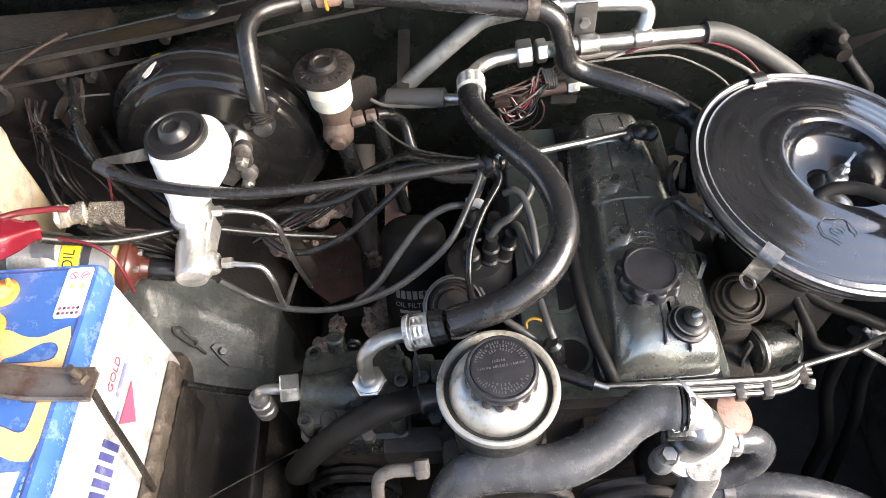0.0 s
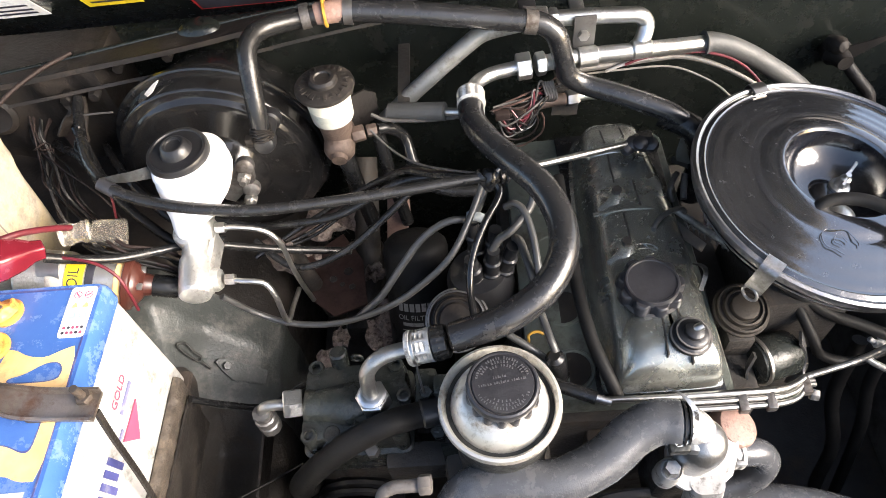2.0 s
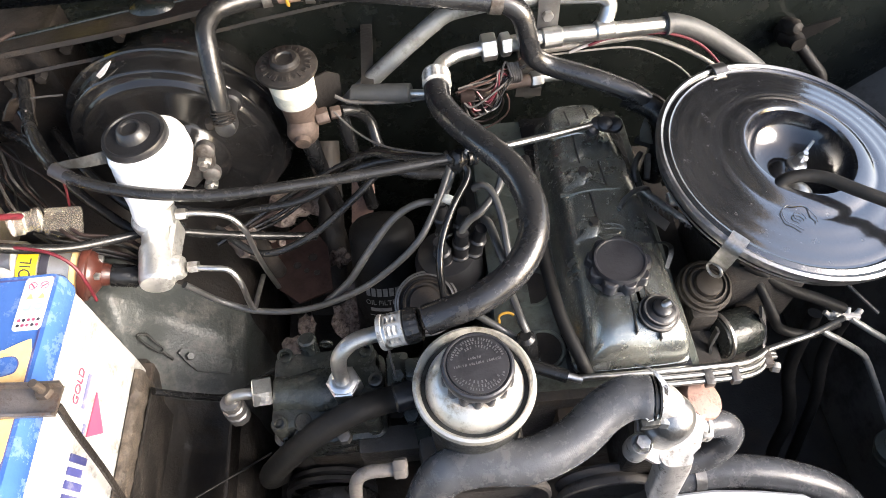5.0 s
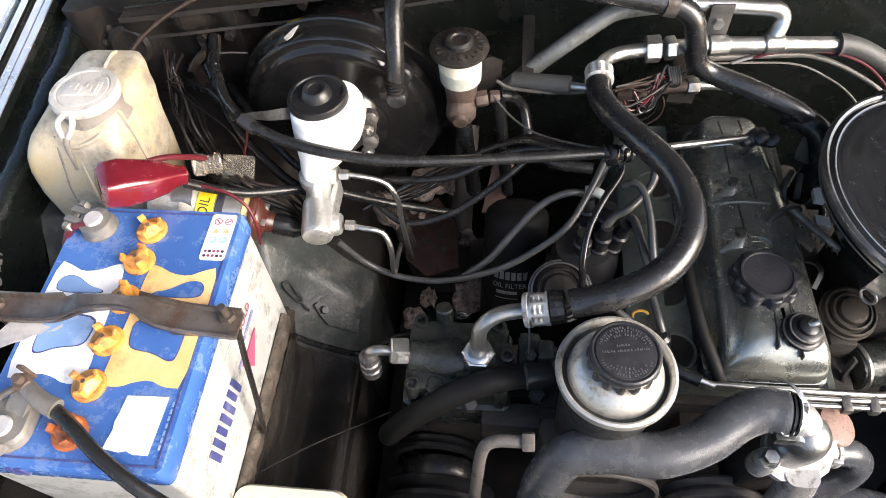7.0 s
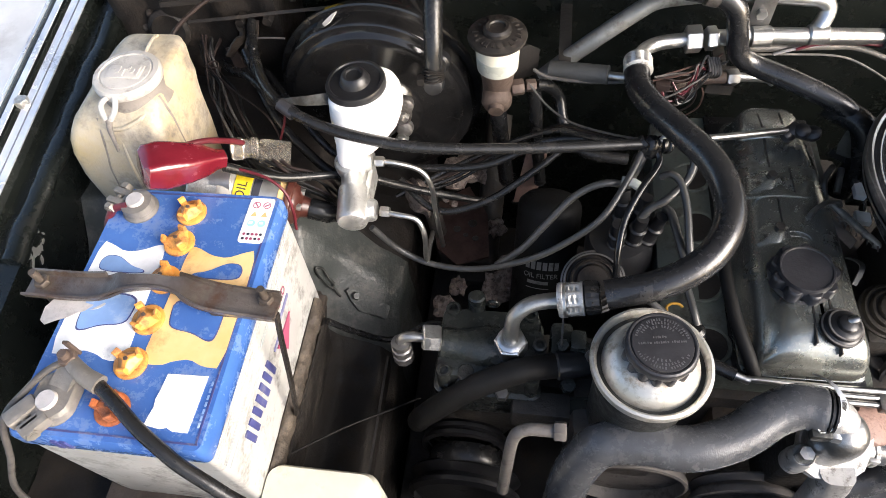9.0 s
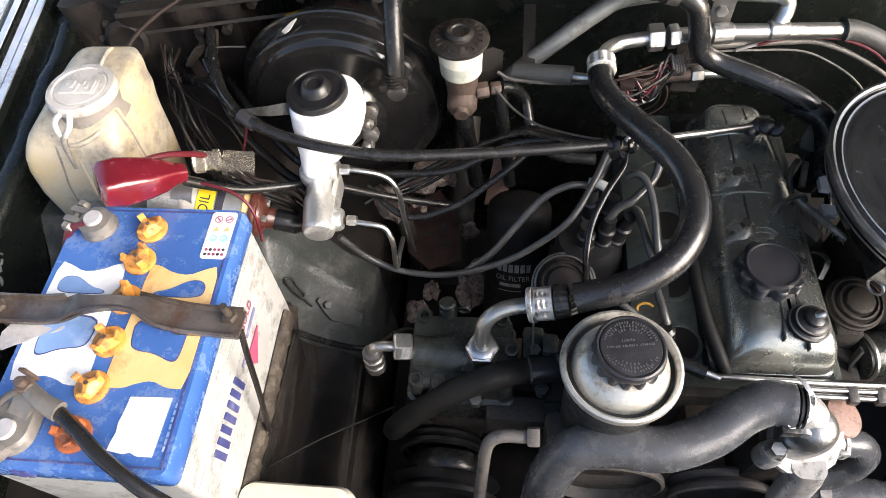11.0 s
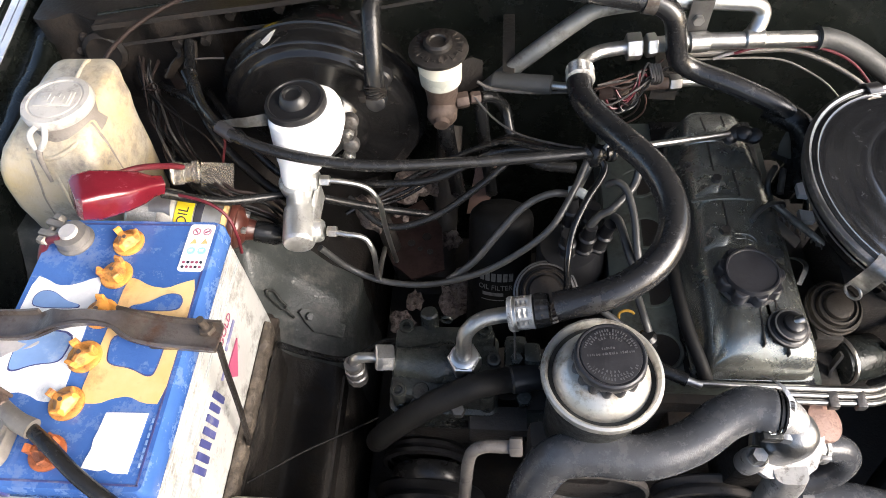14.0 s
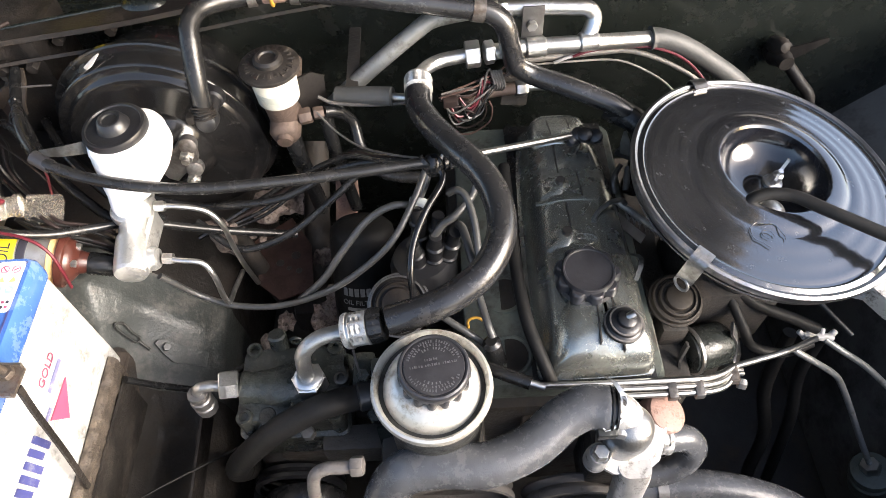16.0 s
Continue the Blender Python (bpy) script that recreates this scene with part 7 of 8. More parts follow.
part("bracket", strip(B(), [(-0.313, 0.532, 0.860), (-0.300, 0.532, 0.861), (-0.285, 0.533, 0.861), (-0.262, 0.541, 0.858)], lambda t: 0.006 + 0.007 * t, 0.002, (0, 0.8, 0.6)), DULLCAST, cable)
tie = thing("cable_tie_bundle", (0.088, 0.546, 0.78), "bundle of wires bound with black tape", "wiring")
for k in range(5):
    part("tape", lathe(B(), axis_m((0.074 + 0.006 * k, 0.545 + 0.001 * k, 0.802 - 0.001 * k), (0.6, 0.3, 0.5 - 0.2 * k)), [(0.007, 0), (0.0095, 0.001), (0.0095, 0.005), (0.007, 0.006)], 14, False, False), RUBBER, tie)
part("lump", lathe(B(), axis_m((0.080, 0.545, 0.785), (0.2, 0.1, 1)), [(0.006, 0), (0.011, 0.004), (0.012, 0.014), (0.009, 0.022), (0.004, 0.026)], 10), RUBBER, tie)
part("tail", tube(B(), [(0.092, 0.548, 0.805), (0.100, 0.556, 0.808), (0.108, 0.562, 0.803), (0.112, 0.56, 0.796)], 0.003, 8), FOIL, tie)
harness = thing("wiring_harness", (0.03, 0.60, 0.74), "brown taped wiring harness behind the engine", "wiring")
for k in range(4):
    part("loom", tube(B(), [(0.080, 0.548 + 0.004 * k, 0.798 - 0.006 * k), (0.055, 0.562 + 0.006 * k, 0.788 - 0.005 * k), (0.02, 0.578 + 0.008 * k, 0.775 - 0.005 * k), (-0.02, 0.60 + 0.008 * k, 0.76 - 0.006 * k), (-0.08, 0.61 + 0.005 * k, 0.72 - 0.01 * k), (-0.15, 0.60, 0.68 - 0.01 * k), (-0.22, 0.56, 0.665)], 0.0034 - 0.0004 * k, 8), (RUBBER, BROWNWIRE, RUBBER, RUBBER)[k], harness)
part("wire", tube(B(), [(0.080, 0.55, 0.803), (0.04, 0.575, 0.785), (0.0, 0.602, 0.772), (-0.03, 0.628, 0.772), (-0.055, 0.648, 0.79)], 0.0014, 8), GREYWIRE, harness)
part("wire", tube(B(), [(0.08, 0.645, 0.80), (0.02, 0.65, 0.792), (-0.03, 0.655, 0.793), (-0.05, 0.66, 0.80)], 0.0022, 8), GREYWIRE, harness)

# connector tangle behind the hose
tang = thing("wire_connectors", (0.13, 0.68, 0.74), "tangle of brown wires and connectors on the firewall", "wiring")
rng = random.Random(7)
for k in range(9):
    a = V(0.092 + 0.006 * rng.random(), 0.675, 0.768 + 0.012 * rng.random())
    b = V(0.172 + 0.012 * rng.random(), 0.70 + 0.015 * rng.random(), 0.772 + 0.016 * rng.random())
    mid = (a + b) / 2 + V(0.02 * (rng.random() - 0.5), -0.015 * rng.random(), 0.03 * (rng.random() - 0.5))
    part("wire", tube(B(), [a, (a * 2 + mid) / 3 + V(0, 0, 0.006 * rng.random()), mid, b], 0.0013, 7), (BROWNWIRE, REDOX, GREYWIRE)[k % 3], tang)
for k in range(3):
    r0 = 0.022 + 0.008 * k
    part("wire", tube(B(), [V(0.125 + r0 * 0.9 * math.cos(t), 0.682 - 0.004 * k, 0.748 + r0 * math.sin(t)) for t in (0.9 - 0.2 * k, 0.1, -0.7 + 0.1 * k, -1.4, -1.9 - 0.1 * k)], 0.0012, 7), (GREYWIRE, BROWNWIRE, REDOX)[k], tang)
part("connector", box(B(), (0.098, 0.666, 0.764), (0.116, 0.678, 0.775), 0.002), BROWNWIRE, tang)
part("connector", box(B(), (0.115, 0.672, 0.738), (0.125, 0.681, 0.758), 0.002), BROWNWIRE, tang)
rng = random.Random(31)
for k in range(12):
    a = V(0.100 + 0.020 * rng.random(), 0.668 + 0.008 * rng.random(), 0.760 + 0.015 * rng.random())
    b = V(0.150 + 0.03 * rng.random(), 0.692 + 0.01 * rng.random(), 0.765 + 0.025 * rng.random())
    part("wire", tube(B(), [a, a + V(0.012, -0.006, -0.028 * rng.random()), (a + b) / 2 + V(0.01 * rng.random(), -0.008, -0.035 * rng.random() + 0.012), b + V(-0.008, -0.004, 0.012 * rng.random()), b], 0.0011 + 0.0005 * rng.random(), 6), (GREYWIRE, BROWNWIRE, REDWIRE, RUBBER)[k % 4], tang)
for k in range(5):
    part("binding", tube(B(), [(0.160 + 0.003 * k, 0.694, 0.765), (0.163 + 0.003 * k, 0.688, 0.778), (0.158 + 0.003 * k, 0.70, 0.792)], 0.0018, 7), GREYWIRE, tang)

rw = thing("firewall_loom", (0.30, 0.73, 0.76), "grey taped wires and a red wire along the firewall", "wiring")
part("loom", tube(B(), [(0.200, 0.725, 0.786), (0.24, 0.728, 0.785), (0.30, 0.735, 0.783), (0.345, 0.738, 0.778), (0.40, 0.725, 0.760), (0.46, 0.70, 0.73)], lambda t: 0.0055 - 0.003 * t, 10), LEAD, rw)
part("wire", tube(B(), [(0.205, 0.72, 0.780), (0.26, 0.725, 0.778), (0.32, 0.728, 0.774), (0.36, 0.718, 0.762), (0.39, 0.70, 0.748), (0.42, 0.67, 0.72)], 0.0014, 8), LEAD, rw)
part("red_wire", tube(B(), [(0.262, 0.72, 0.790), (0.285, 0.722, 0.796), (0.33, 0.727, 0.795), (0.37, 0.728, 0.789), (0.41, 0.72, 0.772), (0.44, 0.695, 0.745), (0.46, 0.66, 0.71)], 0.0019, 8), REDWIRE, rw)
part("wire", tube(B(), [(0.24, 0.722, 0.78), (0.256, 0.721, 0.788), (0.28, 0.722, 0.794), (0.30, 0.724, 0.796)], 0.002, 8), FOIL, rw)

# ---- air cleaner ----
AM = Matrix.Translation((0.4345, 0.5045, 0.7955)) @ Matrix.Rotation(radians(7.5), 4, "Y") @ Matrix.Rotation(radians(2.0), 4, "X")
air = thing("air_cleaner", (0.43, 0.51, 0.69), "round satin black air cleaner with plated rim", "air cleaner")


def lid_loops(profile, seg=96):
    """Rings about the lid's axis that drift towards the off-centre bowl as they shrink."""
    out = []
    for r, z in profile:
        k = min(1.0, max(0.0, (0.120 - r) / 0.055))
        out.append([AM @ V(0.012 * k + max(r, 0.0002) * math.cos(2 * math.pi * q / seg), 0.014 * k + max(r, 0.0002) * math.sin(2 * math.pi * q / seg), z) for q in range(seg)])
    return out


part("lid", rings(B(), lid_loops([(0.1395, -0.004), (0.1385, 0.001), (0.134, 0.0030), (0.131, 0.0012), (0.1285, 0.0015), (0.1250, 0.0023), (0.1215, 0.0020), (0.1140, 0.0021), (0.1105, 0.0028), (0.1065, 0.0025), (0.0985, 0.0027), (0.0950, 0.0035), (0.0915, 0.0031), (0.088, 0.0034), (0.085, 0.0026), (0.081, 0.0026), (0.078, 0.0042),
                                (0.070, 0.0048), (0.063, 0.0050), (0.060, 0.0044), (0.058, 0.0015)]), True, False, False), AIRLID, air, "satin black dished lid")
part("bowl", rings(B(), lid_loops([(0.058, 0.0015), (0.0572, -0.003), (0.055, -0.011), (0.049, -0.020), (0.040, -0.027), (0.030, -0.031), (0.018, -0.032), (0.014, -0.029), (0.010, -0.028), (0, -0.028)]), True, False, True), BOWL, air, "gloss black sunken bowl")
part("rim", lathe(B(), AM, [(0.1385, -0.008), (0.1445, -0.007), (0.1465, -0.002), (0.1455, 0.002), (0.1425, 0.0035), (0.1395, 0.002), (0.1385, -0.003)], 96, False, False), CHROME, air, "plated clamped rim")
part("base", lathe(B(), AM, [(0.1435, -0.006), (0.1415, -0.010), (0.133, -0.013), (0.126, -0.022), (0.114, -0.050), (0.106, -0.060), (0.09, -0.066), (0.05, -0.082)], 80, False), GLOSS, air)
part("lower_lip", lathe(B(), AM, [(0.1335, -0.012), (0.1415, -0.0125), (0.1415, -0.0150), (0.1330, -0.017)], 96, False, False), CHROME, air)
part("throat", cyl(B(), AM @ V(0.0, 0, -0.08), AM @ V(0.0, 0, -0.13), 0.05, seg=32), BLOCK, air)
for ang in (226, 108, 350):
    m = AM @ Matrix.Rotation(radians(ang), 4, "Z")
    bm = strip(B(), [m @ V(0.132, 0, 0.0045), m @ V(0.141, 0, 0.0065), m @ V(0.1485, 0, 0.003), m @ V(0.1495, 0, -0.012), m @ V(0.147, 0, -0.030), m @ V(0.145, 0, -0.036)], 0.018, 0.0016, m.to_3x3() @ V(0, 1, 0))
    c = part("spring_clip", bm, CHROME, air, "bent plated spring clip")
    part("clip_loop", tube(B(), [m @ V(0.147 + 0.002 * math.cos(t), 0.008 * math.cos(t), -0.040 - 0.008 * math.sin(t)) for t in [2 * math.pi * k / 16 for k in range(17)]], 0.0016, 8, straight=True), CHROME, c)
# wing nut in the bowl
wm = AM @ Matrix.Translation((0.026, 0.018, -0.029)) @ Matrix.Rotation(radians(50), 4, "Z")
bm = lathe(B(), wm, [(0.011, 0), (0.011, 0.004), (0.007, 0.005), (0.006, 0.016), (0.003, 0.018), (0.003, 0.022)], 18)
for s in (1, -1):
    strip(bm, [wm @ V(s * 0.004, 0, 0.010), wm @ V(s * 0.012, 0, 0.016), wm @ V(s * 0.017, 0, 0.026)], 0.008, 0.003, wm.to_3x3() @ V(0, 0.0, 1))
part("wing_nut", bm, ALU, air)
# Pale grey dome low in the bowl, below the rod.
part("boss", lathe(B(), AM @ Matrix.Translation((0.008, -0.026, -0.022)), [(0.017, -0.008), (0.016, 0.0), (0.0125, 0.006), (0.006, 0.009), (0, 0.0095)], 28), DOME, air, "pale grey dome in the bowl")
for rr, cx in ((0.0175, 0.0), (0.006, 0.0)):
    mm = AM @ Matrix.Translation((-0.024, -0.074, 0.0052)) @ Matrix.Rotation(radians(-20), 4, "Z")
    part("embossed_badge", tube(B(), [mm @ V(rr * math.cos(t), rr * (0.80 + 0.1 * math.cos(5 * t)) * math.sin(t), 0) for t in [2 * math.pi * k / 28 for k in range(23)]], 0.0006, 6, straight=True), AIRLID, air)
hose("hood_prop_rod", [(0.404, 0.472, 0.797), (0.410, 0.475, 0.803), (0.423, 0.476, 0.807), (0.438, 0.473, 0.809), (0.452, 0.466, 0.810), (0.470, 0.452, 0.810), (0.489, 0.438, 0.810), (0.54, 0.407, 0.806), (0.62, 0.37, 0.802), (0.75, 0.33, 0.795), (0.868, 0.29, 0.785)], 0.0066, MATT, "black rod lying across the air cleaner lid", "rod")
snork = thing("air_intake", (0.60, 0.42, 0.66), "bright folded metal air intake beside the filter", "air intake")
bm = B()
plate(bm, [(0.488, 0.392), (0.545, 0.428), (0.62, 0.44), (0.64, 0.39), (0.56, 0.37), (0.540, 0.350), (0.526, 0.362), (0.514, 0.384)], 0.742, 0.766)
part("duct", bm, OXIDE, snork)
part("mouth", box(B(), (0.60, 0.36, 0.70), (0.70, 0.45, 0.772), 0.01), OXIDE, snork)
part("bolt", nut(B(), (0.556, 0.392, 0.766), (0.556, 0.392, 0.776), 0.008), STEEL, snork)

# ---- right of the engine ----
vd = thing("vacuum_diaphragm", (0.342, 0.405, 0.64), "tarnished pressed-steel vacuum diaphragm under the filter", "vacuum diaphragm")
part("drum", lathe(B(), axis_m((0.347, 0.430, 0.668), (0.05, -0.25, 1)) @ Matrix.Scale(0.88, 4), [(0.012, -0.03), (0.016, 0.0), (0.030, 0.010), (0.0350, 0.018), (0.0350, 0.021), (0.0325, 0.0225), (0.0315, 0.0290), (0.0290, 0.0300), (0.0280, 0.0275), (0.0255, 0.0275), (0.0240, 0.0330), (0.0215, 0.0340), (0.0205, 0.0315), (0.0180, 0.0315), (0.0165, 0.0370), (0.013, 0.0385), (0, 0.0390)], 40), VDM, vd)
part("bracket", box(B(), (0.335, 0.40, 0.58), (0.365, 0.43, 0.66), 0.004), BLOCK, vd)
carb = thing("carburettor_servo", (0.40, 0.40, 0.58), "dull silver throttle dashpot cylinder", "dashpot")
part("cylinder", lathe(B(), axis_m((0.366, 0.392, 0.620), (1, 0.25, -0.10)), [(0.020, 0), (0.026, 0.003), (0.027, 0.008), (0.026, 0.050), (0.023, 0.054), (0.012, 0.055)], 32), COMPCAST, carb)
part("band", lathe(B(), axis_m((0.372, 0.3935, 0.6195), (1, 0.25, -0.10)), [(0.027, 0), (0.0295, 0.001), (0.0295, 0.004), (0.027, 0.005)], 32, False, False), STEEL, carb)
part("bracket", strip(B(), [(0.418, 0.406, 0.648), (0.427, 0.400, 0.630), (0.424, 0.385, 0.61), (0.412, 0.37, 0.60)], 0.018, 0.003, (0.3, 1, 0)), DARKSTEEL, carb)
part("arm", strip(B(), [(0.362, 0.388, 0.650), (0.356, 0.378, 0.63), (0.360, 0.366, 0.61)], 0.010, 0.003, (0.3, 1, 0)), DARKSTEEL, carb)
part("carburettor_body", box(B(), (0.37, 0.43, 0.56), (0.48, 0.56, 0.68), 0.015), BLOCK, carb)
solo("intake_manifold", box(B(), (0.345, 0.40, 0.44), (0.46, 0.66, 0.58), 0.02), BLOCK, "greasy intake manifold under the air cleaner", "manifold")
hose("vacuum_tube", [(0.40, 0.45, 0.69), (0.455, 0.43, 0.655), (0.50, 0.425, 0.63), (0.535, 0.418, 0.612)], 0.007, MATT, "black vacuum hose under the air cleaner")
hose("vacuum_tube", [(0.41, 0.45, 0.68), (0.435, 0.41, 0.64), (0.45, 0.398, 0.615), (0.49, 0.394, 0.60), (0.53, 0.406, 0.598)], 0.006, MATT, "black looping vacuum hose")
tee = thing("hose_junction", (0.555, 0.42, 0.60), "small pale plastic hose junction", "hose junction")
bm = cyl(B(), (0.518, 0.412, 0.606), (0.556, 0.410, 0.602), 0.0050, seg=12, bev=0.001)
for a, b, r in (((0.526, 0.412, 0.606), (0.527, 0.421, 0.611), 0.0036), ((0.541, 0.411, 0.604), (0.544, 0.420, 0.609), 0.0036), ((0.520, 0.412, 0.606), (0.513, 0.417, 0.610), 0.0034), ((0.552, 0.411, 0.602), (0.560, 0.417, 0.606), 0.0038)):
    cyl(bm, a, b, r, seg=12, bev=0.0006)
part("body", bm, OLDWHITE, tee)
part("cross_stem", cyl(B(), (0.545, 0.448, 0.622), (0.580, 0.412, 0.602), 0.003, seg=10), PLASTIC, tee)
hose("vacuum_tube", [(0.545, 0.408, 0.603), (0.570, 0.395, 0.59), (0.602, 0.383, 0.57), (0.641, 0.361, 0.54), (0.69, 0.34, 0.50), (0.74, 0.32, 0.44)], 0.0040, GREYPIPE, "grey hose leaving the junction")
hose("steel_line", [(0.496, 0.392, 0.616), (0.505, 0.387, 0.611), (0.524, 0.381, 0.60), (0.560, 0.379, 0.567), (0.575, 0.374, 0.55), (0.599, 0.358, 0.51), (0.625, 0.333, 0.462), (0.652, 0.310, 0.415)], 0.0040, GREYPIPE, "bent grey steel line dropping into the bay", "pipe")
fl = thing("fuel_filter", (0.66, 0.318, 0.33), "small grey inline filter at a pipe end", "fuel filter")
part("nut", nut(B(), (0.653, 0.309, 0.414), (0.659, 0.304, 0.402), 0.013), STEEL, fl)
part("canister", lathe(B(), axis_m((0.659, 0.304, 0.404), (0.35, -0.1, -1)), [(0.014, 0), (0.026, 0.003), (0.028, 0.012), (0.025, 0.016), (0.024, 0.026), (0.027, 0.028), (0.026, 0.06), (0.015, 0.066)], 24), ENGINE, fl)
fit = thing("firewall_valve", (0.58, 0.77, 0.66), "corroded heater valve on the firewall", "heater valve")
part("body", lathe(B(), axis_m((0.565, 0.80, 0.72), (0.05, -1, 0.1)), [(0.018, 0), (0.019, 0.016), (0.013, 0.024), (0.010, 0.04)], 20), GRIMESHADE, fit)
part("plate", strip(B(), [(0.575, 0.775, 0.730), (0.592, 0.772, 0.742), (0.612, 0.768, 0.757)], lambda t: 0.020 - 0.014 * t, 0.003, (-0.4, 0.2, 1)), GRIMESHADE, fit)
part("lump", lathe(B(), axis_m((0.556, 0.772, 0.745), (0.2, -1, 0.5)), [(0.011, -0.02), (0.012, 0), (0.007, 0.008), (0, 0.010)], 9), GRIMESHADE, fit)
part("spout", tube(B(), [(0.575, 0.768, 0.715), (0.59, 0.752, 0.70), (0.605, 0.742, 0.685), (0.61, 0.735, 0.67)], 0.008, 14), GRIMESHADE, fit)
hose("heater_hose", [(0.30, 0.66, 0.76), (0.335, 0.635, 0.752), (0.345, 0.62, 0.72), (0.34, 0.61, 0.66)], 0.016, RUBBER, "black heater hose dropping behind the engine")
hose("drop_hose", [(0.55, 0.42, 0.60), (0.545, 0.40, 0.52), (0.555, 0.37, 0.44), (0.56, 0.34, 0.34), (0.57, 0.32, 0.24)], 0.008, MATT, "dusty hose hanging low beside the wheel arch")
hose("drop_hose", [(0.52, 0.43, 0.58), (0.515, 0.40, 0.48), (0.53, 0.36, 0.40), (0.525, 0.33, 0.32), (0.54, 0.30, 0.24)], 0.009, MATT, "dusty pipe hanging low beside the wheel arch", "pipe")
thr = thing("throttle_linkage", (0.33, 0.56, 0.66), "small steel throttle linkage rods", "linkage")
part("rod", tube(B(), [(0.303, 0.571, 0.700), (0.301, 0.580, 0.708), (0.304, 0.590, 0.710), (0.309, 0.598, 0.712), (0.315, 0.607, 0.710)], 0.0036, 10), DARKSTEEL, thr)
part("rod", tube(B(), [(0.317, 0.574, 0.700), (0.320, 0.588, 0.705), (0.324, 0.604, 0.710)], 0.0040, 10), DARKSTEEL, thr)
part("hook", tube(B(), [(0.262, 0.508, 0.735), (0.266, 0.514, 0.737), (0.272, 0.520, 0.738), (0.283, 0.528, 0.738), (0.299, 0.536, 0.732), (0.306, 0.538, 0.722)], 0.0030, 10), DARKSTEEL, thr)
part("lever", tube(B(), [(0.299, 0.5455, 0.717), (0.302, 0.544, 0.715), (0.328, 0.530, 0.700), (0.354, 0.516, 0.685), (0.358, 0.514, 0.680)], 0.0044, 12), GREYPIPE, thr)
part("strap", strip(B(), [(0.296, 0.536, 0.703), (0.307, 0.523, 0.700), (0.318, 0.515, 0.694), (0.328, 0.509, 0.688)], 0.012, 0.002, (0.7, 0.6, 0.2)), DARKSTEEL, thr)
part("fin", rings(B(), [[V(0.312 + d, 0.618, 0.760), V(0.318 + d, 0.613, 0.748), V(0.324 + d, 0.605, 0.728), V(0.311 + d, 0.610, 0.730), V(0.310 + d, 0.615, 0.742)] for d in (0, 0.003)]), DULLCAST, thr)
part("strap", strip(B(), [(0.309, 0.620, 0.722), (0.330, 0.617, 0.712), (0.353, 0.611, 0.700)], 0.008, 0.003, (0, 0.6, 1)), SHADEPAINT, thr)
part("bracket", box(B(), (0.30, 0.53, 0.60), (0.332, 0.62, 0.655), 0.006), BLOCK, thr)
part("return_spring", tube(B(), [V(0.31 + 0.05 * k / 40, 0.535 - 0.025 * k / 40 + 0.004 * math.cos(k * 1.25), 0.70 - 0.02 * k / 40 + 0.004 * math.sin(k * 1.25)) for k in range(41)], 0.0009, 6, straight=True), DARKSTEEL, thr)
part("clip", strip(B(), [(0.293, 0.425, 0.735), (0.300, 0.44, 0.745), (0.302, 0.455, 0.735), (0.298, 0.465, 0.725)], 0.005, 0.002, (1, 0, 0)), DULLCAST, thr)
# White plates added to stand for bright ground showing through two gaps.
wc = thing("sunlit_gap", (0.36, 0.58, 0.66), "two white plates added for sunlit ground seen through gaps", "connector")
part("plug", rings(B(), [[V(0.3455, 0.601, z), V(0.3545, 0.601, z), V(0.3560, 0.579, z), V(0.3445, 0.581, z)] for z in (0.682, 0.6895, 0.690)]), WHITE, wc)
part("plug", rings(B(), [[V(0.3445, 0.566, z), V(0.3605, 0.563, z), V(0.3600, 0.548, z), V(0.3440, 0.550, z)] for z in (0.672, 0.6795, 0.680)]), WHITE, wc)
part("stay", tube(B(), [(0.366, 0.565, 0.668), (0.37, 0.58, 0.65), (0.365, 0.60, 0.67), (0.375, 0.58, 0.62)], 0.003, 8), RUBBER, wc)
rear = thing("rear_fitting", (0.265, 0.635, 0.74), "black clustered fittings at the cover's rear", "fitting")
for k in range(5):
    part("knuckle", lathe(B(), axis_m((0.250 + 0.008 * k, 0.622 + 0.004 * (k % 2), 0.742 + 0.003 * (k % 3)), (0.4 - 0.2 * k, -0.3, 1)), [(0.006, 0), (0.009, 0.003), (0.009, 0.010), (0.005, 0.013)], 12), PLASTIC, rear)

# ---- deep in the bay ----
gear = thing("steering_gear", (-0.09, 0.60, 0.30), "rust-flecked steering box and brackets low in the bay", "steering gear")
part("box", box(B(), (-0.16, 0.58, 0.28), (-0.05, 0.70, 0.42), 0.02), BLOCK, gear)


def flake(bm, p, size, axis, seed, thick=0.005, wide=1.0):
    """An uneven torn plate."""
    r = random.Random(seed)
    m = axis_m(p, axis)
    n = 19
    ring = [(size * (0.72 + 0.36 * r.random()), 2 * math.pi * (k + 0.5 * r.random()) / n, size * 0.25 * (r.random() - 0.5)) for k in range(n)]
    return rings(bm, [[m @ V(wide * q * f * math.cos(a), q * f * math.sin(a), w * f + z) for q, a, w in ring] for f, z in ((0.3, 0.0), (1.0, 0.0), (1.0, thick), (0.55, thick * 1.6), (0.25, thick))])


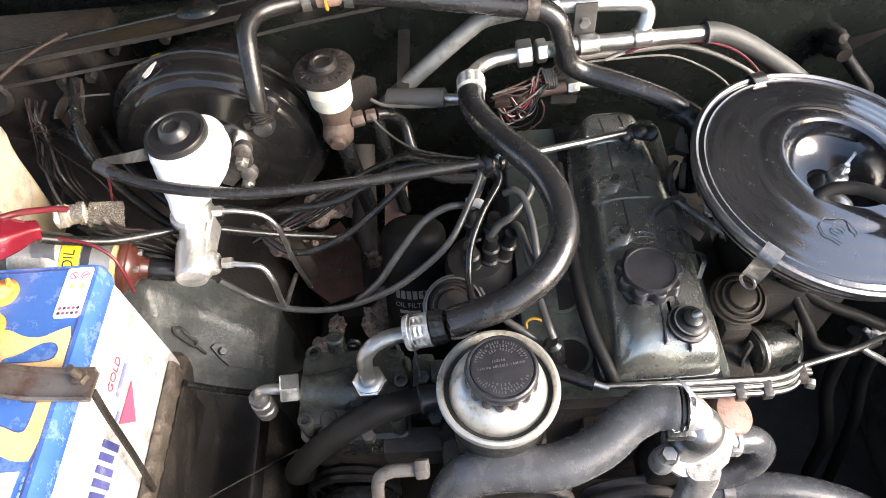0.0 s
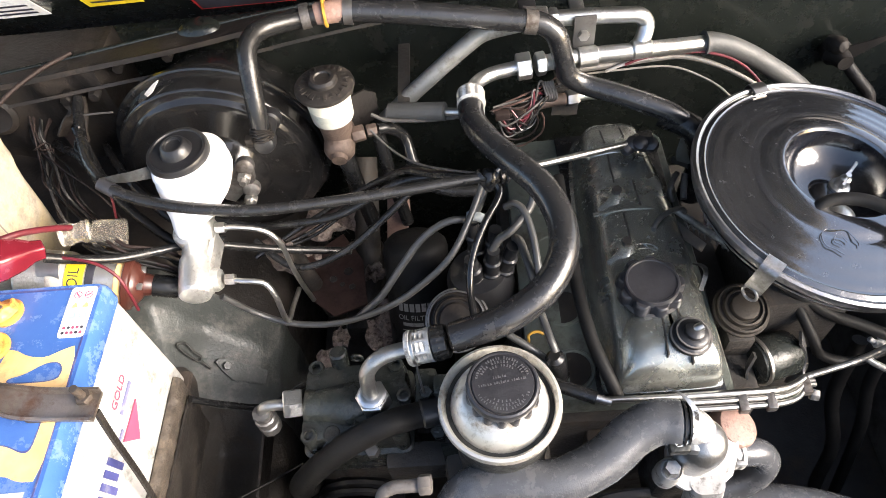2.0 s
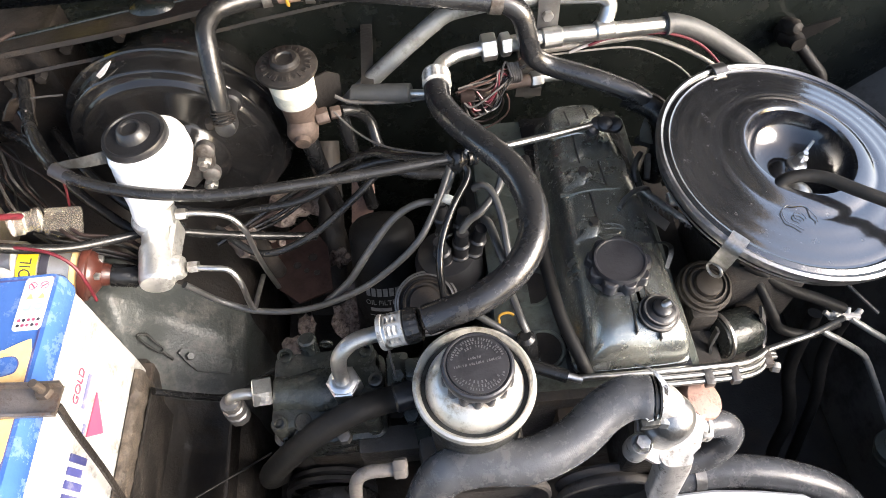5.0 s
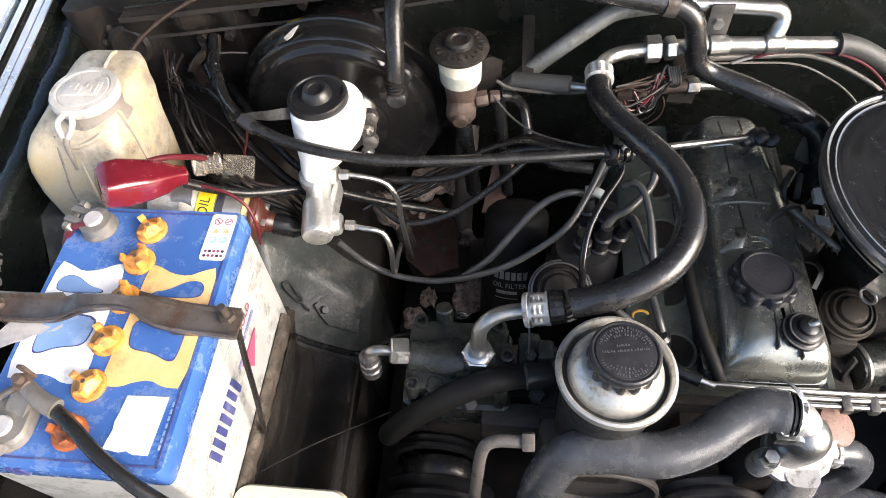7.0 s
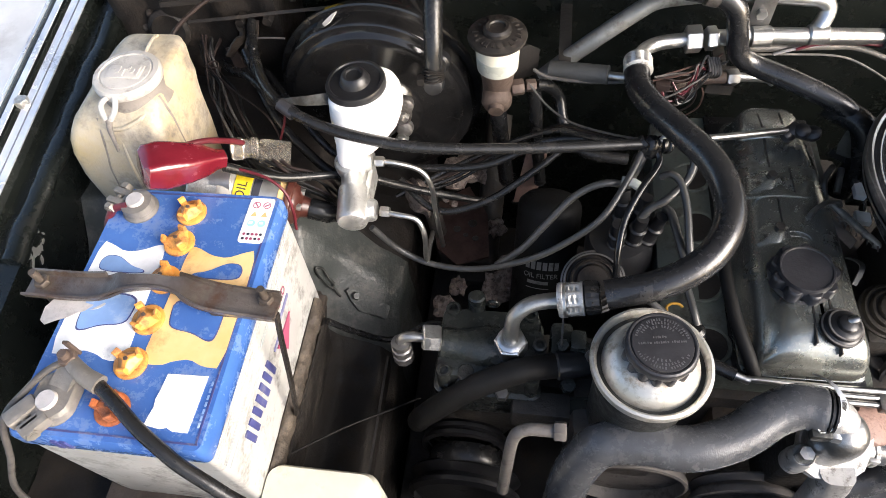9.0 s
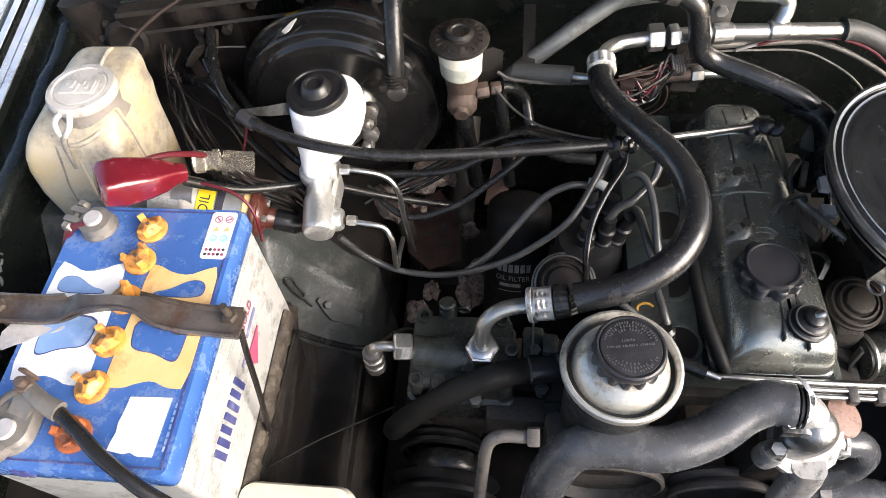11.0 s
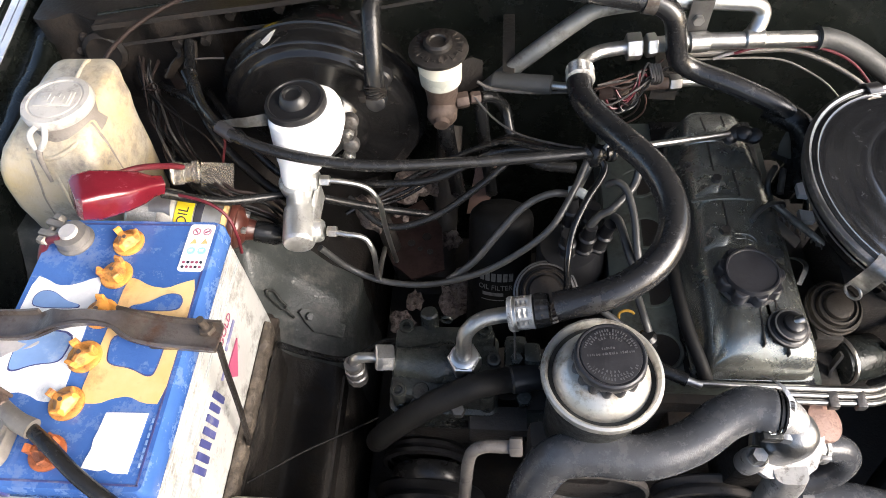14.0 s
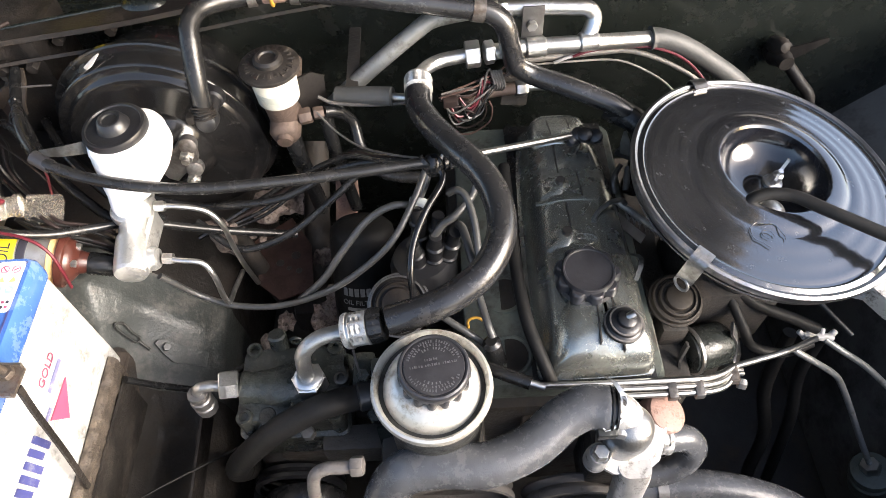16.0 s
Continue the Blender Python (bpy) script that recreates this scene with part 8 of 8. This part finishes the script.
# Plates added to stand for daylit gravel seen past the engine.
for k, (p, size, ax) in enumerate((((-0.082, 0.529, 0.50), 0.030, (0.2, -0.5, 1)), ((-0.143, 0.524, 0.50), 0.016, (0.3, -0.3, 1)), ((-0.156, 0.488, 0.50), 0.020, (-0.2, -0.5, 1)), ((-0.060, 0.555, 0.50), 0.034, (0.2, -0.5, 1)), ((-0.096, 0.634, 0.50), 0.018, (0.1, -1, 0.5)), ((-0.133, 0.670, 0.60), 0.030, (0.1, -1, 0.6)))):
    part("plate", flake(B(), p, size, ax, 11 + k), FLAKE, gear, "torn plate coloured like daylit gravel ground")
red = part("red_plate", plate(B(), [(-0.193, 0.641), (-0.140, 0.682), (-0.107, 0.630), (-0.098, 0.555), (-0.144, 0.538), (-0.176, 0.565)], 0.536, 0.540), REDOX, gear, "red-brown steel plate with holes")
for hx, hy, hr in ((-0.128, 0.612, 0.006), (-0.121, 0.585, 0.004), (-0.136, 0.590, 0.003), (-0.150, 0.600, 0.005)):
    part("hole_rim", lathe(B(), axis_m((hx, hy, 0.540), (0, 0, 1)), [(hr + 0.001, 0.0), (hr, 0.0012), (hr - 0.001, 0.0004), (0, 0.0004)], 14), BLOCK, red)
part("column", cyl(B(), (-0.10, 0.78, 0.60), (-0.11, 0.60, 0.45), 0.02, seg=18), BLOCK, gear)
part("fin", rings(B(), [[V(-0.053, 0.657, 0.656), V(-0.061, 0.655, 0.604), V(-0.070, 0.652, 0.545), V(-0.041, 0.652, 0.551), V(-0.029, 0.655, 0.608), V(-0.026, 0.657, 0.657)], [V(-0.051, 0.663, 0.656), V(-0.059, 0.661, 0.604), V(-0.068, 0.658, 0.545), V(-0.039, 0.658, 0.551), V(-0.027, 0.661, 0.608), V(-0.024, 0.663, 0.657)]]), SENDER, gear, "reddish sheet-metal fin")
valveblk = thing("proportioning_valve", (-0.165, 0.58, 0.62), "rusty brake proportioning valve with pipe unions", "brake valve")
bm = flake(B(), (-0.197, 0.572, 0.655), 0.028, (0.5, -0.7, 0.5), 21, 0.02, 0.6)
part("body", bm, FLAKE, valveblk)
for k in range(4):
    part("union", nut(B(), (-0.178 + 0.010 * k, 0.575, 0.668 - 0.01 * k), (-0.174 + 0.010 * k, 0.567, 0.676 - 0.01 * k), 0.0055), FLAKE, valveblk)
part("mount", flake(B(), (-0.150, 0.640, 0.625), 0.026, (0.1, -0.5, 1), 8, 0.008, 1.1), FLAKE, valveblk)
part("stem", cyl(B(), (-0.17, 0.60, 0.45), (-0.185, 0.585, 0.65), 0.012, seg=14), BLOCK, valveblk)
hose("brake_hose", [(-0.27, 0.60, 0.70), (-0.22, 0.585, 0.70), (-0.17, 0.57, 0.715), (-0.10, 0.575, 0.72), (-0.03, 0.60, 0.74), (0.02, 0.60, 0.75)], 0.0048, RUBBER, "black hose looping below the brake servo")
hose("brake_hose", [(-0.21, 0.56, 0.70), (-0.16, 0.53, 0.68), (-0.10, 0.54, 0.69), (-0.04, 0.57, 0.72), (0.0, 0.60, 0.74)], 0.0045, RUBBER, "thin black hose looping below the brake servo")

# the arch's slot, tab and harness
out_ = V(0.62, -0.35, 0.70)
loop = [V(-0.311, 0.453, 0.645), V(-0.305, 0.457, 0.638), V(-0.299, 0.452, 0.623), V(-0.294, 0.450, 0.613), V(-0.297, 0.445, 0.611), V(-0.303, 0.446, 0.622), V(-0.310, 0.449, 0.638)]
bm = tube(B(), [p + out_ * 0.004 for p in loop + loop[:2]], 0.0016, 8)
tube(bm, [V(-0.296, 0.447, 0.611) + out_ * 0.004, V(-0.291, 0.444, 0.602) + out_ * 0.004, V(-0.287, 0.442, 0.595) + out_ * 0.004], 0.0018, 8)
solo("apron_slot", bm, DULLCAST, "pressed slot in the inner wing", "panel detail")
tab = [V(-0.281, 0.449, 0.598), V(-0.278, 0.453, 0.598), V(-0.272, 0.455, 0.594), V(-0.229, 0.456, 0.551), V(-0.232, 0.439, 0.544), V(-0.265, 0.435, 0.570), V(-0.275, 0.442, 0.585)]
bm = rings(B(), [[p + out_ * d for p in tab] for d in (-0.004, 0.0055, 0.0062)])
nut(bm, V(-0.271, 0.448, 0.588) + out_ * 0.005, V(-0.271, 0.448, 0.588) + out_ * 0.013, 0.0055)
solo("metal_tab", bm, APRON, "bolted metal tab on the inner wing", "bracket")
hose("wing_cable", [(-0.275, 0.375, 0.655), (-0.25, 0.385, 0.61), (-0.21, 0.395, 0.575), (-0.16, 0.41, 0.60), (-0.13, 0.40, 0.62)], 0.004, RUBBER, "black cable along the inner wing", "cable")
hose("thin_rod", [(-0.302, 0.198, 0.672), (-0.298, 0.203, 0.660), (-0.288, 0.217, 0.640), (-0.262, 0.244, 0.620), (-0.242, 0.266, 0.600), (-0.218, 0.284, 0.589), (-0.194, 0.300, 0.580), (-0.165, 0.325, 0.560)], 0.0014, MATT, "thin dark cable over the rail", "cable")

loom = thing("left_wiring", (-0.43, 0.62, 0.72), "mass of loose dark wires beside the washer bottle", "wiring")
rng = random.Random(3)
tops = [(-0.4840, 0.7050, 0.7980), (-0.4800, 0.7050, 0.7940), (-0.4730, 0.7050, 0.7960), (-0.4680, 0.7050, 0.7940), (-0.4940, 0.7050, 0.7840)]
ends = [(-0.4440, 0.6000, 0.7930), (-0.4080, 0.5500, 0.7850), (-0.4280, 0.5900, 0.7890), (-0.4130, 0.5600, 0.7930), (-0.4030, 0.5750, 0.7960), (-0.3690, 0.5650, 0.8010)]
knot_at = Vector((-0.4700, 0.6680, 0.7760))
for k in range(11):
    a, z = Vector(tops[k % 5]) + V(0.012 * (rng.random() - 0.5), 0, 0.010 * rng.random()), Vector(ends[k % 6]) + V(0.02 * (rng.random() - 0.5), 0.01 * rng.random(), -0.02 * rng.random())
    c = knot_at + V(0.014 * (rng.random() - 0.5), 0.006 * (rng.random() - 0.5), 0.012 * (rng.random() - 0.5))
    q = (c + z) / 2 + V(-0.012 + 0.02 * rng.random(), 0.006, -0.012 + 0.012 * rng.random())
    part("wire", tube(B(), [a, (a + c) / 2 + V(0.008 * (rng.random() - 0.5), -0.004, 0.004), c, q, z, z + V(0.01, -0.006, -0.05)], 0.0010 + 0.0007 * rng.random(), 6), (BROWNWIRE, MATT, GREYWIRE, BROWNWIRE, MATT)[k % 5], loom)
for k in range(4):
    part("binding", tube(B(), [knot_at + V(0.009 * math.cos(a + k), 0.006 * math.sin(2 * a), 0.009 * math.sin(a + k) + 0.003 * k - 0.005) for a in [2 * math.pi * q / 12 for q in range(13)]], 0.0011, 6, straight=True), BROWNWIRE, loom)
part("loom", tube(B(), [(-0.4670, 0.6900, 0.7680), (-0.4350, 0.6600, 0.7840), (-0.4030, 0.6300, 0.8050), (-0.3740, 0.6000, 0.8170), (-0.3420, 0.5600, 0.8310)], 0.0055, 10), RUBBER, loom)
part("loom", tube(B(), [(-0.42, 0.71, 0.74), (-0.40, 0.68, 0.76), (-0.34, 0.60, 0.78), (-0.29, 0.56, 0.75), (-0.24, 0.55, 0.72)], 0.005, 10), RUBBER, loom)
part("loom", tube(B(), [(-0.42, 0.68, 0.80), (-0.37, 0.60, 0.77), (-0.31, 0.55, 0.745), (-0.27, 0.53, 0.73)], 0.006, 10), RUBBER, loom)
part("wire", tube(B(), [(-0.3130, 0.5280, 0.8500), (-0.3240, 0.5350, 0.8220), (-0.3390, 0.5420, 0.7890), (-0.3490, 0.5460, 0.7600)], 0.0014, 7), REDWIRE, loom, "dark red wire hanging from the cable clip")
part("wire", tube(B(), [(-0.3880, 0.6450, 0.8330), (-0.4060, 0.6650, 0.8220), (-0.4060, 0.6750, 0.8220), (-0.3840, 0.6750, 0.8250), (-0.3590, 0.6750, 0.8250)], 0.0013, 7), GREYWIRE, loom)
part("wire", tube(B(), [(-0.3830, 0.6320, 0.8340), (-0.3930, 0.6300, 0.8240), (-0.3840, 0.6120, 0.8280), (-0.3670, 0.5980, 0.8340)], 0.0015, 7), RUBBER, loom)
